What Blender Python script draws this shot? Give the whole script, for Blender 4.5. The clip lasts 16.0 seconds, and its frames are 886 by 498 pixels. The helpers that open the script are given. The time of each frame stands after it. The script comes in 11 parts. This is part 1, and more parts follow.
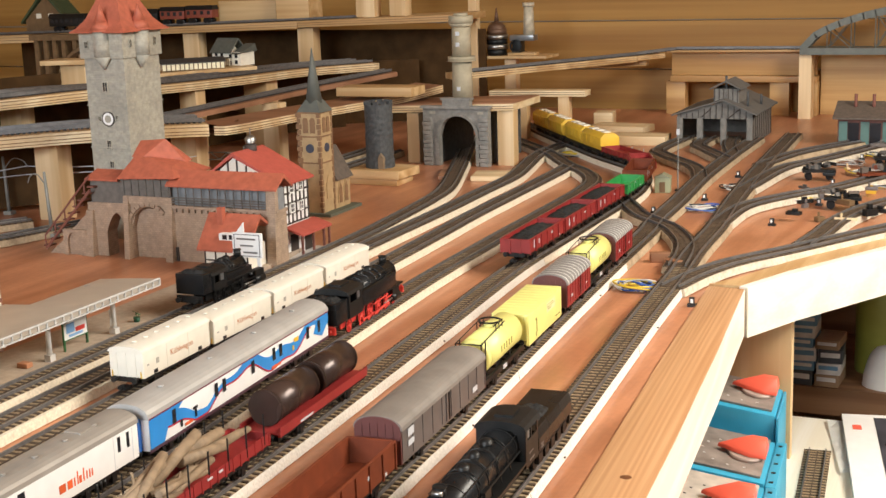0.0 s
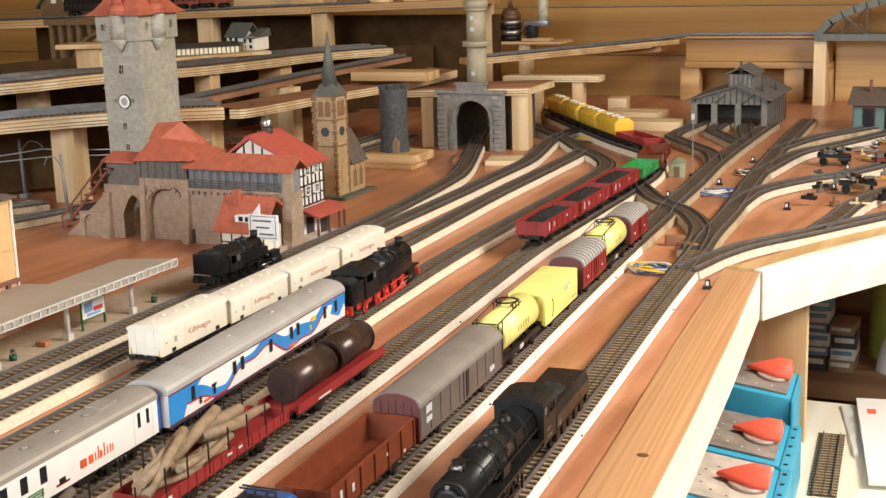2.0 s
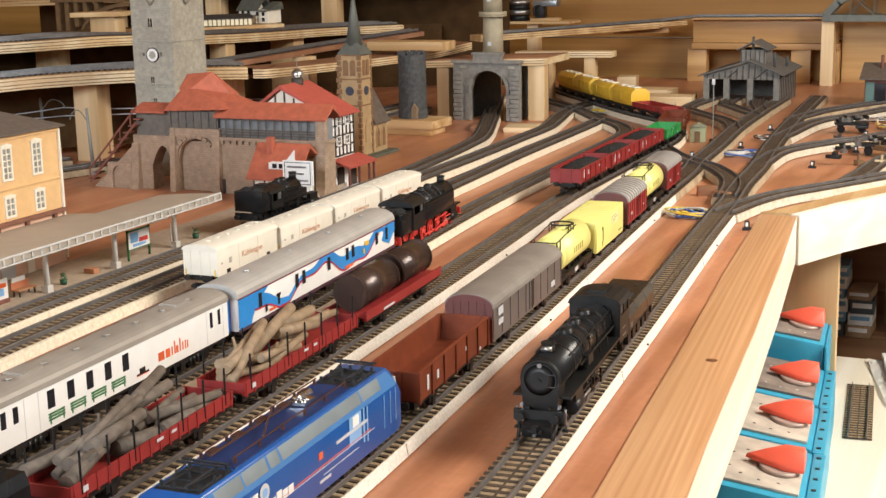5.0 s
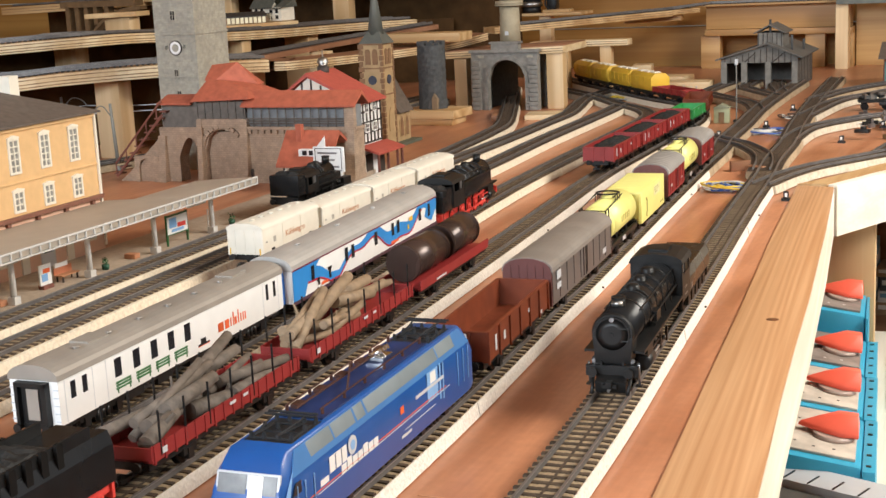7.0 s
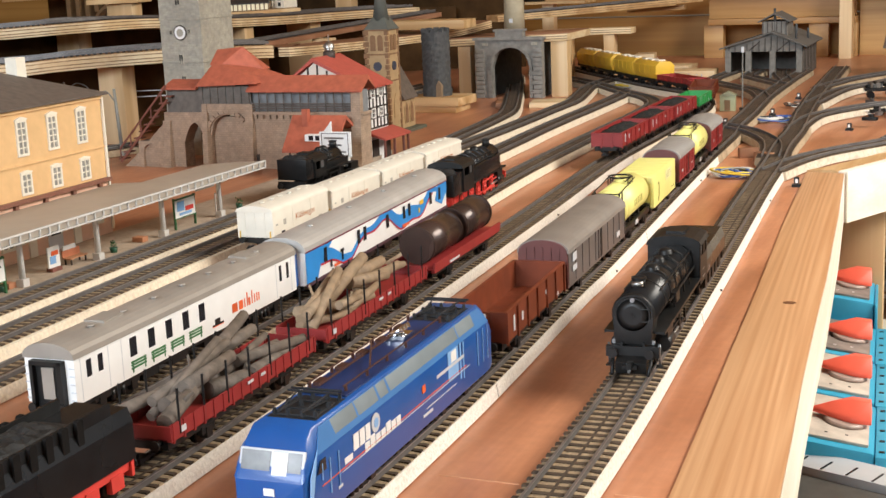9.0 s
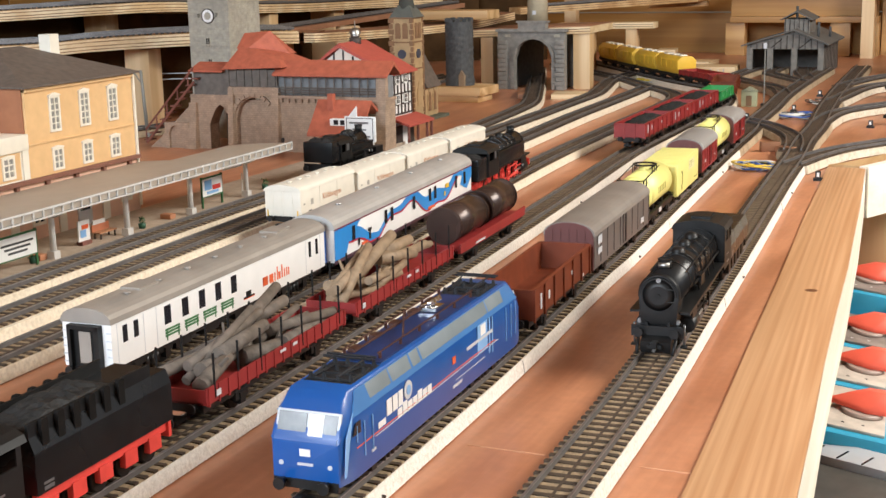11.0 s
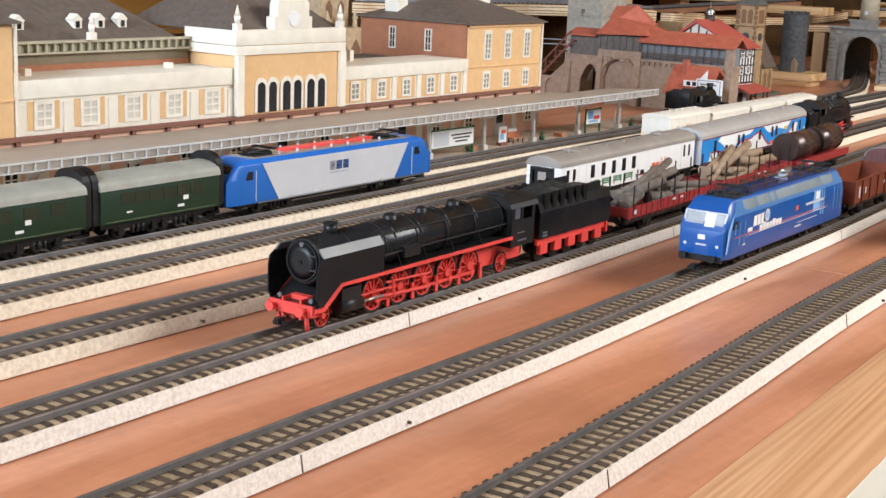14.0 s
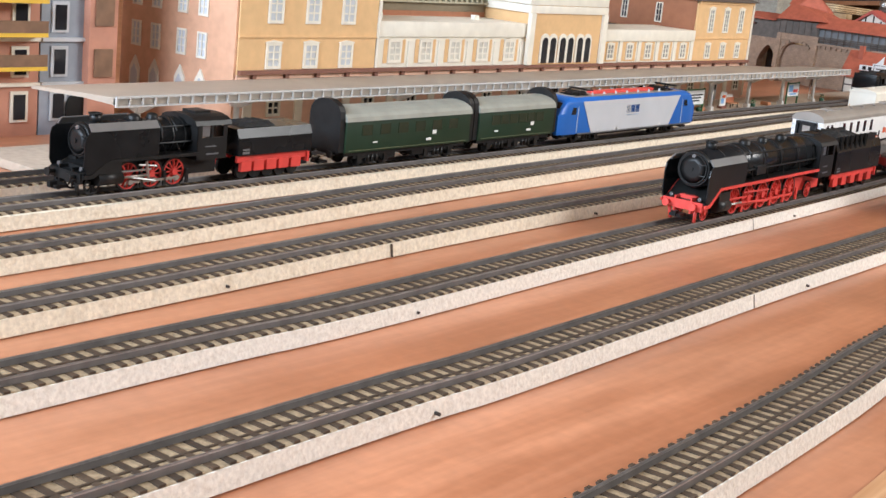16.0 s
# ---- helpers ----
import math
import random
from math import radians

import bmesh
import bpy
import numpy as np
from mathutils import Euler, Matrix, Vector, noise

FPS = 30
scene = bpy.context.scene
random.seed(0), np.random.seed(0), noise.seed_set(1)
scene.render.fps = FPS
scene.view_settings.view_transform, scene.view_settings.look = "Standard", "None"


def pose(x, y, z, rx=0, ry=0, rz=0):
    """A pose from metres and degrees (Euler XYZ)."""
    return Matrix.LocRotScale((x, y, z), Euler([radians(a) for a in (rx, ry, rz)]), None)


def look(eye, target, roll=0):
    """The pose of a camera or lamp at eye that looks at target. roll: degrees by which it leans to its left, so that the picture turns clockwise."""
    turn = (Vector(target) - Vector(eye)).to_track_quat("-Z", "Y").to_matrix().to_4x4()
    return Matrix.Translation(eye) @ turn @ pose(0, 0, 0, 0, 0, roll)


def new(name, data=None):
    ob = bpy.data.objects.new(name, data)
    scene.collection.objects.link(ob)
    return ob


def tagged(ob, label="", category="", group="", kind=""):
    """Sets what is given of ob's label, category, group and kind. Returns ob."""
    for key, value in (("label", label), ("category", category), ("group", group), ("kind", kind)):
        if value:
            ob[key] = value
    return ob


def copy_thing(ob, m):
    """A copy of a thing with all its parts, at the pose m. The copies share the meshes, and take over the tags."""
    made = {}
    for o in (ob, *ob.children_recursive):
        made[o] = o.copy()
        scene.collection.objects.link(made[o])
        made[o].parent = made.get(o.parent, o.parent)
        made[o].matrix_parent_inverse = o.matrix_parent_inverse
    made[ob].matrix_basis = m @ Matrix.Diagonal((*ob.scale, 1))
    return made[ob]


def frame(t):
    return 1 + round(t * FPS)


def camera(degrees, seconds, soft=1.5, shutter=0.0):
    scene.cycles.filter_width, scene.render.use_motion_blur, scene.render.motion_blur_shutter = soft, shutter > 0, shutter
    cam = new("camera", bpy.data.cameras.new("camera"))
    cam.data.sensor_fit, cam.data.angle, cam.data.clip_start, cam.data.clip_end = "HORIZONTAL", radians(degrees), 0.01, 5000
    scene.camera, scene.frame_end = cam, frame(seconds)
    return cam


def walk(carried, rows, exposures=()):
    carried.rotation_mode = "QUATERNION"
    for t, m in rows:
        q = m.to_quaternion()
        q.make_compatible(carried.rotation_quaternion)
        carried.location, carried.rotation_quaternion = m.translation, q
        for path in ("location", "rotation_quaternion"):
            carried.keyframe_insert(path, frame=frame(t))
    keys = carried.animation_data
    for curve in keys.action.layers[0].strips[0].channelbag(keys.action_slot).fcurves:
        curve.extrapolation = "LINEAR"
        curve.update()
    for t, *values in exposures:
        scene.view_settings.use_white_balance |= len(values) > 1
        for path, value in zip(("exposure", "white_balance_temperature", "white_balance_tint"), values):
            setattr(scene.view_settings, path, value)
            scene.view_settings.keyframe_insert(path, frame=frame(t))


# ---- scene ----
# camera: t, x, y, z, yaw, pitch, roll
cam = camera(36.0, 16.0, shutter=0.0)
ROWS = [
    (0.0, 0.0167, 0.0116, 0.3491, 24.10, -12.29, -1.90),
    (0.5, 0.0151, 0.0093, 0.3497, 24.27, -12.30, -1.87),
    (1.0, 0.0160, 0.0085, 0.3484, 24.36, -12.41, -1.83),
    (1.5, 0.0147, 0.0075, 0.3466, 24.49, -12.57, -1.76),
    (2.0, 0.0137, 0.0052, 0.3429, 24.58, -12.74, -1.81),
    (2.5, 0.0122, 0.0019, 0.3400, 24.66, -12.88, -1.79),
    (3.0, 0.0060, -0.0028, 0.3326, 24.73, -13.17, -1.83),
    (5.5, -0.0544, -0.0448, 0.2574, 23.18, -12.03, -1.35),
    (6.0, -0.0669, -0.0471, 0.2469, 23.61, -11.80, -2.75),
    (6.5, -0.0675, -0.0480, 0.2463, 23.62, -11.80, -2.78),
    (7.0, -0.0738, -0.0503, 0.2453, 23.61, -11.85, -2.76),
    (7.5, -0.0794, -0.0506, 0.2417, 23.38, -11.97, -2.82),
    (8.0, -0.0839, -0.0492, 0.2401, 23.33, -11.98, -2.88),
    (8.5, -0.0864, -0.0494, 0.2383, 23.42, -12.11, -2.74),
    (11.0, -0.0915, -0.0671, 0.2304, 23.98, -12.36, -1.33),
    (11.5, -0.0821, -0.1020, 0.2207, 26.81, -12.73, -0.44),
    (12.0, -0.0453, -0.1332, 0.2120, 30.93, -12.72, -0.09),
    (12.5, -0.0030, -0.1819, 0.2092, 35.10, -12.00, 0.78),
    (13.0, 0.0136, -0.2366, 0.2033, 37.57, -12.21, 2.65),
    (13.5, 0.0093, -0.3049, 0.2050, 36.74, -12.10, 2.27),
    (14.0, 0.0180, -0.3995, 0.2056, 36.36, -12.33, 2.36),
    (14.5, 0.0229, -0.4822, 0.2050, 37.02, -12.12, 3.14),
    (15.0, 0.0088, -0.5581, 0.2033, 37.79, -12.39, 3.77),
    (15.5, 0.0001, -0.6269, 0.1917, 37.44, -12.35, 4.36),
    (16.0, -0.0107, -0.6949, 0.1876, 38.47, -13.30, 5.84),
]

walk(cam, [(t, pose(x, y, z, 0, 0, yaw) @ pose(0, 0, 0, 90 + pitch, 0, 0) @ pose(0, 0, 0, 0, 0, roll)) for t, x, y, z, yaw, pitch, roll in ROWS],
     exposures=((0.0, 0.10, 6500, 10), (3.0, 0.10, 6500, 10), (6.0, 0.0, 6350, 10), (11.0, 0.0, 6150, 10), (12.5, 0.0, 5750, 10), (16.0, -0.06, 5750, 10)))

# ---- light ----
world = bpy.data.worlds.new("world")
scene.world = world
world.use_nodes = True
sky = world.node_tree.nodes.new("ShaderNodeTexSky")
sky.sky_type, sky.sun_disc = "NISHITA", False
sky.sun_elevation, sky.sun_rotation = radians(40), radians(60)
bg = world.node_tree.nodes["Background"]
world.node_tree.links.new(sky.outputs[0], bg.inputs[0])
bg.inputs[1].default_value = 0.1


def window_light(name, eye, target, w, h, watts, colour):
    la = bpy.data.lights.new(name, "AREA")
    la.shape, la.size, la.size_y, la.energy, la.color = "RECTANGLE", w, h, watts, colour
    ob = new(name, la)
    ob.matrix_world = look(eye, target)
    return ob


WINDOW_RIGHT = window_light("window_daylight", (0.92, 1.28, 1.04), (-0.35, 0.90, -0.05), 1.15, 0.52, 46.0, (1.0, 0.92, 0.79))
WINDOW_BACK = window_light("window_daylight", (-0.7, -1.75, 0.95), (-0.7, 0.6, 0.1), 1.6, 0.8, 80.0, (0.86, 0.94, 1.0))


# ---- materials ----
def links(nt, a, b):
    nt.links.new(a, b)


def mat(name, colour, rough=0.5, metal=0.0, vary=0.12, scale=60.0, bump=0.0, coat=0.0, island=0.0, stain=None, stain_scale=8.0, stain_amount=0.4, spec=0.5):
    m = bpy.data.materials.new(name)
    m.use_nodes = True
    nt = m.node_tree
    bs = nt.nodes["Principled BSDF"]
    tc = nt.nodes.new("ShaderNodeTexCoord")
    n1 = nt.nodes.new("ShaderNodeTexNoise")
    n1.inputs["Scale"].default_value, n1.inputs["Detail"].default_value = scale, 6.0
    links(nt, tc.outputs["Object"], n1.inputs["Vector"])
    n2 = nt.nodes.new("ShaderNodeTexNoise")
    n2.inputs["Scale"].default_value, n2.inputs["Detail"].default_value = stain_scale, 4.0
    links(nt, tc.outputs["Object"], n2.inputs["Vector"])
    ramp = nt.nodes.new("ShaderNodeValToRGB")
    lo = [max(0.0, c * (1 - vary)) for c in colour]
    hi = [min(1.0, c * (1 + vary)) for c in colour]
    ramp.color_ramp.elements[0].position, ramp.color_ramp.elements[1].position = 0.3, 0.7
    ramp.color_ramp.elements[0].color, ramp.color_ramp.elements[1].color = (*lo, 1), (*hi, 1)
    links(nt, n1.outputs[0], ramp.inputs[0])
    out = ramp.outputs[0]
    if stain:
        mx = nt.nodes.new("ShaderNodeMix")
        mx.data_type = "RGBA"
        r2 = nt.nodes.new("ShaderNodeMapRange")
        r2.inputs[1].default_value, r2.inputs[2].default_value = 0.48, 0.72
        r2.inputs[3].default_value, r2.inputs[4].default_value = 0.0, stain_amount
        links(nt, n2.outputs[0], r2.inputs[0])
        links(nt, r2.outputs[0], mx.inputs[0])
        links(nt, out, mx.inputs[6])
        mx.inputs[7].default_value = (*stain, 1)
        out = mx.outputs[2]
    if island:
        geo = nt.nodes.new("ShaderNodeNewGeometry")
        mr = nt.nodes.new("ShaderNodeMapRange")
        mr.inputs[3].default_value, mr.inputs[4].default_value = 1 - island, 1 + island
        links(nt, geo.outputs["Random Per Island"], mr.inputs[0])
        hsv = nt.nodes.new("ShaderNodeHueSaturation")
        links(nt, mr.outputs[0], hsv.inputs["Value"])
        links(nt, out, hsv.inputs["Color"])
        out = hsv.outputs[0]
    links(nt, out, bs.inputs["Base Color"])
    rr = nt.nodes.new("ShaderNodeMapRange")
    rr.inputs[3].default_value, rr.inputs[4].default_value = max(0.03, rough - 0.1), min(1.0, rough + 0.1)
    links(nt, n2.outputs[0], rr.inputs[0])
    links(nt, rr.outputs[0], bs.inputs["Roughness"])
    bs.inputs["Metallic"].default_value = metal
    bs.inputs["Specular IOR Level"].default_value = spec
    bs.inputs["Coat Weight"].default_value = coat
    if bump:
        bp = nt.nodes.new("ShaderNodeBump")
        bp.inputs["Strength"].default_value, bp.inputs["Distance"].default_value = bump, 0.001
        links(nt, n1.outputs[0], bp.inputs["Height"])
        links(nt, bp.outputs[0], bs.inputs["Normal"])
    return m


def wood(name, light, dark, axis="y", rough=0.5, grain=120.0, stretch=0.03, rings=14.0, amount=0.6, knots=True, island=0.12, coat=0.0, mottle=0.0, turn=0.0, ringed=0.55, wave=26.0):
    """Sawn timber: fine fibres and broad rings along one axis, and a few knots."""
    m = bpy.data.materials.new(name)
    m.use_nodes = True
    nt = m.node_tree
    bs = nt.nodes["Principled BSDF"]
    tc = nt.nodes.new("ShaderNodeTexCoord")
    geo = nt.nodes.new("ShaderNodeNewGeometry")
    shift = nt.nodes.new("ShaderNodeVectorMath")
    shift.operation = "MULTIPLY_ADD"
    links(nt, geo.outputs["Random Per Island"], shift.inputs[0])
    shift.inputs[1].default_value = (3.1, 5.7, 2.3)
    links(nt, tc.outputs["Object"], shift.inputs[2])
    if turn:
        vrot = nt.nodes.new("ShaderNodeVectorRotate")
        vrot.rotation_type = "Z_AXIS"
        vrot.inputs["Angle"].default_value = math.radians(turn)
        links(nt, tc.outputs["Object"], vrot.inputs["Vector"])
        links(nt, vrot.outputs[0], shift.inputs[2])
    mp = nt.nodes.new("ShaderNodeMapping")
    mp.inputs["Scale"].default_value = {"x": (stretch, 1, 1), "y": (1, stretch, 1), "z": (1, 1, stretch)}[axis]
    links(nt, shift.outputs[0], mp.inputs[0])
    fib = nt.nodes.new("ShaderNodeTexNoise")
    fib.inputs["Scale"].default_value, fib.inputs["Detail"].default_value = grain, 5.0
    links(nt, mp.outputs[0], fib.inputs["Vector"])
    mp2 = nt.nodes.new("ShaderNodeMapping")
    s2 = stretch * 1.5
    mp2.inputs["Scale"].default_value = {"x": (s2, 1, 1), "y": (1, s2, 1), "z": (1, 1, s2)}[axis]
    links(nt, shift.outputs[0], mp2.inputs[0])
    ring = nt.nodes.new("ShaderNodeTexNoise")
    ring.inputs["Scale"].default_value, ring.inputs["Detail"].default_value = rings, 1.0
    links(nt, mp2.outputs[0], ring.inputs["Vector"])
    crests = nt.nodes.new("ShaderNodeMath")
    crests.operation = "MULTIPLY"
    links(nt, ring.outputs[0], crests.inputs[0])
    crests.inputs[1].default_value = wave
    sine = nt.nodes.new("ShaderNodeMath")
    sine.operation = "SINE"
    links(nt, crests.outputs[0], sine.inputs[0])
    mr = nt.nodes.new("ShaderNodeMapRange")
    mr.inputs[1].default_value, mr.inputs[2].default_value = -1.0, 1.0
    mr.inputs[3].default_value, mr.inputs[4].default_value = 0.0, ringed
    links(nt, sine.outputs[0], mr.inputs[0])
    add = nt.nodes.new("ShaderNodeMath")
    add.operation = "MULTIPLY_ADD"
    links(nt, fib.outputs[0], add.inputs[0])
    add.inputs[1].default_value = 0.9
    links(nt, mr.outputs[0], add.inputs[2])
    out = add.outputs[0]
    if knots:
        vo = nt.nodes.new("ShaderNodeTexVoronoi")
        vo.inputs["Scale"].default_value = 7.0
        mp3 = nt.nodes.new("ShaderNodeMapping")
        mp3.inputs["Scale"].default_value = {"x": (0.45, 1, 1), "y": (1, 0.45, 1), "z": (1, 1, 0.45)}[axis]
        links(nt, shift.outputs[0], mp3.inputs[0])
        links(nt, mp3.outputs[0], vo.inputs["Vector"])
        kr = nt.nodes.new("ShaderNodeMapRange")
        kr.inputs[1].default_value, kr.inputs[2].default_value = 0.02, 0.075
        kr.inputs[3].default_value, kr.inputs[4].default_value = 0.9, 0.0
        links(nt, vo.outputs["Distance"], kr.inputs[0])
        mxx = nt.nodes.new("ShaderNodeMath")
        mxx.operation = "MAXIMUM"
        links(nt, kr.outputs[0], mxx.inputs[0])
        links(nt, out, mxx.inputs[1])
        out = mxx.outputs[0]
    ramp = nt.nodes.new("ShaderNodeValToRGB")
    ramp.color_ramp.elements[0].position, ramp.color_ramp.elements[1].position = 0.3, 0.3 + amount
    ramp.color_ramp.elements[0].color, ramp.color_ramp.elements[1].color = (*light, 1), (*dark, 1)
    links(nt, out, ramp.inputs[0])
    hsv = nt.nodes.new("ShaderNodeHueSaturation")
    vr = nt.nodes.new("ShaderNodeMapRange")
    vr.inputs[3].default_value, vr.inputs[4].default_value = 1 - island, 1 + island
    links(nt, geo.outputs["Random Per Island"], vr.inputs[0])
    links(nt, vr.outputs[0], hsv.inputs["Value"])
    links(nt, ramp.outputs[0], hsv.inputs["Color"])
    out = hsv.outputs[0]
    if mottle:
        # worn and stained patches, and fine specks
        for sc, lo_, hi_ in ((9.0, 1 - mottle, 1 + mottle), (140.0, 1 - mottle * 0.45, 1 + mottle * 0.45)):
            ns = nt.nodes.new("ShaderNodeTexNoise")
            ns.inputs["Scale"].default_value, ns.inputs["Detail"].default_value = sc, 5.0
            links(nt, tc.outputs["Object"], ns.inputs["Vector"])
            nr = nt.nodes.new("ShaderNodeMapRange")
            nr.inputs[1].default_value, nr.inputs[2].default_value = 0.3, 0.7
            nr.inputs[3].default_value, nr.inputs[4].default_value = lo_, hi_
            links(nt, ns.outputs[0], nr.inputs[0])
            h2 = nt.nodes.new("ShaderNodeHueSaturation")
            links(nt, nr.outputs[0], h2.inputs["Value"])
            links(nt, out, h2.inputs["Color"])
            out = h2.outputs[0]
    links(nt, out, bs.inputs["Base Color"])
    bs.inputs["Roughness"].default_value = rough
    bs.inputs["Coat Weight"].default_value = coat
    bp = nt.nodes.new("ShaderNodeBump")
    bp.inputs["Strength"].default_value, bp.inputs["Distance"].default_value = 0.25, 0.0004
    links(nt, fib.outputs[0], bp.inputs["Height"])
    links(nt, bp.outputs[0], bs.inputs["Normal"])
    return m


def glass(name, colour, rough=0.05, alpha=0.35):
    m = bpy.data.materials.new(name)
    m.use_nodes = True
    bs = m.node_tree.nodes["Principled BSDF"]
    bs.inputs["Base Color"].default_value = (*colour, 1)
    bs.inputs["Roughness"].default_value = rough
    bs.inputs["Alpha"].default_value = alpha
    return m


def glow(name, colour, strength):
    m = bpy.data.materials.new(name)
    m.use_nodes = True
    bs = m.node_tree.nodes["Principled BSDF"]
    bs.inputs["Base Color"].default_value = (*colour, 1)
    bs.inputs["Emission Color"].default_value = (*colour, 1)
    bs.inputs["Emission Strength"].default_value = strength
    return m


BOARD = wood("orange_brown_plywood", (0.525, 0.235, 0.124), (0.39, 0.156, 0.074), "y", 0.38, 260, 0.08, 14, 0.8, False, 0.05, 0.1, 0.14)
PINE = wood("pine_plank", (0.62, 0.36, 0.185), (0.42, 0.20, 0.083), "y", 0.45, 420, 0.010, 20, 0.75, False, 0.04, turn=-4.4, ringed=0.30, wave=300.0)
# planed pine whitened to carry the strong window light in its colour
PINE_B = wood("bright_planed_pine", (0.90, 0.865, 0.77), (0.83, 0.765, 0.62), "y", 0.4, 300, 0.03, 18, 0.75, False, 0.04)
PINE_X = wood("pine_batten_x", (0.70, 0.50, 0.265), (0.46, 0.27, 0.11), "x", 0.55, 110, 0.03, 14, 0.8, True, 0.14)
PINE_Y = wood("pine_batten_y", (0.70, 0.50, 0.265), (0.46, 0.27, 0.11), "y", 0.55, 110, 0.03, 14, 0.8, True, 0.14)
PINE_Z = wood("pine_post", (0.80, 0.61, 0.37), (0.60, 0.40, 0.20), "z", 0.55, 110, 0.03, 14, 0.8, True, 0.12)
PANEL = wood("wall_panelling", (0.46, 0.245, 0.062), (0.30, 0.140, 0.028), "x", 0.62, 90, 0.02, 9, 0.8, True, 0.14)
DARKWOOD = wood("dark_floor_board", (0.16, 0.1, 0.06), (0.09, 0.05, 0.03), "y", 0.6)
CHIP = mat("pale_chipboard", (0.80, 0.77, 0.70), 0.85, 0, 0.12, 520, 0.6, stain=(0.52, 0.45, 0.35), stain_scale=420, stain_amount=0.35)
CHIPDIRTY = mat("dirty_weathered_chipboard", (0.46, 0.36, 0.235), 0.8, 0, 0.2, 300, 0.6, stain=(0.2, 0.14, 0.08), stain_scale=45, stain_amount=0.6)
CHIPYELLOW = mat("yellowed_chipboard", (0.76, 0.69, 0.55), 0.8, 0, 0.14, 420, 0.6, stain=(0.45, 0.34, 0.2), stain_scale=220, stain_amount=0.35)
# worn chipboard with sunlight put into its colour, a brighter CHIPDIRTY
CHIPWORNLIT = mat("sunlit_worn_chipboard", (0.64, 0.58, 0.46), 0.8, 0, 0.2, 300, 0.6, stain=(0.34, 0.26, 0.16), stain_scale=60, stain_amount=0.5)
DARKBED = mat("grimy_dark_ballast", (0.15, 0.10, 0.058), 0.85, 0, 0.3, 300, 0.7, stain=(0.26, 0.18, 0.09), stain_scale=30, stain_amount=0.5)
SLEEPER = mat("dark_brown_sleeper", (0.058, 0.036, 0.02), 0.75, 0, 0.25, 200, 0.3, island=0.3)
RAIL = mat("tarnished_rail", (0.15, 0.14, 0.135), 0.45, 0.4, 0.2, 90)
RAILHEAD = mat("worn_rail_head", (0.36, 0.345, 0.34), 0.32, 0.8, 0.2, 90)
INNERBED = mat("brown_inner_ballast", (0.31, 0.228, 0.135), 0.8, 0, 0.3, 420, 0.8, stain=(0.14, 0.085, 0.04), stain_scale=14, stain_amount=0.55)
RAILBED = mat("tan_ballast", (0.34, 0.255, 0.155), 0.85, 0, 0.25, 420, 0.8, stain=(0.2, 0.12, 0.05), stain_scale=14, stain_amount=0.5)
BLACK = mat("satin_black_paint", (0.010, 0.0105, 0.0115), 0.26, 0, 0.3, 80, 0.05, spec=0.26)
COALBLACK = mat("coal", (0.018, 0.018, 0.018), 0.6, 0, 0.4, 300, 1.0, spec=0.25)
DULLBLACK = mat("sooty_black", (0.0105, 0.0105, 0.0105), 0.42, 0, 0.35, 120, 0.12, spec=0.32)
RED = mat("signal_red_paint", (0.68, 0.066, 0.052), 0.4, 0, 0.15, 80)
CHROME = mat("bright_chrome", (0.75, 0.75, 0.76), 0.18, 1.0, 0.05, 60)
STEEL = mat("polished_rod_steel", (0.42, 0.41, 0.39), 0.42, 1.0, 0.1, 80)
GREYSTEEL = mat("grey_smoke_sheen", (0.25, 0.26, 0.27), 0.3, 0.7, 0.1, 60)
WHITE = mat("white_paint", (0.80, 0.80, 0.785), 0.4, 0, 0.04, 60)
CREAM = mat("cream_white_wagon_paint", (0.76, 0.72, 0.62), 0.45, 0, 0.05, 60)
OFFWHITE = mat("warm_white_stucco_trim", (0.78, 0.73, 0.62), 0.6, 0, 0.06, 80)
SILVER = mat("silver_roof_paint", (0.52, 0.51, 0.49), 0.38, 0.35, 0.1, 40, stain=(0.4, 0.38, 0.35), stain_scale=15, stain_amount=0.4)
GREYROOF = mat("grey_brown_coach_roof", (0.33, 0.30, 0.265), 0.42, 0.25, 0.12, 40)
WINDOW = mat("dark_window_pane", (0.02, 0.02, 0.024), 0.12, 0, 0.1, 30)
BLUE = mat("ultramarine_blue_paint", (0.011, 0.082, 0.315), 0.3, 0, 0.08, 40, coat=0.2)
BLUELIGHT = mat("light_blue_paint", (0.22, 0.42, 0.72), 0.35, 0, 0.08, 40)
SKYBLUE = mat("bright_blue_paint", (0.02, 0.13, 0.48), 0.35, 0, 0.08, 40)
GREYBLUE = mat("grey_vent_panel", (0.155, 0.19, 0.21), 0.55, 0.0, 0.1, 60)
LIGHTGREY = mat("light_grey_paint", (0.55, 0.57, 0.60), 0.35, 0, 0.04, 40)
OXIDE = mat("oxide_red_wagon_paint", (0.165, 0.038, 0.015), 0.55, 0, 0.2, 70, stain=(0.10, 0.028, 0.014), stain_scale=40, spec=0.25)
CRIMSON = mat("crimson_wagon_paint", (0.27, 0.025, 0.024), 0.45, 0, 0.12, 70)
MAROON = mat("brown_maroon_paint", (0.13, 0.04, 0.035), 0.5, 0, 0.12, 70)
GREYVAN = mat("grey_metallic_van_side", (0.165, 0.142, 0.132), 0.42, 0.3, 0.12, 50)
YELLOW = mat("lemon_yellow_plastic", (0.80, 0.76, 0.25), 0.4, 0, 0.05, 50)
OCHREYELLOW = mat("golden_yellow_paint", (0.72, 0.45, 0.04), 0.45, 0, 0.08, 50)
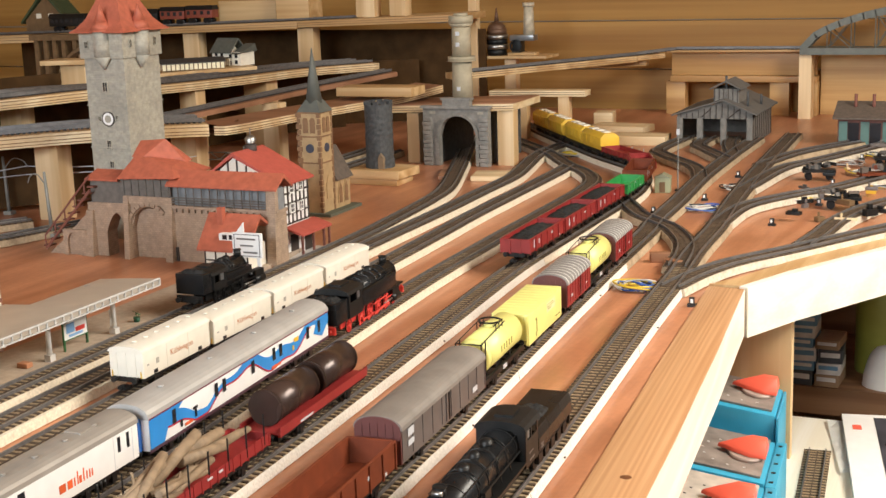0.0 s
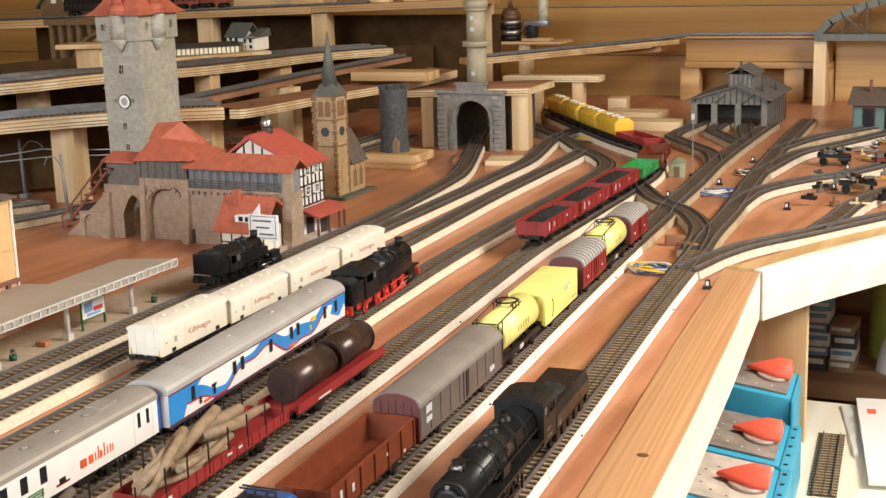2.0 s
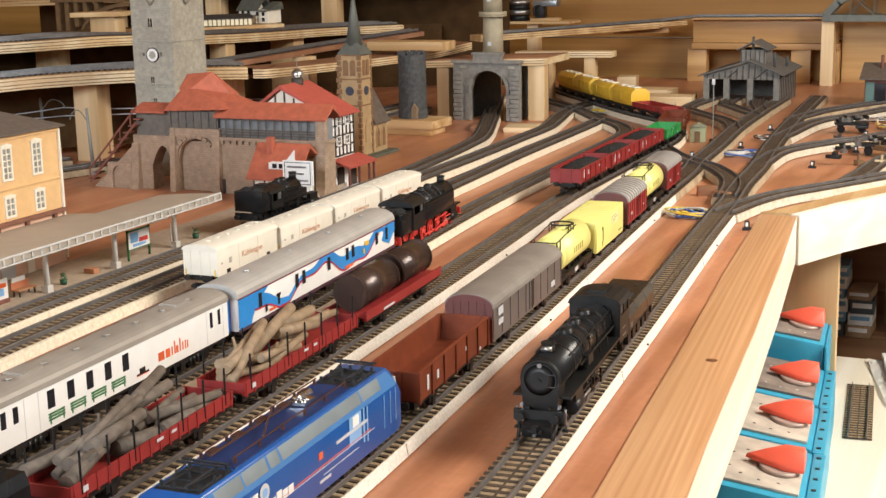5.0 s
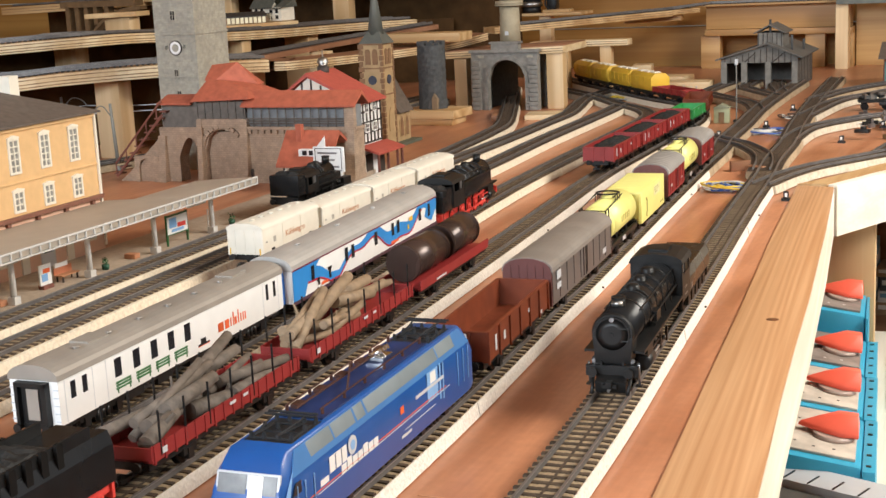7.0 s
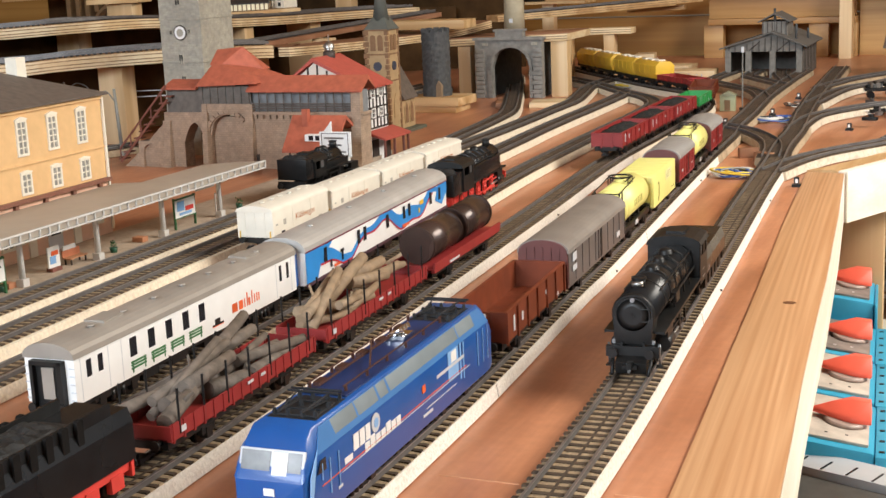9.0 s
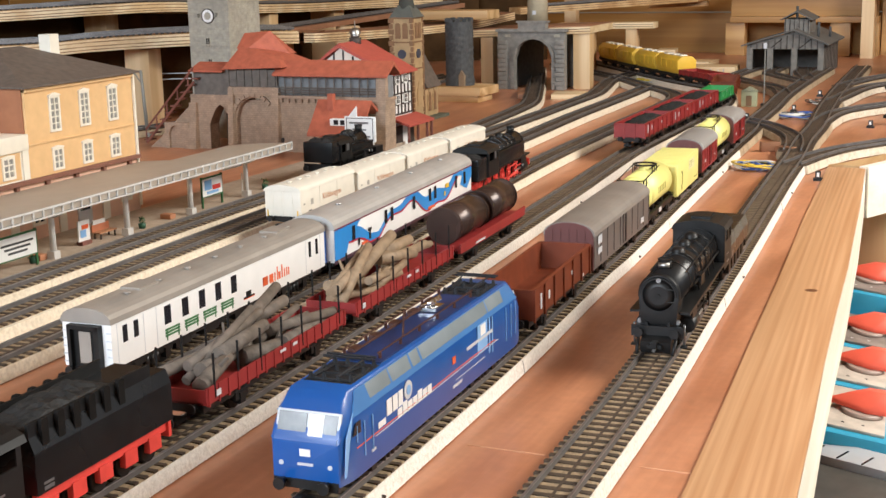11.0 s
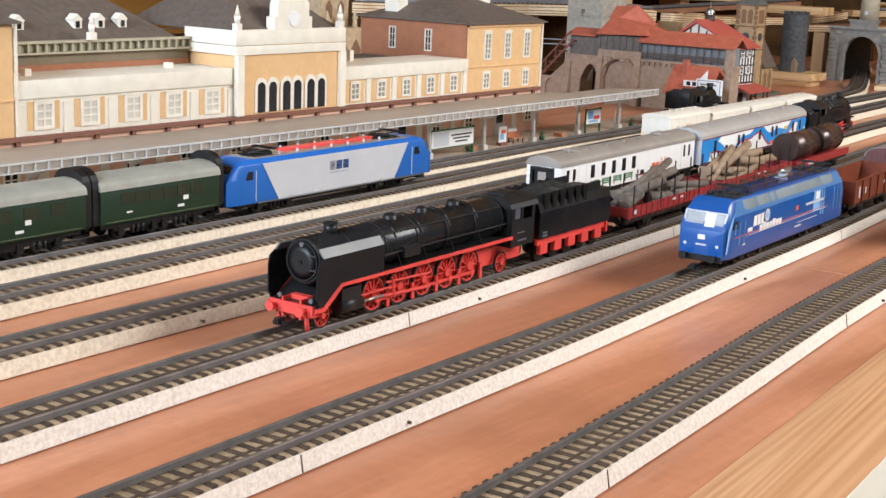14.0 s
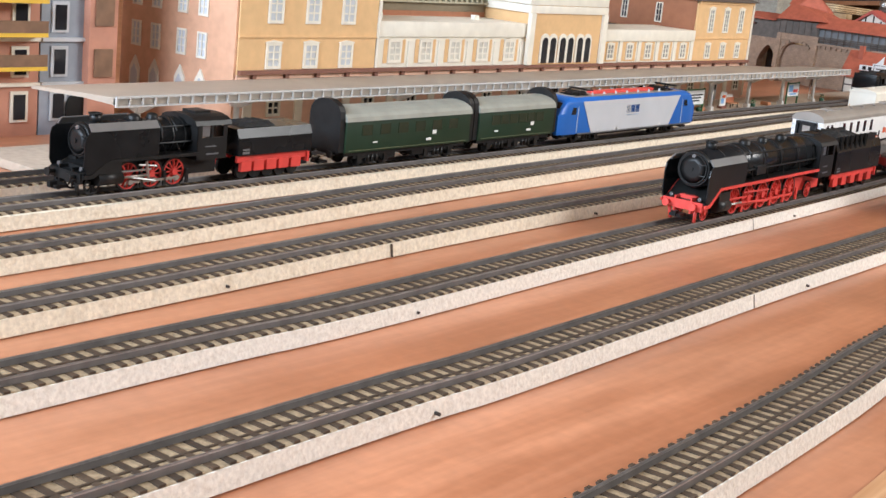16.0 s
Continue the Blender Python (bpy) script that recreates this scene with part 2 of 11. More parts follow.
GREEN = mat("dark_bottle_green_paint", (0.016, 0.036, 0.018), 0.42, 0, 0.12, 50, spec=0.3)
GRASSGREEN = mat("bright_green_paint", (0.03, 0.28, 0.07), 0.45, 0, 0.12, 50)
BROWNTANK = mat("brown_black_pipe", (0.05, 0.03, 0.024), 0.25, 0.3, 0.3, 40)
LOG = mat("weathered_log", (0.11, 0.088, 0.07), 0.8, 0, 0.3, 150, 0.8, island=0.3)
LOGPALE = mat("peeled_log", (0.24, 0.17, 0.105), 0.7, 0, 0.2, 150, 0.5, island=0.2)
ORANGERED = mat("orange_red_lettering", (0.72, 0.12, 0.03), 0.5, 0, 0.05, 50)


def stonework(name, colour, mortar, wide, high, rough=0.85):
    """Small coursed masonry with stains, laid on upright walls."""
    m = mat(name, colour, rough, 0, 0.16, 150, 0.0, stain=tuple(c * 0.72 for c in colour), stain_scale=22, stain_amount=0.5)
    nt = m.node_tree
    bs = nt.nodes["Principled BSDF"]
    tc = nt.nodes.new("ShaderNodeTexCoord")
    sep = nt.nodes.new("ShaderNodeSeparateXYZ")
    links(nt, tc.outputs["Object"], sep.inputs[0])
    along = nt.nodes.new("ShaderNodeMath")
    along.operation = "ADD"
    links(nt, sep.outputs[0], along.inputs[0])
    links(nt, sep.outputs[1], along.inputs[1])
    com = nt.nodes.new("ShaderNodeCombineXYZ")
    links(nt, along.outputs[0], com.inputs[0])
    links(nt, sep.outputs[2], com.inputs[1])
    br = nt.nodes.new("ShaderNodeTexBrick")
    br.inputs["Scale"].default_value = 1.0
    br.inputs["Brick Width"].default_value, br.inputs["Row Height"].default_value = wide, high
    br.inputs["Mortar Size"].default_value, br.inputs["Mortar Smooth"].default_value = high * 0.13, 0.4
    br.inputs["Color1"].default_value, br.inputs["Color2"].default_value = (1.07, 1.05, 1.02, 1), (0.90, 0.90, 0.92, 1)
    br.inputs["Mortar"].default_value = (*mortar, 1)
    links(nt, com.outputs[0], br.inputs["Vector"])
    mx = nt.nodes.new("ShaderNodeMix")
    mx.data_type, mx.blend_type = "RGBA", "MULTIPLY"
    mx.inputs[0].default_value = 1.0
    old = bs.inputs["Base Color"].links[0].from_socket
    links(nt, old, mx.inputs[6])
    links(nt, br.outputs["Color"], mx.inputs[7])
    links(nt, mx.outputs[2], bs.inputs["Base Color"])
    bp = nt.nodes.new("ShaderNodeBump")
    bp.inputs["Strength"].default_value, bp.inputs["Distance"].default_value, bp.invert = 0.5, 0.0006, True
    links(nt, br.outputs["Fac"], bp.inputs["Height"])
    links(nt, bp.outputs[0], bs.inputs["Normal"])
    return m


# ---- mesh helpers ----
def box(bm, x0, x1, y0, y1, z0, z1, m=None):
    vs = [bm.verts.new((x, y, z)) for x in (x0, x1) for y in (y0, y1) for z in (z0, z1)]
    if m is not None:
        for v in vs:
            v.co = m @ v.co
    for f in ((0, 1, 3, 2), (4, 6, 7, 5), (0, 4, 5, 1), (2, 3, 7, 6), (0, 2, 6, 4), (1, 5, 7, 3)):
        bm.faces.new([vs[i] for i in f])
    return vs


def tube(bm, a, b, r0, r1=None, n=12, caps=True):
    a, b = Vector(a), Vector(b)
    r1 = r0 if r1 is None else r1
    d = (b - a).normalized()
    u = d.orthogonal().normalized()
    w = d.cross(u)
    A, B = [], []
    for i in range(n):
        t = 2 * math.pi * i / n
        o = u * math.cos(t) + w * math.sin(t)
        A.append(bm.verts.new(a + o * r0))
        B.append(bm.verts.new(b + o * max(r1, 1e-5)))
    for i in range(n):
        j = (i + 1) % n
        bm.faces.new((A[i], B[i], B[j], A[j])).smooth = n > 6
    if caps:
        bm.faces.new(A)
        bm.faces.new(B[::-1])


def prism(bm, outline, axis, a, b):
    """A closed outline of pairs, pushed along an axis from a to b. Pairs are (y, z), (x, z) or (x, y)."""
    def at(p, d):
        return {"x": (d, p[0], p[1]), "y": (p[0], d, p[1]), "z": (p[0], p[1], d)}[axis]
    A = [bm.verts.new(at(p, a)) for p in outline]
    B = [bm.verts.new(at(p, b)) for p in outline]
    n = len(outline)
    for i in range(n):
        bm.faces.new((A[i], A[(i + 1) % n], B[(i + 1) % n], B[i]))
    bm.faces.new(A[::-1])
    bm.faces.new(B)


def ring(bm, c, axis, r, w, n=20):
    """A thin torus: centre, axis, radius, thickness."""
    c, axis = Vector(c), Vector(axis).normalized()
    u = axis.orthogonal().normalized()
    v = axis.cross(u)
    rows = []
    for i in range(n):
        t = 2 * math.pi * i / n
        o = u * math.cos(t) + v * math.sin(t)
        rows.append([bm.verts.new(c + o * (r + w * a) + axis * (w * b)) for a, b in ((1, 1), (1, -1), (-1, -1), (-1, 1))])
    for i in range(n):
        p, q = rows[i], rows[(i + 1) % n]
        for k in range(4):
            bm.faces.new((p[k], p[(k + 1) % 4], q[(k + 1) % 4], q[k]))


def dome(bm, c, r, h, n=14, rings=5, down=0.0):
    c = Vector(c)
    prev = None
    for k in range(rings + 1):
        t = math.pi / 2 * k / rings
        rr, z = r * math.cos(t), h * math.sin(t)
        if k == rings:
            top = bm.verts.new(c + Vector((0, 0, z)))
            for i in range(n):
                bm.faces.new((prev[i], prev[(i + 1) % n], top)).smooth = True
        else:
            cur = [bm.verts.new(c + Vector((rr * math.cos(2 * math.pi * i / n), rr * math.sin(2 * math.pi * i / n), z))) for i in range(n)]
            if prev:
                for i in range(n):
                    bm.faces.new((prev[i], prev[(i + 1) % n], cur[(i + 1) % n], cur[i])).smooth = True
            prev = cur


def mesh_of(bm, name, material, bevel=0.0):
    bmesh.ops.recalc_face_normals(bm, faces=bm.faces)
    if bevel:
        es = [e for e in bm.edges if len(e.link_faces) == 2 and e.calc_face_angle(0) > 0.6]
        bmesh.ops.bevel(bm, geom=es, offset=bevel, segments=2, affect="EDGES", profile=0.6)
        for f in bm.faces:
            f.smooth = True
    me = bpy.data.meshes.new(name)
    bm.to_mesh(me)
    bm.free()
    me.materials.append(material)
    if bevel:
        me.set_sharp_from_angle(angle=0.7)
    return me


def part(name, bm, material, parent, label="", bevel=0.0):
    ob = new(name, mesh_of(bm, name, material, bevel))
    ob.parent = parent
    if label:
        ob["label"] = label
    return ob


def islands(name, b, material, parent, label=""):
    """Every loose piece of a bmesh becomes a part of its own."""
    left, made = set(b.verts), []
    order = list(b.verts)
    for v0 in order:
        if v0 not in left:
            continue
        stack, piece = [v0], []
        left.discard(v0)
        while stack:
            v = stack.pop()
            piece.append(v)
            for e in v.link_edges:
                w = e.other_vert(v)
                if w in left:
                    left.discard(w)
                    stack.append(w)
        nb, copy = bmesh.new(), {}
        for v in piece:
            copy[v] = nb.verts.new(v.co)
        for f in {f for v in piece for f in v.link_faces}:
            nb.faces.new([copy[v] for v in f.verts]).smooth = f.smooth
        made.append(part(name, nb, material, parent, label))
    b.free()
    return made


def thing(name, label, category, at=None, group="", kind=""):
    ob = new(name)
    ob.empty_display_size = 0.02
    if at is not None:
        ob.matrix_basis = at
    return tagged(ob, label, category, group, kind)


def solid(name, bm, material, label, category, group="", kind="", bevel=0.0, at=None):
    ob = new(name, mesh_of(bm, name, material, bevel))
    if at is not None:
        ob.matrix_basis = at
    return tagged(ob, label, category, group, kind)


def smooth_line(points, y):
    """x on a line given by (y, x) knots."""
    for (y0, x0), (y1, x1) in zip(points, points[1:]):
        if y <= y1 or (y1, x1) == points[-1]:
            return x0 + (x1 - x0) * (y - y0) / (y1 - y0)
    return points[-1][1]


def catmull(pts, step):
    """Points at even steps on a smooth curve through pts."""
    P = [Vector(p) for p in pts]
    P = [P[0] * 2 - P[1]] + P + [P[-1] * 2 - P[-2]]
    fine = []
    for i in range(1, len(P) - 2):
        a, b, c, d = P[i - 1:i + 3]
        for k in range(24):
            t = k / 24
            fine.append(0.5 * ((2 * b) + (c - a) * t + (2 * a - 5 * b + 4 * c - d) * t * t + (3 * b - a - 3 * c + d) * t ** 3))
    fine.append(P[-2])
    out, left = [fine[0]], step
    for p, q in zip(fine, fine[1:]):
        L = (q - p).length
        while left <= L:
            p = p + (q - p) * (left / L)
            L -= left
            left = step
            out.append(p.copy())
        left -= L
    return out


def sweep(bm, line, profile):
    """A closed profile of (side, up) pairs along a level line; side is to the right of travel."""
    rows = []
    for i, p in enumerate(line):
        d = (line[min(i + 1, len(line) - 1)] - line[max(i - 1, 0)])
        d.z = 0
        d.normalize()
        s = Vector((d.y, -d.x, 0))
        rows.append([bm.verts.new(p + s * a + Vector((0, 0, b))) for a, b in profile])
    n = len(profile)
    for p, q in zip(rows, rows[1:]):
        for k in range(n):
            bm.faces.new((p[k], p[(k + 1) % n], q[(k + 1) % n], q[k]))
    bm.faces.new(rows[0][::-1])
    bm.faces.new(rows[-1])


# ---- room ----
FLOOR = -0.86
BACK, LEFT, RIGHT, FRONT, TOP = 2.92, -2.7, 1.0, -1.9, 1.35
bm = bmesh.new()
box(bm, LEFT - 0.1, RIGHT + 0.1, FRONT - 0.1, BACK + 0.1, FLOOR - 0.05, FLOOR)
solid("floor", bm, DARKWOOD, "dark boarded room floor under the layout", "floor", kind="structure")
bm = bmesh.new()
box(bm, LEFT - 0.1, RIGHT + 0.1, FRONT - 0.1, BACK + 0.1, TOP, TOP + 0.05)
solid("ceiling", bm, mat("pale_ceiling_wood", (0.42, 0.29, 0.17), 0.6), "pale wooden room ceiling", "ceiling", kind="structure")


def cord(b, line, r, n=6):
    """One bent round cord along a line."""
    rows = []
    for i, p in enumerate(line):
        d = (line[min(i + 1, len(line) - 1)] - line[max(i - 1, 0)]).normalized()
        u = d.cross(Vector((0.13, 0.21, 0.97))).normalized()
        v = d.cross(u)
        rows.append([b.verts.new(p + (u * math.cos(2 * math.pi * k / n) + v * math.sin(2 * math.pi * k / n)) * r) for k in range(n)])
    for p, q in zip(rows, rows[1:]):
        for k in range(n):
            b.faces.new((p[k], p[(k + 1) % n], q[(k + 1) % n], q[k])).smooth = True
    b.faces.new(rows[0][::-1])
    b.faces.new(rows[-1])


def panelled(name, boards, material, label):
    wall = thing(name, label, "wall", kind="structure")
    for i, (x0, x1, y0, y1, z0, z1) in enumerate(boards):
        b = bmesh.new()
        box(b, x0, x1, y0, y1, z0, z1)
        part("panel_board", b, material, wall, bevel=0.0015)
    return wall


zs = [FLOOR + 0.105 * i for i in range(0, 22)]
panelled("wall_north", [(LEFT, RIGHT, BACK, BACK + 0.03, z + 0.0012, min(z + 0.1038, TOP)) for z in zs if z < TOP - 0.02], PANEL, "varnished pine panelling of the end wall")
panelled("wall_west", [(LEFT - 0.03, LEFT, FRONT, BACK, z + 0.0012, min(z + 0.1038, TOP)) for z in zs if z < TOP - 0.02],
         wood("wall_panelling_y", (0.44, 0.225, 0.052), (0.30, 0.135, 0.026), "y", 0.4, 60, 0.025, 7, 0.8, True, 0.12, 0.15), "varnished pine panelling of the long wall")
# the wall with the window, and the wall behind the camera, with plain openings for the daylight
PLASTER = mat("pale_wall", (0.38, 0.3, 0.22), 0.7)
bm = bmesh.new()
for y0, y1, z0, z1 in ((FRONT, BACK, FLOOR, 0.38), (FRONT, BACK, 1.31, TOP), (FRONT, 0.35, 0.38, 1.31), (2.35, BACK, 0.38, 1.31)):
    box(bm, RIGHT, RIGHT + 0.08, y0, y1, z0, z1)
solid("wall_east", bm, PLASTER, "pale wall with the daylight window", "wall", kind="structure")
bm = bmesh.new()
for x0, x1, z0, z1 in ((LEFT, RIGHT, FLOOR, 0.5), (LEFT, RIGHT, 1.3, TOP), (LEFT, -1.55, 0.5, 1.3), (0.15, RIGHT, 0.5, 1.3)):
    box(bm, x0, x1, FRONT - 0.08, FRONT, z0, z1)
solid("wall_south", bm, PLASTER, "pale wall behind the camera with a window", "wall", kind="structure")

# ---- layout table ----
board = thing("layout_table", "orange-brown plywood layout table with a pine edge plank", "table", kind="structure")


def slab(name, outline, z0, z1, material, parent, label="", bevel=0.0):
    b = bmesh.new()
    prism(b, outline, "z", z0, z1)
    return part(name, b, material, parent, label, bevel)


slab("board", [(-2.3, -1.2), (-0.1205, -1.2), (-0.1765, -0.24), (-0.1945, 0.002), (-0.2075, 0.212), (-0.2218, 0.464), (-0.2338, 0.62), (-0.2428, 0.73), (-0.2528, 0.86), (-0.2638, 0.99), (-0.2723, 1.09), (-0.2938, 1.376), (-0.275, 1.392), (-0.14, 1.71), (0.6, 2.9), (-2.3, 2.9)], -0.018, 0.0, BOARD, board, "orange-brown plywood board")
# the thick pine plank along the edge
PLANK_OUT = [(-0.0945, -1.2), (-0.1465, 0.04), (-0.1755, 0.477), (-0.1848, 0.583), (-0.1935, 0.675), (-0.2022, 0.78), (-0.2125, 0.915), (-0.2225, 1.025), (-0.2335, 1.15), (-0.2556, 1.372)]
PLANK_IN = [(-0.12, -1.2), (-0.176, -0.24), (-0.194, 0.002), (-0.207, 0.212), (-0.2215, 0.464), (-0.2335, 0.62), (-0.2425, 0.73), (-0.2525, 0.86), (-0.2635, 0.99), (-0.272, 1.09), (-0.2935, 1.376)]
slab("edge_plank", PLANK_OUT + PLANK_IN[::-1], -0.034, 0.002, PINE, board, "light pine edge plank", bevel=0.0008)
slab("edge_batten", [(x + 0.0006, y) for x, y in PLANK_OUT] + [(x + 0.0002, y) for x, y in PLANK_OUT[::-1]], -0.0475, 0.0016, PINE_B, board, "pale batten along the plank's outer edge")
JOINT = mat("pale_glue_line", (0.58, 0.30, 0.17), 0.6)
for x0, x1, y in ((-0.2485, -0.224, 0.4985), (-0.3325, -0.293, 0.4975), (-0.425, -0.383, 0.4965)):
    bm = bmesh.new()
    box(bm, x0, x1, y, y + 0.0009, 0.0, 0.00035)
    part("board_joint", bm, JOINT, board, "pale joint between two boards")
slab("fascia_board", [(-0.2625, 1.3790), (-0.226, 1.462), (-0.142, 1.616), (0.1, 2.02), (0.112, 2.012), (-0.131, 1.608), (-0.215, 1.456), (-0.2520, 1.3735)], -0.0505, 0.003, PINE_B, board, "planed pine fascia board with window glare in its colour", bevel=0.001)
slab("front_strip", [(-0.2935, 1.3795), (-0.2635, 1.3795), (-0.227, 1.463), (-0.143, 1.618), (0.099, 2.022), (0.092, 2.06), (-0.15, 1.665), (-0.235, 1.5), (-0.272, 1.412)], 0.0004, 0.0032, PINE_Y, board, "thin pine strip")
KNOT = mat("dark_branch_knot", (0.17, 0.065, 0.025), 0.5, 0, 0.4, 300)
for x, y, r_ in ((-0.2265, 0.842, 0.0036),):
    bm = bmesh.new()
    prism(bm, [(x + 1.15 * r_ * math.cos(a * math.pi / 8), y + r_ * math.sin(a * math.pi / 8)) for a in range(16)], "z", 0.0021, 0.00225)
    part("knot", bm, KNOT, board, "dark oval knot in the plank")
for x, y in ((-0.33, 0.2), (-1.9, 1.6), (-1.9, -0.6), (-0.35, 2.6)):
    bm = bmesh.new()
    box(bm, x - 0.03, x + 0.03, y - 0.03, y + 0.03, FLOOR, -0.02)
    part("leg", bm, PINE_Z, board, bevel=0.001)
bm = bmesh.new()
box(bm, -0.295, -0.225, 1.485, 1.50, FLOOR, -0.02)
part("leg", bm, PINE_Z, board, "pale pine leg board", bevel=0.001)

# ---- tracks ----
# right-hand foot of each chipboard strip: (y, x)
EDGE = {
    "R": [(-1.2, -0.161), (-0.28, -0.2045), (-0.06, -0.2205), (0.17, -0.2335), (0.38, -0.248), (0.58, -0.2567), (0.75, -0.2682), (0.94, -0.2812), (1.2, -0.3005), (1.38, -0.312)],
    "B": [(-1.2, -0.298), (-0.4, -0.318), (-0.24, -0.319), (0.0, -0.3265), (0.2, -0.3300), (0.4, -0.338), (0.6, -0.3445), (0.8, -0.3565), (0.9, -0.361), (1.17, -0.3785), (1.4, -0.3925), (1.58, -0.4015)],
    "M": [(-1.2, -0.395), (-0.42, -0.414), (-0.24, -0.414), (0.0, -0.4235), (0.2, -0.4300), (0.4, -0.437), (0.6, -0.446), (0.85, -0.458), (1.1, -0.472), (1.36, -0.488), (1.56, -0.489), (1.8, -0.489)],
    "W": [(-1.2, -0.455), (-0.37, -0.492), (0.0, -0.509), (0.38, -0.512), (0.62, -0.520), (0.8, -0.529), (1.0, -0.543), (1.27, -0.560), (1.5, -0.565), (1.7, -0.566)],
    "K": [(-1.2, -0.545), (-0.32, -0.575), (0.03, -0.594), (0.3, -0.604), (0.6, -0.616), (0.9, -0.629), (1.3, -0.638), (1.5, -0.645), (1.65, -0.651)],
    "P": [(-1.2, -0.630), (-0.3, -0.650), (0.1, -0.658), (0.55, -0.668), (0.8, -0.680), (1.2, -0.694), (1.4, -0.698), (1.64, -0.699)],
    "Q": [(-1.2, -0.700), (-0.3, -0.712), (0.1, -0.72), (0.6, -0.725), (0.82, -0.731), (1.1, -0.733), (1.45, -0.734), (1.6, -0.742)],
}
# how each line goes on beyond the yard: (x, y) of its centre
ONWARD = {
    "R": [(-0.339, 1.5), (-0.346, 1.65), (-0.363, 1.844), (-0.379, 2.1), (-0.397, 2.5)],
    "B": [(-0.4265, 1.665), (-0.433, 1.80), (-0.446, 2.0), (-0.451, 2.23), (-0.452, 2.44)],
    "M": [(-0.514, 1.896), (-0.532, 1.98), (-0.566, 2.055), (-0.664, 2.173), (-0.837, 2.411), (-0.93, 2.55)],
    "W": [(-0.585, 1.85), (-0.595, 1.93), (-0.627, 2.0), (-0.681, 2.072), (-0.759, 2.195), (-0.871, 2.337), (-0.97, 2.47)],
    "K": [(-0.670, 1.85), (-0.672, 1.98), (-0.676, 2.062)],
    "P": [(-0.722, 1.8), (-0.725, 1.93), (-0.741, 2.03), (-0.761, 2.134), (-0.767, 2.215), (-0.76, 2.3)],
    "Q": [(-0.769, 1.72), (-0.785, 1.82), (-0.842, 1.997), (-0.905, 2.18), (-0.975, 2.38)],
}
HALF = 0.0165
SEAT = {"R": 0.0165, "B": 0.0165, "M": 0.0165}
ALONG = {"R": -0.013, "B": -0.014}
BED = 0.0085
RAILTOP = 0.0128


def centre(k, y):
    return smooth_line(EDGE[k], y) - HALF


def heading(k, y):
    return math.degrees(math.atan2(-(centre(k, y + 0.08) - centre(k, y - 0.08)), 0.16))


def on(k, y, dx=0.0):
    """The pose of a vehicle on a track: its nose points to -y."""
    y += ALONG.get(k, 0.0)
    return pose(smooth_line(EDGE[k], y) - SEAT.get(k, 0.022) + dx, y, RAILTOP, 0, 0, heading(k, y))


def lay(line, name, strip=True, bed=BED, label="", strip_mat=None, half=HALF, bed_mat=None):
    """A length of track on its strip: strip, sleepers, two rails and the middle studs' web."""
    t = thing("track", label or "model railway track with brown sleepers on a pale chipboard strip", "track", group="tracks of the layout", kind="structure")
    if strip:
        b = bmesh.new()
        sweep(b, line, [(-0.0152, 0.0), (half - 0.0014, 0.0), (half - 0.0014, 0.0008), (half, 0.0008), (half - 0.0013, bed), (-0.0145, bed)])
        part("strip", b, strip_mat or CHIP, t, "pale speckled chipboard strip")
    b = bmesh.new()
    for i, p in enumerate(line):
        d = (line[min(i + 1, len(line) - 1)] - line[max(i - 1, 0)])
        a = math.atan2(d.y, d.x)
        m = Matrix.Translation(p) @ Matrix.Rotation(a, 4, "Z")
        box(b, -0.00145, 0.00145, -0.0148, 0.0148, bed + 0.0003, bed + 0.0013, m)
    g = bmesh.new()
    sweep(g, line, [(-0.0085, bed + 0.00004), (0.0085, bed + 0.00004), (0.0085, bed + 0.0008), (-0.0085, bed + 0.0008)])
    part("ballast", g, bed_mat or INNERBED, t, "brown ballast between the rails")
    for side in (-1, 1):
        g = bmesh.new()
        sweep(g, line, [(side * o_, bed + h_) for o_, h_ in ((0.0086, 0.00004), (0.0146, 0.00004), (0.0140, 0.0005), (0.0086, 0.0010))][::side])
        part("shoulder", g, bed_mat or RAILBED, t, "tan ballast shoulder")
    ob = part("sleepers", b, SLEEPER, t)
    ob["kind"] = "stuff"
    b = bmesh.new()
    sweep(b, line, [(-0.0006, bed + 0.0009), (0.0006, bed + 0.0009), (0.0005, bed + 0.0014), (-0.0005, bed + 0.0014)])
    part("centre_web", b, SLEEPER, t, "dark web with the middle contacts")
    for s in (-1, 1):
        b = bmesh.new()
        o = s * 0.0091
        top = RAILTOP - BED + bed
        sweep(b, line, [(o - 0.0008, bed + 0.0013), (o + 0.0008, bed + 0.0013), (o + 0.00055, top - 0.0006), (o - 0.00055, top - 0.0006)])
        r_ = part("rail", b, RAIL, t)
        b = bmesh.new()
        sweep(b, line, [(o - 0.0006, top - 0.0006), (o + 0.0006, top - 0.0006), (o + 0.0005, top), (o - 0.0005, top)])
        part("rail_head", b, RAILHEAD, r_, "bright worn rail head")
    return t


def edge_line(k):
    pts = [Vector((x - (0.019 if k == "P" else HALF), y, 0)) for y, x in EDGE[k]] + [Vector((x, y, 0)) for x, y in ONWARD[k]]
    return catmull(pts, 0.0075)


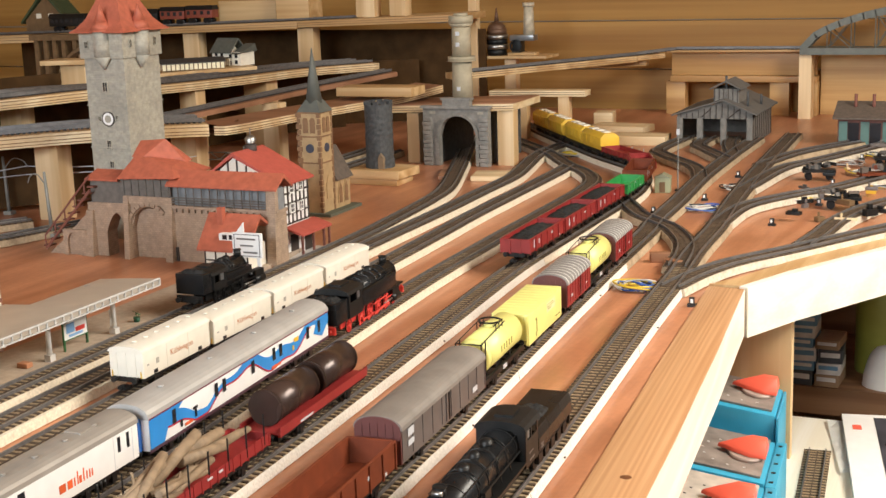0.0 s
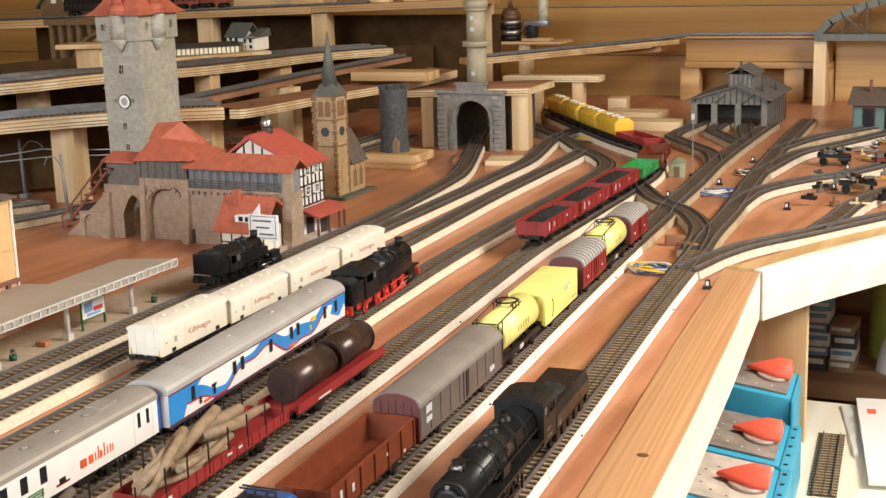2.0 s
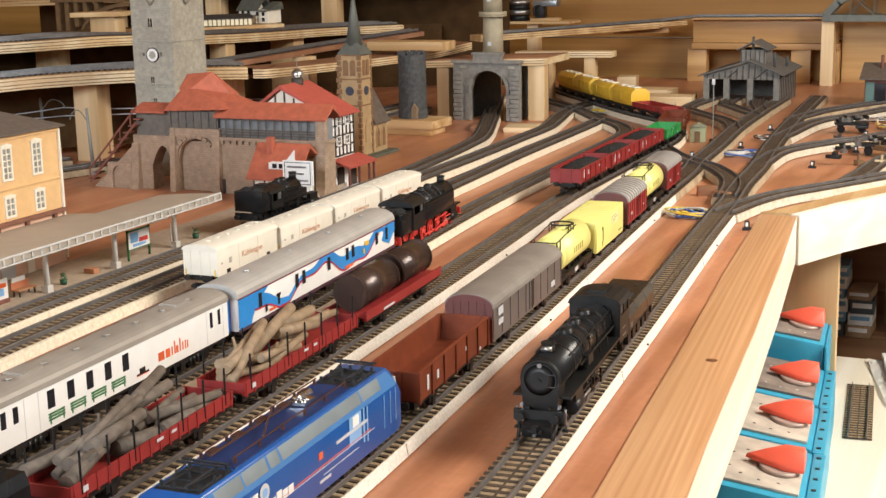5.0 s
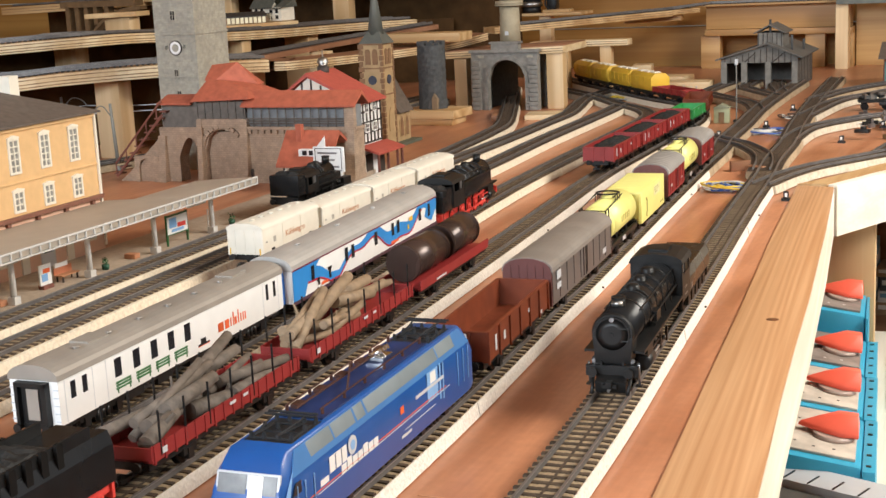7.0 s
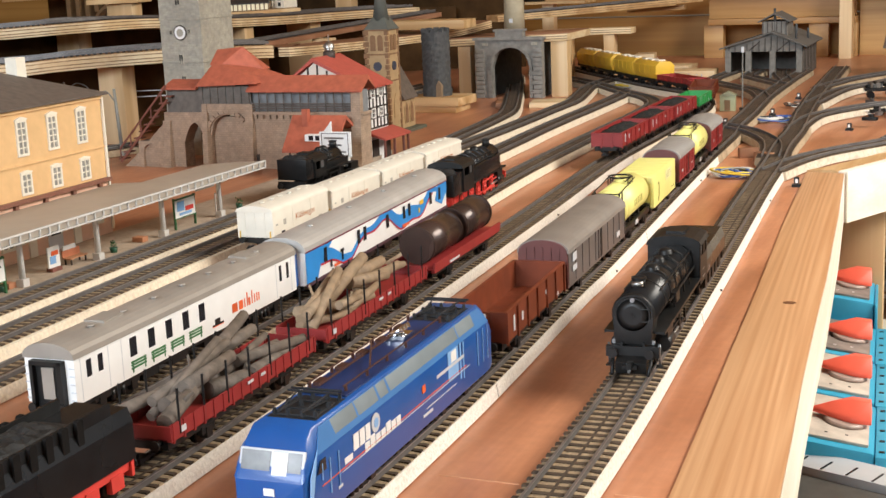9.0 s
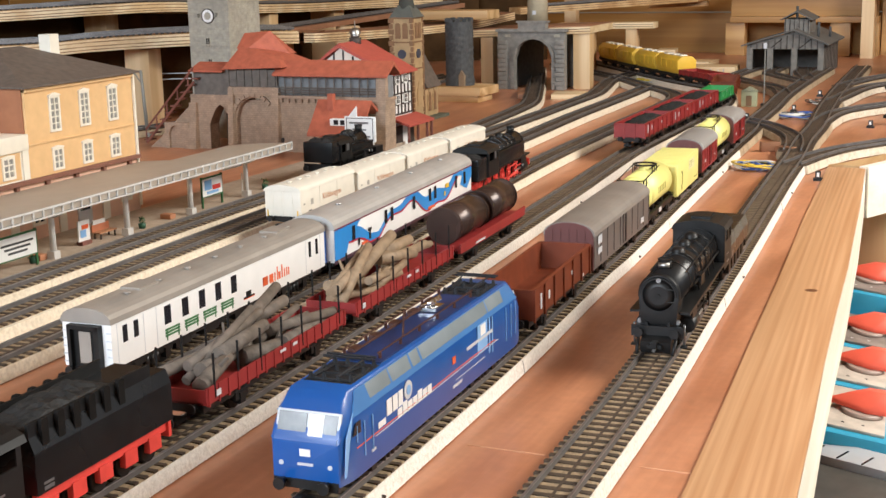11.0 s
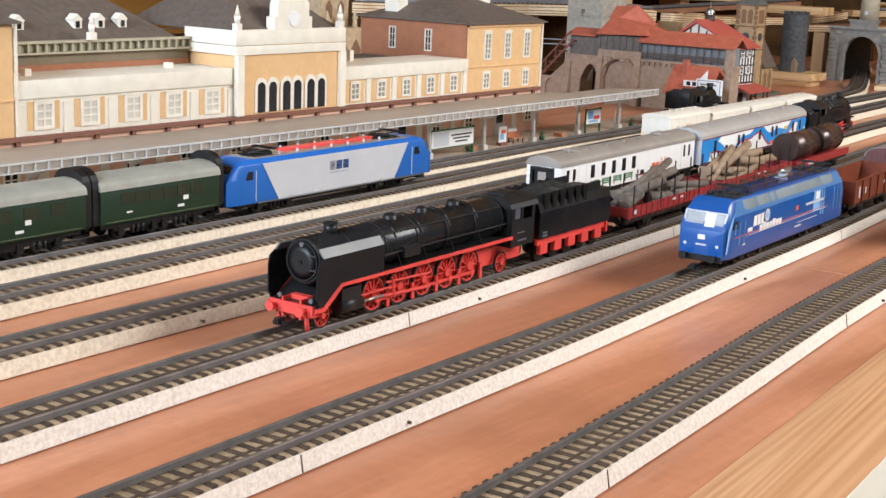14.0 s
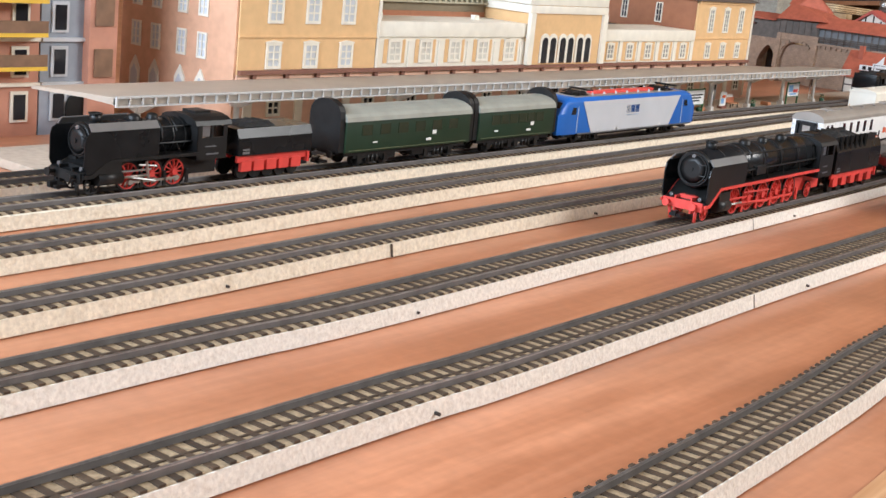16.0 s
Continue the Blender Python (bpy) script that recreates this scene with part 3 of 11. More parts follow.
LINE = {k: edge_line(k) for k in EDGE}
for k in EDGE:
    cut = next(i for i, p in enumerate(LINE[k]) if p.y > 1.42)
    lay(LINE[k][:cut + 1], k, half=0.019 if k == "P" else HALF, strip_mat=CHIPYELLOW if k in "WKPQ" else CHIP)
    lay(LINE[k][cut:], k, strip_mat=CHIPDIRTY if k in "RB" else CHIPYELLOW, half=0.0170, bed_mat=DARKBED, label="model railway track running on into the yard on a worn chipboard strip")
for pts in (
    [(-0.506, 1.79), (-0.458, 1.699), (-0.425, 1.657), (-0.394, 1.618), (-0.360, 1.545), (-0.346, 1.485), (-0.338, 1.42)],
    [(-0.322, 1.33), (-0.308, 1.395), (-0.285, 1.456), (-0.237, 1.535), (-0.186, 1.623), (-0.12, 1.735), (0.0, 1.95)],
    [(-0.348, 1.66), (-0.340, 1.78), (-0.293, 1.879), (-0.253, 1.935), (-0.187, 2.077), (-0.1, 2.25)],
    [(-0.228, 1.56), (-0.219, 1.63), (-0.210, 1.723), (-0.188, 1.809), (-0.150, 1.89), (-0.05, 2.05)],
    [(-0.366, 1.92), (-0.346, 2.105), (-0.301, 2.206), (-0.22, 2.414), (-0.15, 2.6)],
    [(-0.384, 2.13), (-0.353, 2.256), (-0.297, 2.373), (-0.229, 2.5)],
    [(-0.445, 1.99), (-0.477, 2.086), (-0.556, 2.202), (-0.580, 2.263), (-0.570, 2.44)],
    [(-0.450, 2.18), (-0.508, 2.282), (-0.530, 2.331), (-0.532, 2.44)],
    [(-0.451, 2.24), (-0.478, 2.344), (-0.492, 2.44)],
    [(-1.255, 1.15), (-1.215, 1.29), (-1.192, 1.36), (-1.172, 1.42), (-1.13, 1.53), (-1.072, 1.66), (-1.045, 1.80), (-1.03, 1.95), (-1.028, 2.16)],
    [(-1.19, 1.62), (-1.165, 1.72), (-1.11, 1.86), (-1.085, 2.0), (-1.08, 2.2)],
    [(-1.40, 1.22), (-1.33, 1.33), (-1.275, 1.41), (-1.243, 1.462)],
):
    # right-hand curves take the chipboard coloured as sunlit
    lay(catmull([Vector((x, y, 0.0004)) for x, y in pts], 0.0078), "", label="curved model railway turnout track on chipboard", strip_mat=CHIPWORNLIT if pts[0][0] > -0.38 else CHIPDIRTY, half=0.0170, bed_mat=DARKBED)


def on_line(k, y, dx=0.0):
    """The pose of a vehicle on the curved part of a line, by its y."""
    pts = LINE[k]
    i = min(range(2, len(pts) - 2), key=lambda j: abs(pts[j].y - y))
    d = pts[i + 2] - pts[i - 2]
    return pose(pts[i].x + dx, pts[i].y, RAILTOP, 0, 0, math.degrees(math.atan2(-d.x, d.y)))


# ---- vehicles: origin on the rail head in the middle of the length, nose towards -y, right-hand flank at +x ----
SHARED = {}


def shared(key, make, material, bevel=0.0):
    if key not in SHARED:
        b = bmesh.new()
        make(b)
        SHARED[key] = mesh_of(b, key, material, bevel)
    return SHARED[key]


def put(name, me, parent, x=0.0, y=0.0, z=0.0, rx=0, ry=0, rz=0, label=""):
    ob = new(name, me)
    ob.parent = parent
    ob.matrix_basis = pose(x, y, z, rx, ry, rz)
    if label:
        ob["label"] = label
    return ob


def cube(name, parent, material, x0, x1, y0, y1, z0, z1, label="", bevel=0.0):
    b = bmesh.new()
    box(b, x0, x1, y0, y1, z0, z1)
    return part(name, b, material, parent, label, bevel)


def rod(name, parent, material, a, b_, r, n=8, label=""):
    b = bmesh.new()
    tube(b, a, b_, r, n=n)
    return part(name, b, material, parent, label)


def disc_wheel(parent, x, y, r, material, key):
    def make(b):
        tube(b, (-0.0013, 0, 0), (0.0013, 0, 0), r, n=18)
        tube(b, (0.0013, 0, 0), (0.0019, 0, 0), r * 0.35, n=10)
        tube(b, (-0.0019, 0, 0), (-0.0013, 0, 0), r * 1.1, n=18)
    s = 1 if x > 0 else -1
    return put("wheel", shared("disc_wheel_" + key, make, material), parent, x, y, r, 0, 0, 0 if s > 0 else 180)


def spoked_wheel(parent, x, y, r, material, key, spokes=12):
    """A hub with its rim, spokes and dark tyre."""
    def hub(b):
        tube(b, (-0.001, 0, 0), (0.0018, 0, 0), r * 0.24, n=10)

    def rim(b):
        ring(b, (0, 0, 0), (1, 0, 0), r * 0.86, r * 0.06, 22)

    def spoke(b):
        box(b, -0.0005, 0.0007, -r * 0.035, r * 0.035, r * 0.2, r * 0.84)

    def tyre(b):
        ring(b, (0, 0, 0), (1, 0, 0), r * 0.96, r * 0.075, 24)
    s = 1 if x > 0 else -1
    w = put("wheel", shared("hub_" + key, hub, material), parent, x, y, r, 0, 0, 0 if s > 0 else 180, "red spoked driving wheel" if material is RED else "")
    put("rim", shared("rim_" + key, rim, material), w)
    for i in range(spokes):
        put("spoke", shared("spoke_" + key, spoke, material), w, rx=360 * i / spokes)
    put("tyre", shared("tyre_" + key, tyre, DULLBLACK), w)
    return w


def buffers(parent, ys, material=DULLBLACK, z=0.0118):
    def make(b):
        tube(b, (0, 0, 0), (0, -0.0045, 0), 0.0013, n=8)
        tube(b, (0, -0.0045, 0), (0, -0.0055, 0), 0.0026, n=12)
    me = shared("buffer" + material.name, make, material)
    for y, turn in ys:
        for s in (-1, 1):
            put("buffer", me, parent, s * 0.0098, y, z, 0, 0, turn)

    def hook(b):
        box(b, -0.004, 0.004, -0.009, 0.0, -0.0035, -0.0015)
        box(b, -0.0015, 0.0015, -0.011, -0.006, -0.003, 0.0005)
    hk = shared("coupler", hook, DULLBLACK)
    for y, turn in ys:
        put("coupler", hk, parent, 0, y, z - 0.004, 0, 0, turn)


def two_axle_frame(parent, L, material=DULLBLACK, base=None):
    base = base or L * 0.27
    b = bmesh.new()
    for s in (-1, 1):
        box(b, s * 0.0125 - 0.0012, s * 0.0125 + 0.0012, -L / 2, L / 2, 0.0085, 0.0125)
        for y in (-base, base):
            box(b, s * 0.0125 - 0.0015, s * 0.0125 + 0.0018, y - 0.006, y + 0.006, 0.0055, 0.0095)
            box(b, s * 0.0125 - 0.0018, s * 0.0125 + 0.0024, y - 0.0025, y + 0.0025, 0.003, 0.0085)
    box(b, -0.0135, 0.0135, -L / 2, -L / 2 + 0.002, 0.0085, 0.0135)
    box(b, -0.0135, 0.0135, L / 2 - 0.002, L / 2, 0.0085, 0.0135)
    box(b, -0.004, 0.004, -L * 0.2, L * 0.2, 0.004, 0.0085)
    part("underframe", b, material, parent)
    for y in (-base, base):
        rod("axle", parent, DULLBLACK, (-0.009, y, 0.0056), (0.009, y, 0.0056), 0.0009)
        for s in (-1, 1):
            disc_wheel(parent, s * 0.0088, y, 0.0056, DULLBLACK, "wagon")
    buffers(parent, ((-L / 2, 0), (L / 2, 180)))


def bogie(parent, y, material=DULLBLACK, wheelbase=0.0145, key="bogie"):
    def make(b):
        for s in (-1, 1):
            box(b, s * 0.0115 - 0.0011, s * 0.0115 + 0.0011, -wheelbase - 0.006, wheelbase + 0.006, 0.0062, 0.0082)
            for yy in (-wheelbase, wheelbase):
                box(b, s * 0.0115 - 0.0016, s * 0.0115 + 0.002, yy - 0.0025, yy + 0.0025, 0.003, 0.0085)
            for yy in (-0.0045, 0, 0.0045):
                tube(b, (s * 0.0122, yy, 0.003), (s * 0.0122, yy, 0.0085), 0.0015, n=7)
        box(b, -0.011, 0.011, -0.004, 0.004, 0.0065, 0.0105)
    bg_ = put("bogie", shared(key, make, material), parent, 0, y, 0)
    for yy in (-wheelbase, wheelbase):
        for s in (-1, 1):
            disc_wheel(bg_, s * 0.0088, yy, 0.0056, DULLBLACK, "coach")
    return bg_


def arc_profile(half, eave, top, n=9):
    """A barrel roof: (x, z) pairs from one eave to the other."""
    return [(half * math.cos(math.pi * i / (n - 1)), eave + (top - eave) * math.sin(math.pi * i / (n - 1)) ** 0.8) for i in range(n)]


def marks(parent, material, items, x=0.0172, name="lettering", label=""):
    """Painted marks on the flank: flat plates (y0, y1, z0, z1) standing a hair proud of it."""
    b = bmesh.new()
    for y0, y1, z0, z1 in items:
        box(b, x, x + 0.00025, y0, y1, z0, z1)
    return islands(name, b, material, parent, label)


def words(parent, body, size, material, x, y, z, name="lettering"):
    cu = bpy.data.curves.new(name, "FONT")
    cu.body, cu.size, cu.align_x, cu.align_y, cu.extrude = body, size, "CENTER", "CENTER", 0.0001
    tmp = bpy.data.objects.new(name, cu)
    me = bpy.data.meshes.new_from_object(tmp)
    bpy.data.objects.remove(tmp)
    me.materials.append(material)
    ob = new(name, me)
    ob.parent = parent
    ob.matrix_basis = Matrix(((0, 0, 1, x), (1, 0, 0, y), (0, 1, 0, z), (0, 0, 0, 1)))
    return ob


# ---- steam engines ----
def steam_engine(name, label, at, L, boiler_r, wheels, wheel_r, frame_mat, cab_y, deflect=False, boiler_z=0.031, lead=(), trail=(), tank=False,
                 cab_len=0.026, key="x", rods=RED, group="steam locomotives", chimney_y=0.02, bunker=0.0, board_z=0.0208, up=0.0, ahead=0.0, wheel_mat=None):
    """Nose at -L/2. wheels: places of the driving axles from the nose."""
    t = thing(name, label, "locomotive", at, group)
    f = -L / 2
    cab0 = f + cab_y
    # frame and buffer beam
    b = bmesh.new()
    for s in (-1, 1):
        box(b, s * 0.006 - 0.0006, s * 0.006 + 0.0006, f + 0.006, cab0 + cab_len, 0.006, 0.0165)
    box(b, -0.006, 0.006, f + 0.012, cab0 + cab_len, 0.012, 0.017)
    part("frame", b, frame_mat, t)
    cube("buffer_beam", t, frame_mat, -0.0145, 0.0145, f + 0.0055, f + 0.0075, 0.0085, 0.0145)
    buffers(t, ((f + 0.0055, 0),), frame_mat if frame_mat is RED else DULLBLACK)
    # boiler
    b = bmesh.new()
    tube(b, (0, f + 0.016 - ahead, boiler_z), (0, cab0 + 0.002, boiler_z), boiler_r, n=28)
    part("boiler", b, BLACK, t)
    b = bmesh.new()
    tube(b, (0, f + 0.0145 - ahead, boiler_z), (0, f + 0.0165 - ahead, boiler_z), boiler_r * 0.93, boiler_r * 1.02, n=28)
    tube(b, (0, f + 0.0125 - ahead, boiler_z), (0, f + 0.0146 - ahead, boiler_z), boiler_r * 0.45, boiler_r * 0.88, n=24)
    ring(b, (0, f + 0.0140 - ahead, boiler_z), (0, 1, 0), boiler_r * 0.80, 0.0004, 26)
    tube(b, (0, f + 0.0115 - ahead, boiler_z), (0, f + 0.0128 - ahead, boiler_z), 0.0012, n=8)
    for a_ in (0.3, -0.3):
        tube(b, (0, f + 0.0128 - ahead, boiler_z + boiler_r * a_), (boiler_r * 0.8, f + 0.0134 - ahead, boiler_z + boiler_r * a_), 0.0004, n=5)
    part("smokebox_door", b, DULLBLACK, t)
    nb = 6
    for i in range(nb):
        b = bmesh.new()
        y = f + 0.04 + (cab0 - f - 0.045) * i / (nb - 1)
        ring(b, (0, y, boiler_z), (0, 1, 0), boiler_r + 0.0001, 0.0004, 26)
        part("boiler_band", b, DULLBLACK, t)
    # chimney, domes, bell, pipes
    ctop = boiler_z + boiler_r
    b = bmesh.new()
    tube(b, (0, f + chimney_y + 0.012, ctop - 0.001), (0, f + chimney_y + 0.012, ctop + 0.0045), 0.0038, 0.0036, n=16)
    ring(b, (0, f + chimney_y + 0.012, ctop + 0.0046), (0, 0, 1), 0.0037, 0.0005, 16)
    part("chimney", b, DULLBLACK, t)
    span = cab0 - f - chimney_y - 0.02
    for i, q in enumerate((0.35, 0.6) if span < 0.1 else (0.3, 0.5, 0.72)):
        b = bmesh.new()
        y = f + chimney_y + 0.02 + span * q
        tube(b, (0, y, ctop - 0.0015), (0, y, ctop + 0.001), 0.0042 if i != 1 else 0.0036, n=14)
        dome(b, (0, y, ctop + 0.001), 0.0042 if i != 1 else 0.0036, 0.0024)
        part("dome" if i != 1 else "sand_dome", b, DULLBLACK, t)
    for s in (-1, 1):
        b = bmesh.new()
        tube(b, (s * (boiler_r * 0.86), f + 0.035, boiler_z + boiler_r * 0.62), (s * (boiler_r * 0.86), cab0, boiler_z + boiler_r * 0.62), 0.00045, n=6)
        tube(b, (s * (boiler_r + 0.0008), f + 0.05, boiler_z - 0.003), (s * (boiler_r + 0.0008), cab0, boiler_z - 0.003), 0.0006, n=6)
        for q in (0.3, 0.45, 0.62, 0.8):
            y = f + 0.03 + (cab0 - f - 0.03) * q
            for k in range(5):
                a0, a1 = radians(20 + k * 14), radians(34 + k * 14)
                rr = boiler_r + 0.0007
                tube(b, (s * rr * math.cos(a0), y, boiler_z + rr * math.sin(a0)), (s * rr * math.cos(a1), y, boiler_z + rr * math.sin(a1)), 0.0005, n=5)
            tube(b, (s * (boiler_r + 0.0008), y, boiler_z - 0.004), (s * (boiler_r + 0.001), y + 0.004, board_z - 0.0003), 0.0005, n=5)
        box(b, s * (boiler_r + 0.001) - 0.0016, s * (boiler_r + 0.001) + 0.0016, f + 0.095 * L / 0.25, f + 0.112 * L / 0.25, boiler_z - 0.007, boiler_z - 0.001)
        part("pipework", b, DULLBLACK, t)
    # running board
    z = board_z
    for s in (-1, 1):
        b = bmesh.new()
        box(b, s * 0.0105 - 0.0055, s * 0.0105 + 0.0055, f + 0.027 if deflect else f + 0.012, cab0 + 0.002, z - 0.0006, z + 0.0006)
        part("running_board", b, DULLBLACK, t)
        b = bmesh.new()
        x0, x1 = (s * 0.0158, s * 0.0166) if s > 0 else (s * 0.0166, s * 0.0158)
        if deflect:
            prism(b, [(f + 0.006, 0.0112), (f + 0.0135, 0.0112), (f + 0.0275, z - 0.0011), (cab0 + 0.002, z - 0.0011), (cab0 + 0.002, z + 0.0009), (f + 0.0255, z + 0.0009), (f + 0.0115, 0.0132), (f + 0.006, 0.0132)], "x", x0, x1)
        else:
            box(b, x0, x1, f + 0.012, cab0 + 0.002, z - 0.0009, z + 0.0007)
        part("valance", b, DULLBLACK if tank else frame_mat, t, "red edge of the running board" if frame_mat is RED and not tank else "")
    if deflect:
        for s in (-1, 1):
            b = bmesh.new()
            x0, x1 = (0.0160, 0.0168) if s > 0 else (-0.0168, -0.0160)
            e0, e1 = f + 0.0065, f + 0.0615
            prism(b, [(e0 + 0.002, 0.0138), (f + 0.0115, 0.0138), (f + 0.0255, z + 0.0011), (e1, z + 0.0011), (e1, 0.0388), (e0 + 0.005, 0.0388), (e0 + 0.0012, 0.0365), (e0, 0.032), (e0, 0.018)], "x", x0, x1)
            d = part("smoke_deflector", b, BLACK, t)
            # bent-in top of the black plate; its sheen is put into a grey colour
            b = bmesh.new()
            m = Matrix.Translation((s * 0.0163, 0, 0.0386)) @ Matrix.Rotation(s * radians(-38), 4, "Y")
            box(b, -0.0005, 0.0004, e0 + 0.005, e1, 0.0, 0.0055, m)
            part("bent_top", b, GREYSTEEL, d, "bent-in top edge with its light sheen coloured grey")
        cube("front_apron", t, DULLBLACK, -0.0155, 0.0155, f + 0.007, f + 0.012, 0.0132, 0.0145)
        b = bmesh.new()
        prism(b, [(f + 0.012, 0.0132), (f + 0.0255, z - 0.0012), (f + 0.0255, z), (f + 0.012, 0.0145)], "x", -0.0155, 0.0155)
        part("front_slope", b, DULLBLACK, t)
        for s in (-1, 1):
            rod("guard_iron", t, frame_mat, (s * 0.0098, f + 0.0065, 0.009), (s * 0.0088, f + 0.0085, 0.0006), 0.0012)
    # lamps
    def lamp(b_):
        tube(b_, (0, 0, 0), (0, 0.002, 0), 0.0013, n=10)
    lm = shared("headlamp", lamp, GREYSTEEL)
    for x, zz in ((-0.0105, 0.0162), (0.0105, 0.0162), (0, boiler_z + boiler_r * 0.72)):
        put("headlamp", lm, t, x, f + (0.0085 if zz < 0.02 else 0.0128) - (ahead if zz > 0.02 else 0.0), zz)
    # cylinders
    for s in (-1, 1):
        b = bmesh.new()
        y = f + wheels[0] - 0.022 if not lead else f + (lead[0] + wheels[0]) / 2 - 0.004
        tube(b, (s * 0.0125, y - 0.009, 0.0098), (s * 0.0125, y + 0.009, 0.0098), 0.0042, n=14)
        box(b, s * 0.0115 - 0.0036, s * 0.0115 + 0.0036, y - 0.008, y + 0.008, 0.0098, 0.0195)
        part("cylinder", b, DULLBLACK, t)
        rod("piston_rod", t, STEEL, (s * 0.0145, y + 0.009, 0.0098), (s * 0.0145, y + 0.028, 0.0098), 0.0008)
    # wheels and rods
    for w in wheels:
        for s in (-1, 1):
            spoked_wheel(t, s * 0.0092, f + w, wheel_r, wheel_mat or frame_mat, key)
    for w in lead:
        for s in (-1, 1):
            spoked_wheel(t, s * 0.0092, f + w, 0.0066 if key == "express" else 0.0056, frame_mat, key + "_lead", 8)
    for w in trail:
        for s in (-1, 1):
            spoked_wheel(t, s * 0.0092, f + w, 0.0066, frame_mat, key + "_trail", 9)
    for s in (-1, 1):
        b = bmesh.new()
        for a, c in zip(wheels, wheels[1:]):
            box(b, s * 0.0122 - 0.0004, s * 0.0122 + 0.0004, f + a - 0.002, f + c + 0.002, wheel_r - 0.0042, wheel_r - 0.0026)
        for w in wheels:
            tube(b, (s * 0.0105, f + w, wheel_r - 0.0034), (s * 0.013, f + w, wheel_r - 0.0034), 0.0016, n=8)
        part("coupling_rod", b, rods, t)
        b = bmesh.new()
        mid = wheels[len(wheels) // 2]
        y = f + wheels[0]
        tube(b, (s * 0.0142, y - 0.004, 0.0098), (s * 0.0142, f + mid, wheel_r - 0.0034), 0.0009, n=6)
        box(b, s * 0.0142 - 0.0005, s * 0.0142 + 0.0005, y - 0.02, y + 0.014, 0.0128, 0.0138)
        tube(b, (s * 0.0142, y + 0.005, 0.0165), (s * 0.0142, f + mid, 0.0150), 0.0007, n=6)
        tube(b, (s * 0.0146, y + 0.010, 0.0185), (s * 0.0146, y + 0.012, 0.0078), 0.0009, n=6)
        part("valve_gear", b, rods, t)
    for w in wheels:
        for s in (-1, 1):
            b = bmesh.new()
            box(b, s * 0.0118 - 0.0005, s * 0.0118 + 0.0008, f + w + wheel_r * 0.82, f + w + wheel_r * 1.05, 0.002, 0.011)
            part("brake_shoe", b, frame_mat, t)
    # cab
    b = bmesh.new()
    c0, c1 = cab0, cab0 + cab_len
    for s in (-1, 1):
        x0, x1 = (0.0156, 0.0164) if s > 0 else (-0.0164, -0.0156)
        box(b, x0, x1, c0, c1, 0.0165, 0.0305 + up)
        box(b, x0, x1, c0, c0 + 0.004, 0.0305 + up, 0.0385 + up)
        box(b, x0, x1, c0 + 0.0115, c0 + 0.0135, 0.0305 + up, 0.0385 + up)
        box(b, x0, x1, c1 - 0.003, c1, 0.0305 + up, 0.0385 + up)
    box(b, -0.0164, 0.0164, c0, c0 + 0.0008, 0.0165, 0.0385 + up)
    if tank:
        box(b, -0.0164, 0.0164, c1 - 0.0008, c1, 0.0165, 0.034)
    part("cab", b, DULLBLACK, t)
    b = bmesh.new()
    arc = arc_profile(0.0172, 0.0383 + up, 0.0445 + up)
    prism(b, arc, "y", c0 - 0.002, c1 + 0.003)
    box(b, -0.006, 0.006, c0 + 0.006, c1 - 0.006, 0.0435 + up, 0.0458 + up)
    part("cab_roof", b, DULLBLACK, t)
    for s in (-1, 1):
        cube("cab_window", t, GREYSTEEL, *((0.0152, 0.0156) if s > 0 else (-0.0156, -0.0152)), c0 + 0.0042, c0 + 0.0112, 0.031 + up, 0.038 + up, "pale cab window")
    marks(t, GREYSTEEL, [(c0 + 0.007, c0 + 0.016, 0.0245, 0.0252), (c0 + 0.008, c0 + 0.018, 0.0195, 0.0205)], 0.0164, "number_bar")
    if tank:
        for s in (-1, 1):
            x0, x1 = (0.0085, 0.0164) if s > 0 else (-0.0164, -0.0085)
            cube("side_tank", t, BLACK, x0, x1, f + cab_y * 0.26, cab0, z, 0.0345 + min(up, 0), bevel=0.0006)
            rod("tank_rail", t, DULLBLACK, ((x0 + x1) / 2, f + cab_y * 0.30, 0.0352 + min(up, 0)), ((x0 + x1) / 2, cab0, 0.0352 + min(up, 0)), 0.0006)
            cube("filler_lid", t, DULLBLACK, (x0 + x1) / 2 - 0.0022, (x0 + x1) / 2 + 0.0022, f + cab_y * 0.42, f + cab_y * 0.42 + 0.005, 0.0346 + min(up, 0), 0.0362 + min(up, 0))
    if bunker:
        cube("bunker", t, BLACK, -0.0155, 0.0155, c1, c1 + bunker, 0.0165, 0.036, bevel=0.0006)
        coal_heap(t, 0.0135, c1 + 0.002, c1 + bunker - 0.002, 0.036, 0.0045)
        cube("rear_beam", t, frame_mat, -0.0145, 0.0145, c1 + bunker, c1 + bunker + 0.0016, 0.0085, 0.0155)
        buffers(t, ((c1 + bunker + 0.0016, 180),), frame_mat if frame_mat is RED else DULLBLACK)
    return t


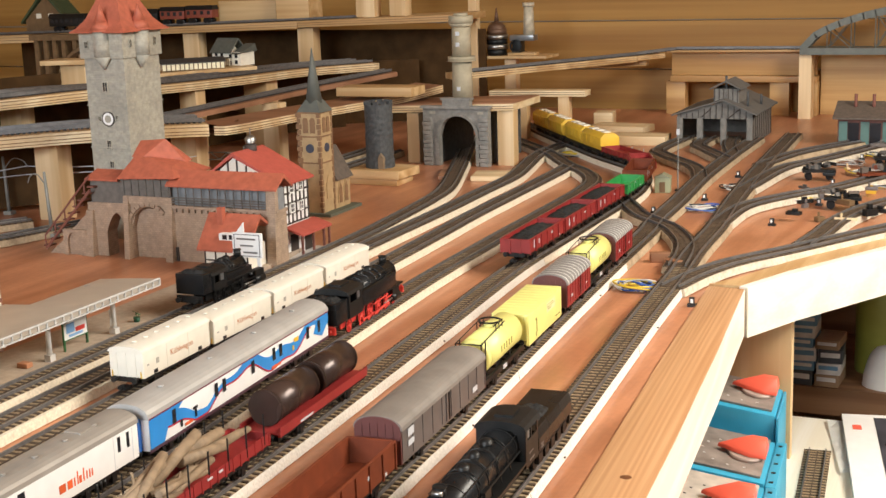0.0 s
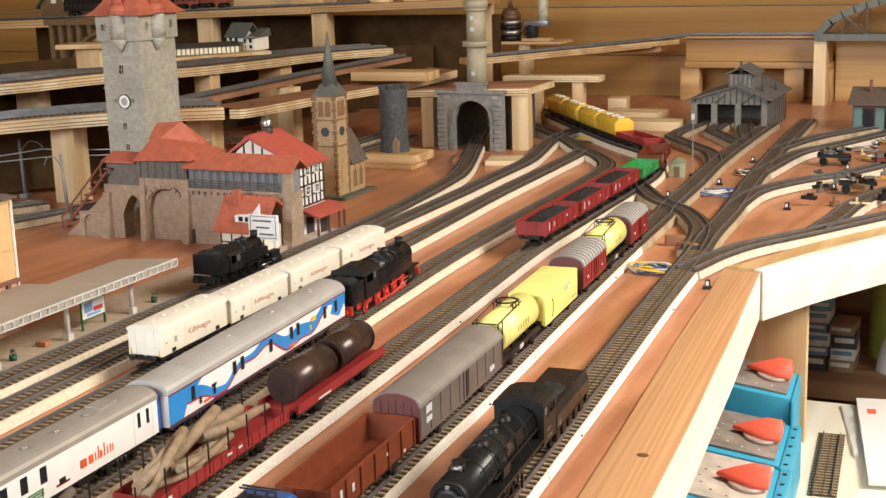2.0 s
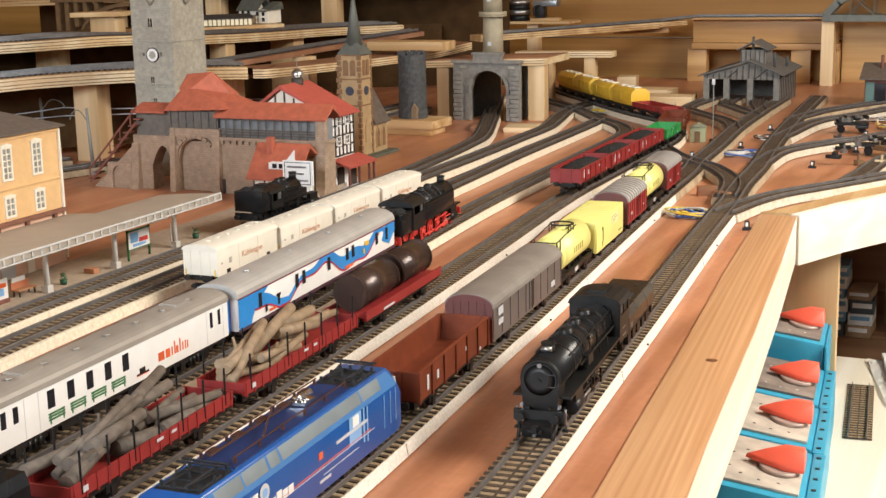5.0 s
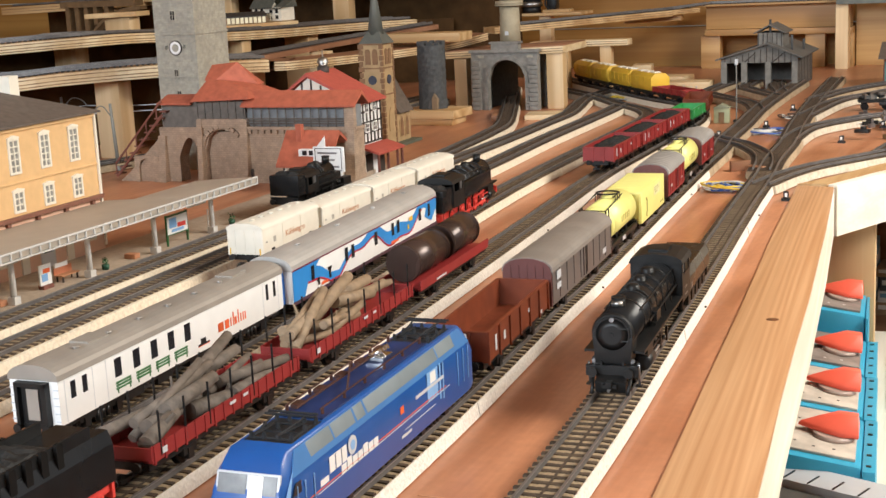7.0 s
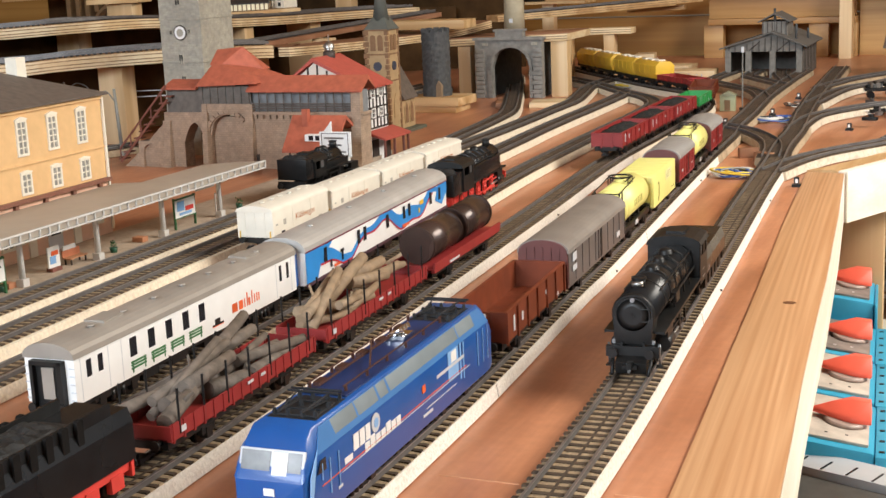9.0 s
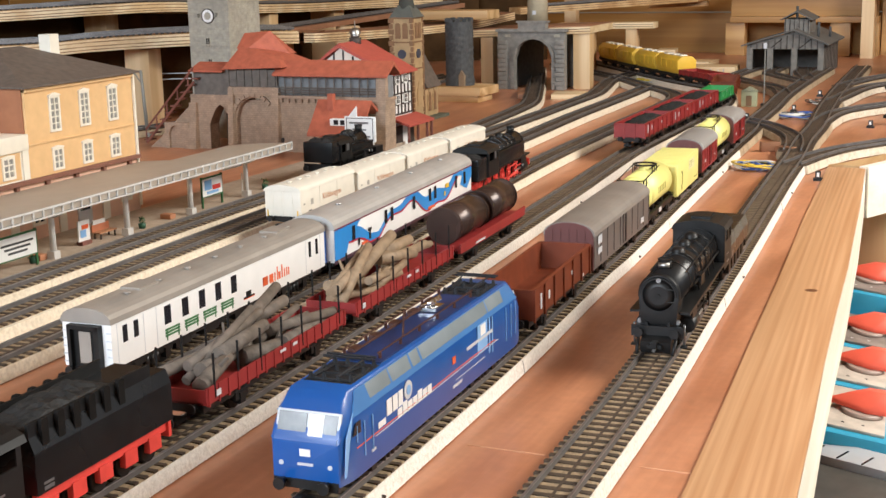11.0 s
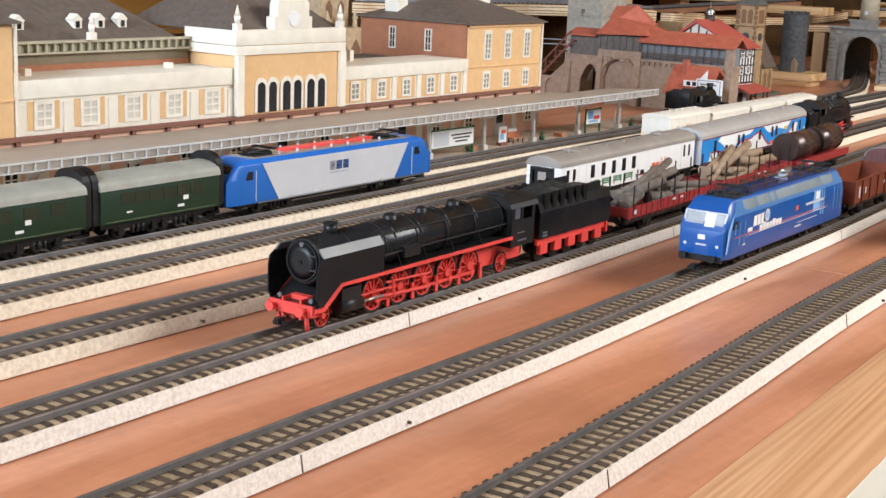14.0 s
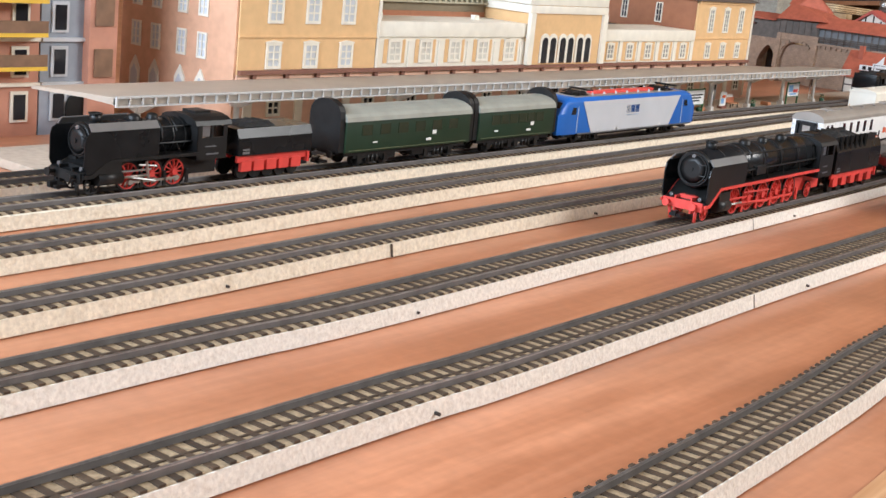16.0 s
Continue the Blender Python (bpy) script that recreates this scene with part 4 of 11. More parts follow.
def coal_heap(parent, half, y0, y1, z, h, material=None, name="coal"):
    b = bmesh.new()
    rnd = random.Random(7)
    nx, ny = 9, max(6, int((y1 - y0) / 0.003))
    grid = []
    for j in range(ny + 1):
        row = []
        for i in range(nx + 1):
            u, v = i / nx * 2 - 1, j / ny
            e = (1 - u * u) ** 0.5 * min(1, 4 * v, 4 * (1 - v))
            row.append(b.verts.new((u * half, y0 + (y1 - y0) * v, z - 0.001 + h * e * (0.75 + 0.5 * rnd.random()))))
        grid.append(row)
    for j in range(ny):
        for i in range(nx):
            b.faces.new((grid[j][i], grid[j][i + 1], grid[j + 1][i + 1], grid[j + 1][i]))
    base = [b.verts.new((x, y, z - 0.0015)) for x, y in ((-half, y0), (half, y0), (half, y1), (-half, y1))]
    b.faces.new(base[::-1])
    return part(name, b, material or COALBLACK, parent)


SOOT = mat("matt_soot_black", (0.011, 0.010, 0.0095), 0.8, 0, 0.2, 120, 0.1, spec=0.08)


def tender(t, y0, y1, frame_mat, ribs=True, top=0.036):
    """A tender as a part of its engine, between y0 and y1."""
    b = bmesh.new()
    prism(b, [(-0.0158, 0.0165), (0.0158, 0.0165), (0.0158, top - 0.006), (0.0135, top), (-0.0135, top), (-0.0158, top - 0.006)], "y", y0 + 0.002, y1)
    body = part("tender_body", b, BLACK, t)
    if ribs:
        for s in (-1, 1):
            cube("coal_board", body, DULLBLACK, s * 0.0128 - 0.0007, s * 0.0128 + 0.0007, y0 + 0.002, y1 - 0.012, top, top + 0.0055)
            for i in range(6):
                y = y0 + 0.008 + i * (y1 - y0) * 0.105
                b = bmesh.new()
                prism(b, [(y, top - 0.0065), (y + 0.0042, top - 0.0065), (y + 0.0042, top + 0.0052), (y + 0.0034, top + 0.0060), (y + 0.0008, top + 0.0060), (y, top + 0.0052)], "x", *sorted((s * 0.0133, s * 0.0153)))
                part("rib", b, SOOT, body)
    coal_heap(body, 0.0118, y0 + 0.004, y0 + (y1 - y0) * 0.68, top + (0.003 if ribs else -0.001), 0.005)
    n = 5
    for s in (-1, 1):
        b = bmesh.new()
        box(b, s * 0.0122 - 0.001, s * 0.0122 + 0.001, y0 + 0.004, y1 - 0.002, 0.0115, 0.0162)
        for i in range(n):
            y = y0 + 0.012 + i * (y1 - y0 - 0.024) / (n - 1)
            box(b, s * 0.0122 - 0.0013, s * 0.0122 + 0.0017, y - 0.0045, y + 0.0045, 0.0055, 0.0125)
        part("tender_frame", b, frame_mat, t, "red tender frame" if frame_mat is RED else "")
    cube("rear_beam", t, frame_mat, -0.0145, 0.0145, y1 - 0.002, y1, 0.0085, 0.0155)
    for i in range(n):
        y = y0 + 0.012 + i * (y1 - y0 - 0.024) / (n - 1)
        for s in (-1, 1):
            disc_wheel(t, s * 0.0088, y, 0.0056, DULLBLACK, "tender")
    buffers(t, ((y1, 180),))
    marks(t, GREYSTEEL, [(y0 + 0.006, y0 + 0.012, 0.0175, 0.019), (y0 + 0.006, y0 + 0.012, 0.0198, 0.0208)], 0.0158, "number_bar")


# express engine with big smoke deflectors, and its long goods train
L = 0.217
YX = 0.092
e = steam_engine("express_locomotive", "black express steam locomotive with smoke deflectors and red wheels", on("M", YX + L / 2), L, 0.0124,
                 [0.062, 0.085, 0.108, 0.131, 0.154], 0.0105, RED, 0.190, True, 0.0345, (0.019,), (0.190,), cab_len=0.027, key="express", chimney_y=0.024, board_z=0.0228, up=0.0025)
tender(e, L / 2 + 0.006, L / 2 + 0.102, RED, top=0.0395)

# small black engine on the edge track
L = 0.165
r = steam_engine("goods_locomotive", "all-black weathered steam locomotive with a small tender", on("R", 0.6425 + L / 2), L, 0.0116,
                 [0.056, 0.076, 0.096], 0.0092, DULLBLACK, 0.138, False, 0.0315, (0.026, 0.038), (), cab_len=0.028, key="goods", rods=DULLBLACK, chimney_y=0.014, up=0.0035, ahead=0.0065)
tender(r, L / 2 + 0.003, L / 2 + 0.088, DULLBLACK, ribs=False, top=0.031)
f = -L / 2
b = bmesh.new()
prism(b, [(-0.0098, 0.0150), (0.0098, 0.0150), (0.0112, 0.0300), (-0.0112, 0.0300)], "y", f + 0.0078, f + 0.022)
part("smokebox_saddle", b, DULLBLACK, r, bevel=0.0008)
b = bmesh.new()
prism(b, [(f - 0.001, 0.0072), (f + 0.0055, 0.0095), (f + 0.0055, 0.0015), (f + 0.001, 0.0005)], "x", -0.0085, 0.0085)
part("pilot", b, DULLBLACK, r, bevel=0.0006)
for s in (-1, 1):
    rod("guard_iron", r, DULLBLACK, (s * 0.0105, f + 0.006, 0.0095), (s * 0.0098, f - 0.002, 0.0008), 0.0010)
    rod("step_bracket", r, GREYSTEEL, (s * 0.0138, f + 0.010, 0.0150), (s * 0.0138, f + 0.012, 0.0022), 0.0007)
    cube("step", r, DULLBLACK, *sorted((s * 0.0118, s * 0.0155)), f + 0.0095, f + 0.0135, 0.0018, 0.0026)
rod("coupling_loop", r, GREYSTEEL, (0, f + 0.004, 0.0045), (0, f - 0.005, 0.0035), 0.0009)
# added steel bar that imitates the bright glint at the chimney
b = bmesh.new()
tube(b, (-0.003, -0.0605, 0.0450), (0.003, -0.0605, 0.0450), 0.0015, n=8)
part("chimney_glint", b, STEEL, r, "steel bar standing for a glint by the chimney")

# tender engine pulling the white and blue coaches, seen from its cab end
L = 0.152
m = on("W", 1.019 + 0.026 + L / 2, 0.007) @ pose(0, 0, 0, 0, 0, 180)
steam_engine("tank_locomotive", "black tank locomotive with a red frame coupled to the blue coach", m, L, 0.0115,
             [0.040, 0.060, 0.080, 0.100], 0.0088, RED, 0.110, False, 0.0315, (0.022,), (0.128,), tank=True, cab_len=0.030, key="tank", chimney_y=0.010, bunker=0.026)
# tank engine beside the town gate
L = 0.088
m = on("Q", 1.152, 0.016) @ pose(0, 0, 0, 0, 0, 180) @ Matrix.Scale(1.03, 4)
steam_engine("tank_locomotive", "sooty black tank locomotive parked by the town wall", m, L, 0.0098,
             [0.022, 0.038, 0.054, 0.070], 0.0072, DULLBLACK, 0.062, False, 0.0275, (), (), tank=True, cab_len=0.024, key="shunter", rods=DULLBLACK, chimney_y=0.004, bunker=0.016, up=-0.0065)
# engine at the platform
L = 0.123
p = steam_engine("passenger_locomotive", "black steam locomotive with red wheels heading the green coaches", on("P", -0.228 + L / 2), L, 0.0108,
                 [0.044, 0.062, 0.080], 0.0092, DULLBLACK, 0.092, True, 0.0312, (0.018,), (), cab_len=0.025, key="passenger", rods=STEEL, chimney_y=0.014, wheel_mat=RED)
tender(p, L / 2 + 0.003, L / 2 + 0.073, RED, ribs=False, top=0.034)


# ---- electric engines ----
def pantograph(parent, y, material=DULLBLACK):
    b = bmesh.new()
    for s in (-1, 1):
        tube(b, (s * 0.009, y - 0.009, 0.0), (s * 0.009, y + 0.009, 0.0), 0.0006, n=6)
        tube(b, (s * 0.006, y + 0.008, 0.001), (s * 0.005, y - 0.013, 0.0028), 0.0005, n=6)
        tube(b, (s * 0.005, y - 0.013, 0.0028), (s * 0.0075, y + 0.010, 0.0042), 0.00045, n=6)
    for dy in (-0.009, 0.009):
        tube(b, (-0.009, y + dy, 0.0), (0.009, y + dy, 0.0), 0.0006, n=6)
    for dy in (0.008, 0.0115):
        tube(b, (-0.0115, y + dy, 0.0044), (0.0115, y + dy, 0.0044), 0.0006, n=6)
    first = bmesh.new()
    box(first, -0.0095, 0.0095, y - 0.0012, y + 0.0012, -0.0004, 0.0004)
    ob = part("pantograph", first, material, parent)
    ob.location.z = 0.0452
    islands("pantograph_bar", b, material, ob)
    return ob


def electric_body(t, L, z0, eave, top, material, nose=0.014):
    """A body whose end windows lean back: side outline pushed across, then narrowed above the eaves."""
    b = bmesh.new()
    h = L / 2
    rows = []
    for y, zt in ((-h, None), (-h + 0.0015, None), (-h + nose * 0.6, None), (-h + nose, None), (h - nose, None), (h - nose * 0.6, None), (h - 0.0015, None), (h, None)):
        q = (h - abs(y)) / nose
        q = max(0.0, min(1.0, q))
        zr = 0.0265 + (top - 0.0265) * min(1.0, q * 1.35) if q < 0.75 else top
        ze = min(eave, zr)
        w = 0.0172 - 0.0022 * (1 - q) ** 2
        wr = 0.0128 if zr > eave else w
        rows.append([b.verts.new((x, y, z)) for x, z in ((-w, z0), (w, z0), (w, min(ze, 0.027)), (w - 0.0004, ze), (min(wr, w - 0.0008), zr), (-min(wr, w - 0.0008), zr), (-w + 0.0004, ze), (-w, min(ze, 0.027)))])
    for p_, q_ in zip(rows, rows[1:]):
        for k in range(8):
            b.faces.new((p_[k], p_[(k + 1) % 8], q_[(k + 1) % 8], q_[k]))
    b.faces.new(rows[0][::-1])
    b.faces.new(rows[-1])
    return b


def flank(t, name, outline, material, x=0.01725, label=""):
    b = bmesh.new()
    prism(b, outline, "x", x, x + 0.0003)
    return part(name, b, material, t, label)


DEEPBLUE = mat("deep_roof_blue", (0.010, 0.028, 0.11), 0.45, 0, 0.15, 60)
SCREEN = mat("grey_windscreen", (0.13, 0.135, 0.14), 0.22, 0, 0.5, 90)
L = 0.222
t = thing("electric_locomotive", "shiny ultramarine electric locomotive with white lettering and grey vents", "locomotive", on("B", 0.396 + L / 2), "electric locomotives")
part("body", electric_body(t, L, 0.0085, 0.0345, 0.0448, BLUE), BLUE, t, bevel=0.0007)
h = L / 2
for s in (-1, 1):
    # sloping roof flank with grey louvre panels
    m = Matrix.Translation((s * 0.01485, 0, 0.0396)) @ Matrix.Rotation(s * radians(-21), 4, "Y")
    for i, (y0, y1) in enumerate(((-h + 0.028, -h + 0.050), (-h + 0.051, -h + 0.072), (-h + 0.0735, -h + 0.083), (-h + 0.0845, h - 0.052), (h - 0.051, h - 0.028))):
        b = bmesh.new()
        box(b, -0.0006, 0.0006, y0, y1, -0.0043, 0.0041, m)
        part("roof_louvre", b, GREYBLUE, t, "grey roof louvre", bevel=0.0003)
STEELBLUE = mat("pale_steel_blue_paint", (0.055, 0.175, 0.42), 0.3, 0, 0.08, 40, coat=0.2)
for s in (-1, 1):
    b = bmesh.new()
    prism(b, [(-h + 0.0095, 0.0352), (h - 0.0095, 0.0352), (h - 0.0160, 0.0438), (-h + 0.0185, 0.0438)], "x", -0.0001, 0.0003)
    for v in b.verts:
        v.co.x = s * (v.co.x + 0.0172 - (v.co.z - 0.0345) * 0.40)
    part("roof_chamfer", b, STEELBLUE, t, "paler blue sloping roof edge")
for s in (-1, 1):
    # end windscreen, leaning with the nose
    b = bmesh.new()
    m = Matrix.Translation((0, s * (-h + 0.0040), 0.0325)) @ Matrix.Rotation(s * radians(-21), 4, "X")
    box(b, -0.0144, 0.0144, -0.0007, 0.0007, -0.0056, 0.0056, m)
    fr = part("windscreen_frame", b, LIGHTGREY, t, "silvery windscreen frame", bevel=0.0005)
    for x0, x1 in ((-0.0132, -0.0005), (0.0005, 0.0132)):
        b = bmesh.new()
        box(b, x0, x1, -0.0010, 0.0010, -0.0047, 0.0047, m)
        part("pane", b, SCREEN, fr)
    # white panel over the inner half of one pane
    b = bmesh.new()
    box(b, 0.0006, 0.0072, -0.0012, 0.0012, -0.0045, 0.0045, m)
    part("blind", b, WHITE, fr, "white panel on the windscreen pane")
    cube("nose_badge", t, WHITE, -0.0024, 0.0024, *((-h - 0.0004, -h + 0.001) if s > 0 else (h - 0.001, h + 0.0004)), 0.0205, 0.0235)
    cube("nose_number", t, LIGHTGREY, -0.0035, 0.0035, *((-h - 0.0004, -h + 0.001) if s > 0 else (h - 0.001, h + 0.0004)), 0.0165, 0.0176, "unreadable number as a plain bar")
    for x in (-0.011, 0.011):
        rod("marker_lamp", t, LIGHTGREY, (x, s * (-h - 0.0003), 0.0168), (x, s * (-h + 0.001), 0.0168), 0.0011)
b = bmesh.new()
tube(b, (0.0175, -h + 0.0125, 0.024), (0.0175, -h + 0.0125, 0.031), 0.0003, n=5)
tube(b, (0.0175, -h + 0.0195, 0.016), (0.0175, -h + 0.0195, 0.031), 0.0003, n=5)
tube(b, (0.0175, -h + 0.0275, 0.016), (0.0175, -h + 0.0275, 0.031), 0.0003, n=5)
for y in (h - 0.0125, h - 0.0195, h - 0.0275):
    tube(b, (0.0175, y, 0.016), (0.0175, y, 0.034), 0.0003, n=5)
islands("handrail", b, BLUELIGHT, t)
flank(t, "cab_side_window", [(-h + 0.0085, 0.0275), (-h + 0.016, 0.0275), (-h + 0.016, 0.0325), (-h + 0.0115, 0.0325)], WINDOW)
# lettering shown as plain shapes in its colours
# glare on the nose corner, painted as a light blue plate
flank(t, "nose_glare", [(-h + 0.0015, 0.0125), (-h + 0.0030, 0.0125), (-h + 0.0105, 0.0372), (-h + 0.0035, 0.028)], BLUELIGHT, 0.0166, "light blue painted glare on the nose corner")
marks(t, WHITE, [(-h + 0.042, -h + 0.0472, 0.0252, 0.0322), (-h + 0.0482, -h + 0.0532, 0.0252, 0.0322), (-h + 0.0542, -h + 0.0588, 0.0252, 0.0322), (-h + 0.033, -h + 0.0405, 0.0226, 0.0252)], 0.01725, "emblem_shape", "white emblem shapes")
marks(t, WHITE, [(-h + 0.053 + i * 0.0056, -h + 0.0578 + i * 0.0056, 0.0204, 0.0246 + (0.0012 if i % 3 == 1 else 0)) for i in range(7)], 0.01725, "word_bar", "white word shown as plain bars")
b = bmesh.new()
tube(b, (0.01725, -h + 0.0645, 0.0300), (0.0177, -h + 0.0645, 0.0300), 0.0042, n=24)
part("emblem_disc", b, LIGHTGREY, t)
b = bmesh.new()
tube(b, (0.0176, -h + 0.0645, 0.0300), (0.0179, -h + 0.0645, 0.0300), 0.0022, n=20)
part("emblem_ring", b, BLUELIGHT, t)
marks(t, LIGHTGREY, [(h - 0.085, h - 0.048, 0.0268, 0.0284)], 0.01725, "word_bar", "white word shown as a plain bar")
marks(t, BLUELIGHT, [(h - 0.070, h - 0.056, 0.0205, 0.0352), (h - 0.0535, h - 0.052, 0.017, 0.0355), (h - 0.049, h - 0.0478, 0.016, 0.0350)], 0.01722, "pale_shape", "pale blue arch shapes")
marks(t, WHITE, [(h - 0.066, h - 0.059, 0.0290, 0.0345)], 0.01735, "pale_patch")
marks(t, ORANGERED, [(-h + 0.012, h - 0.045, 0.0214, 0.0218)], 0.01725, "stripe", "thin red stripe")
marks(t, LIGHTGREY, [(-h + 0.03, h - 0.04, 0.0203, 0.0206)], 0.01725, "stripe")
marks(t, ORANGERED, [(-h + 0.118, -h + 0.122, 0.0255, 0.0290)], 0.01725, "small_badge")
marks(t, LIGHTGREY, [(-h + 0.118, -h + 0.130, 0.0135, 0.0148), (-h + 0.026, -h + 0.030, 0.0148, 0.0160), (h - 0.10, h - 0.06, 0.0165, 0.0168)], 0.01725, "number_bar")
# roof gear
b = bmesh.new()
box(b, -0.0105, 0.0105, -h + 0.052, h - 0.052, 0.0443, 0.0456)
part("roof_walk", b, DEEPBLUE, t, "dark blue raised roof panel")
b = bmesh.new()
for s in (-1, 1):
    for i in range(6):
        y = -h + 0.056 + i * 0.022
        tube(b, (s * 0.0085, y, 0.0462), (s * 0.0085, y, 0.0488), 0.0008, n=6)
    tube(b, (s * 0.0085, -h + 0.054, 0.0489), (s * 0.0085, h - 0.054, 0.0489), 0.0004, n=6)
tube(b, (-0.0085, 0.01, 0.049), (0.0085, -0.03, 0.049), 0.0005, n=6)
tube(b, (-0.004, -0.055, 0.0478), (-0.004, 0.02, 0.0478), 0.0006, n=6)
for i in range(5):
    box(b, -0.0095, -0.006, -0.05 + i * 0.022, -0.043 + i * 0.022, 0.0456, 0.0474)
part("roof_conductor", b, mat("dark_copper", (0.12, 0.06, 0.05), 0.4, 0.6), t)
GEAR = mat("dark_roof_gear", (0.022, 0.024, 0.028), 0.5, 0.3, 0.3, 120)
for s in (-1, 1):
    y = s * (h - 0.036)
    cube("pantograph_well", t, GEAR, -0.0110, 0.0110, y - 0.014, y + 0.014, 0.0446, 0.0450, "dark sunken roof tray")
    b = bmesh.new()
    for x in (-0.009, -0.003, 0.004, 0.0095):
        for dy in (-0.011, 0.001, 0.0115):
            tube(b, (x, y + dy, 0.0449), (x, y + dy, 0.0478), 0.0012, 0.0007, n=6)
    islands("insulator", b, GEAR, t)
pantograph(t, -h + 0.034, GEAR)
pantograph(t, h - 0.034, GEAR)
b = bmesh.new()
box(b, -0.006, 0.003, 0.022, 0.034, 0.0462, 0.0478)
for y in (0.024, 0.0275, 0.031):
    tube(b, (-0.005, y, 0.0475), (0.002, y, 0.0515), 0.0014, n=7)
part("breaker", b, CHROME, t, "bright metal circuit breaker")
b = bmesh.new()
box(b, -0.0125, 0.0125, -h + 0.012, h - 0.012, 0.0055, 0.0088)
part("underframe", b, DULLBLACK, t)
bogie(t, -h + 0.052, wheelbase=0.016, key="bogie_e")
bogie(t, h - 0.052, wheelbase=0.016, key="bogie_e")
for s in (-1, 1):
    cube("buffer_beam", t, DULLBLACK, -0.0145, 0.0145, s * (h - 0.001) - 0.0015, s * (h - 0.001) + 0.0015, 0.0065, 0.0105)
buffers(t, ((-h, 0), (h, 180)), z=0.0095)

# grey and blue engine at the head of the green coaches
L = 0.243
t = thing("electric_locomotive", "light grey electric locomotive with blue cab ends", "locomotive", on("P", 0.2725 + L / 2), "electric locomotives")
h = L / 2
part("body", electric_body(t, L, 0.0088, 0.0372, 0.0405, SKYBLUE, 0.017), SKYBLUE, t, bevel=0.0007)
for s in (-1, 1):
    w = 0.0174
    b = bmesh.new()
    prism(b, [(-h + 0.052, 0.0090), (h - 0.052, 0.0090), (h - 0.034, 0.0374), (-h + 0.034, 0.0374)], "x", *sorted((s * w, s * (w + 0.0003))))
    part("grey_side", b, LIGHTGREY, t, "light grey painted side")
    b = bmesh.new()
    m = Matrix.Translation((0, s * (-h + 0.0062), 0.0318)) @ Matrix.Rotation(s * radians(-35), 4, "X")
    box(b, -0.0146, 0.0146, -0.0006, 0.0008, -0.0070, 0.0072, m)
    box(b, -0.0155, 0.0155, *((-h - 0.0006, -h + 0.0012) if s > 0 else (h - 0.0012, h + 0.0006)), 0.0100, 0.0258)
    nose = part("blue_nose", b, SKYBLUE, t, "blue nose panel")
    b = bmesh.new()
    box(b, -0.0125, 0.0125, -0.0012, 0.0012, -0.0040, 0.0052, m)
    part("windscreen", b, WINDOW, nose)
    for x in (-0.0105, 0.0105):
        rod("headlight", nose, glow("warm_lit_lamp", (1.0, 0.85, 0.5), 3.0) if s > 0 else LIGHTGREY, (x, s * (-h - 0.0009), 0.0165), (x, s * (-h + 0.001), 0.0165), 0.0016, label="lit warm headlight" if s > 0 else "")
    cube("nose_badge", nose, LIGHTGREY, -0.003, 0.003, *((-h - 0.0009, -h) if s > 0 else (h, h + 0.0009)), 0.0205, 0.0222)
    b = bmesh.new()
    for zz in (0.0135, 0.0150):
        box(b, -0.013, 0.013, *((-h - 0.0009, -h) if s > 0 else (h, h + 0.0009)), zz, zz + 0.0005)
    islands("nose_line", b, LIGHTGREY, nose)
marks(t, BLUE, [(-0.012, -0.0055, 0.0245, 0.0315), (-0.0045, 0.0025, 0.0245, 0.0315), (0.0035, 0.0105, 0.0245, 0.0315)], 0.01745, "emblem_block", "blue emblem blocks")
marks(t, BLUELIGHT, [(-0.012, 0.0105, 0.0222, 0.0229)], 0.01745, "word_bar")
marks(t, WHITE, [(-0.03, -0.024, 0.0098, 0.0118), (0.05, 0.053, 0.0098, 0.0118), (-0.06, -0.0565, 0.0098, 0.0118)], 0.01745, "label_plate")
for s in (-1, 1):
    flank(t, "cab_side_window", [(s * (h - 0.017), 0.0265), (s * (h - 0.0245), 0.0265), (s * (h - 0.0245), 0.0325), (s * (h - 0.0195), 0.0325)], WINDOW, 0.0172)
    flank(t, "door_line", [(s * (h - 0.0275), 0.0105), (s * (h - 0.0281), 0.0105), (s * (h - 0.0281), 0.033), (s * (h - 0.0275), 0.033)], LIGHTGREY, 0.0172)
cube("roof_panel", t, GREYROOF, -0.0126, 0.0126, -h + 0.028, h - 0.028, 0.0404, 0.0409)
cube("roof_line", t, RED, -0.004, 0.004, -0.05, 0.06, 0.0405, 0.0432, "red painted roof conduit", 0.0006)
b = bmesh.new()
for i in range(7):
    tube(b, (0.0085, -0.06 + i * 0.02, 0.0405), (0.0085, -0.06 + i * 0.02, 0.0432), 0.0009, n=6)
    tube(b, (-0.0085, -0.06 + i * 0.02, 0.0405), (-0.0085, -0.06 + i * 0.02, 0.0432), 0.0009, n=6)
islands("insulator", b, LIGHTGREY, t)
pa = pantograph(t, -h + 0.045)
pa.location.z = 0.0412
pa = pantograph(t, h - 0.045)
pa.location.z = 0.0412
for y in (-h + 0.045, h - 0.055):
    b = bmesh.new()
    prism(b, [(y - 0.012, 0.0405), (y + 0.014, 0.0405), (y + 0.012, 0.0435), (y - 0.002, 0.0452), (y - 0.01, 0.0425)], "x", -0.0045, 0.0045)
    part("roof_cowl", b, DULLBLACK, t)
cube("underframe", t, DULLBLACK, -0.0125, 0.0125, -h + 0.012, h - 0.012, 0.0055, 0.009)
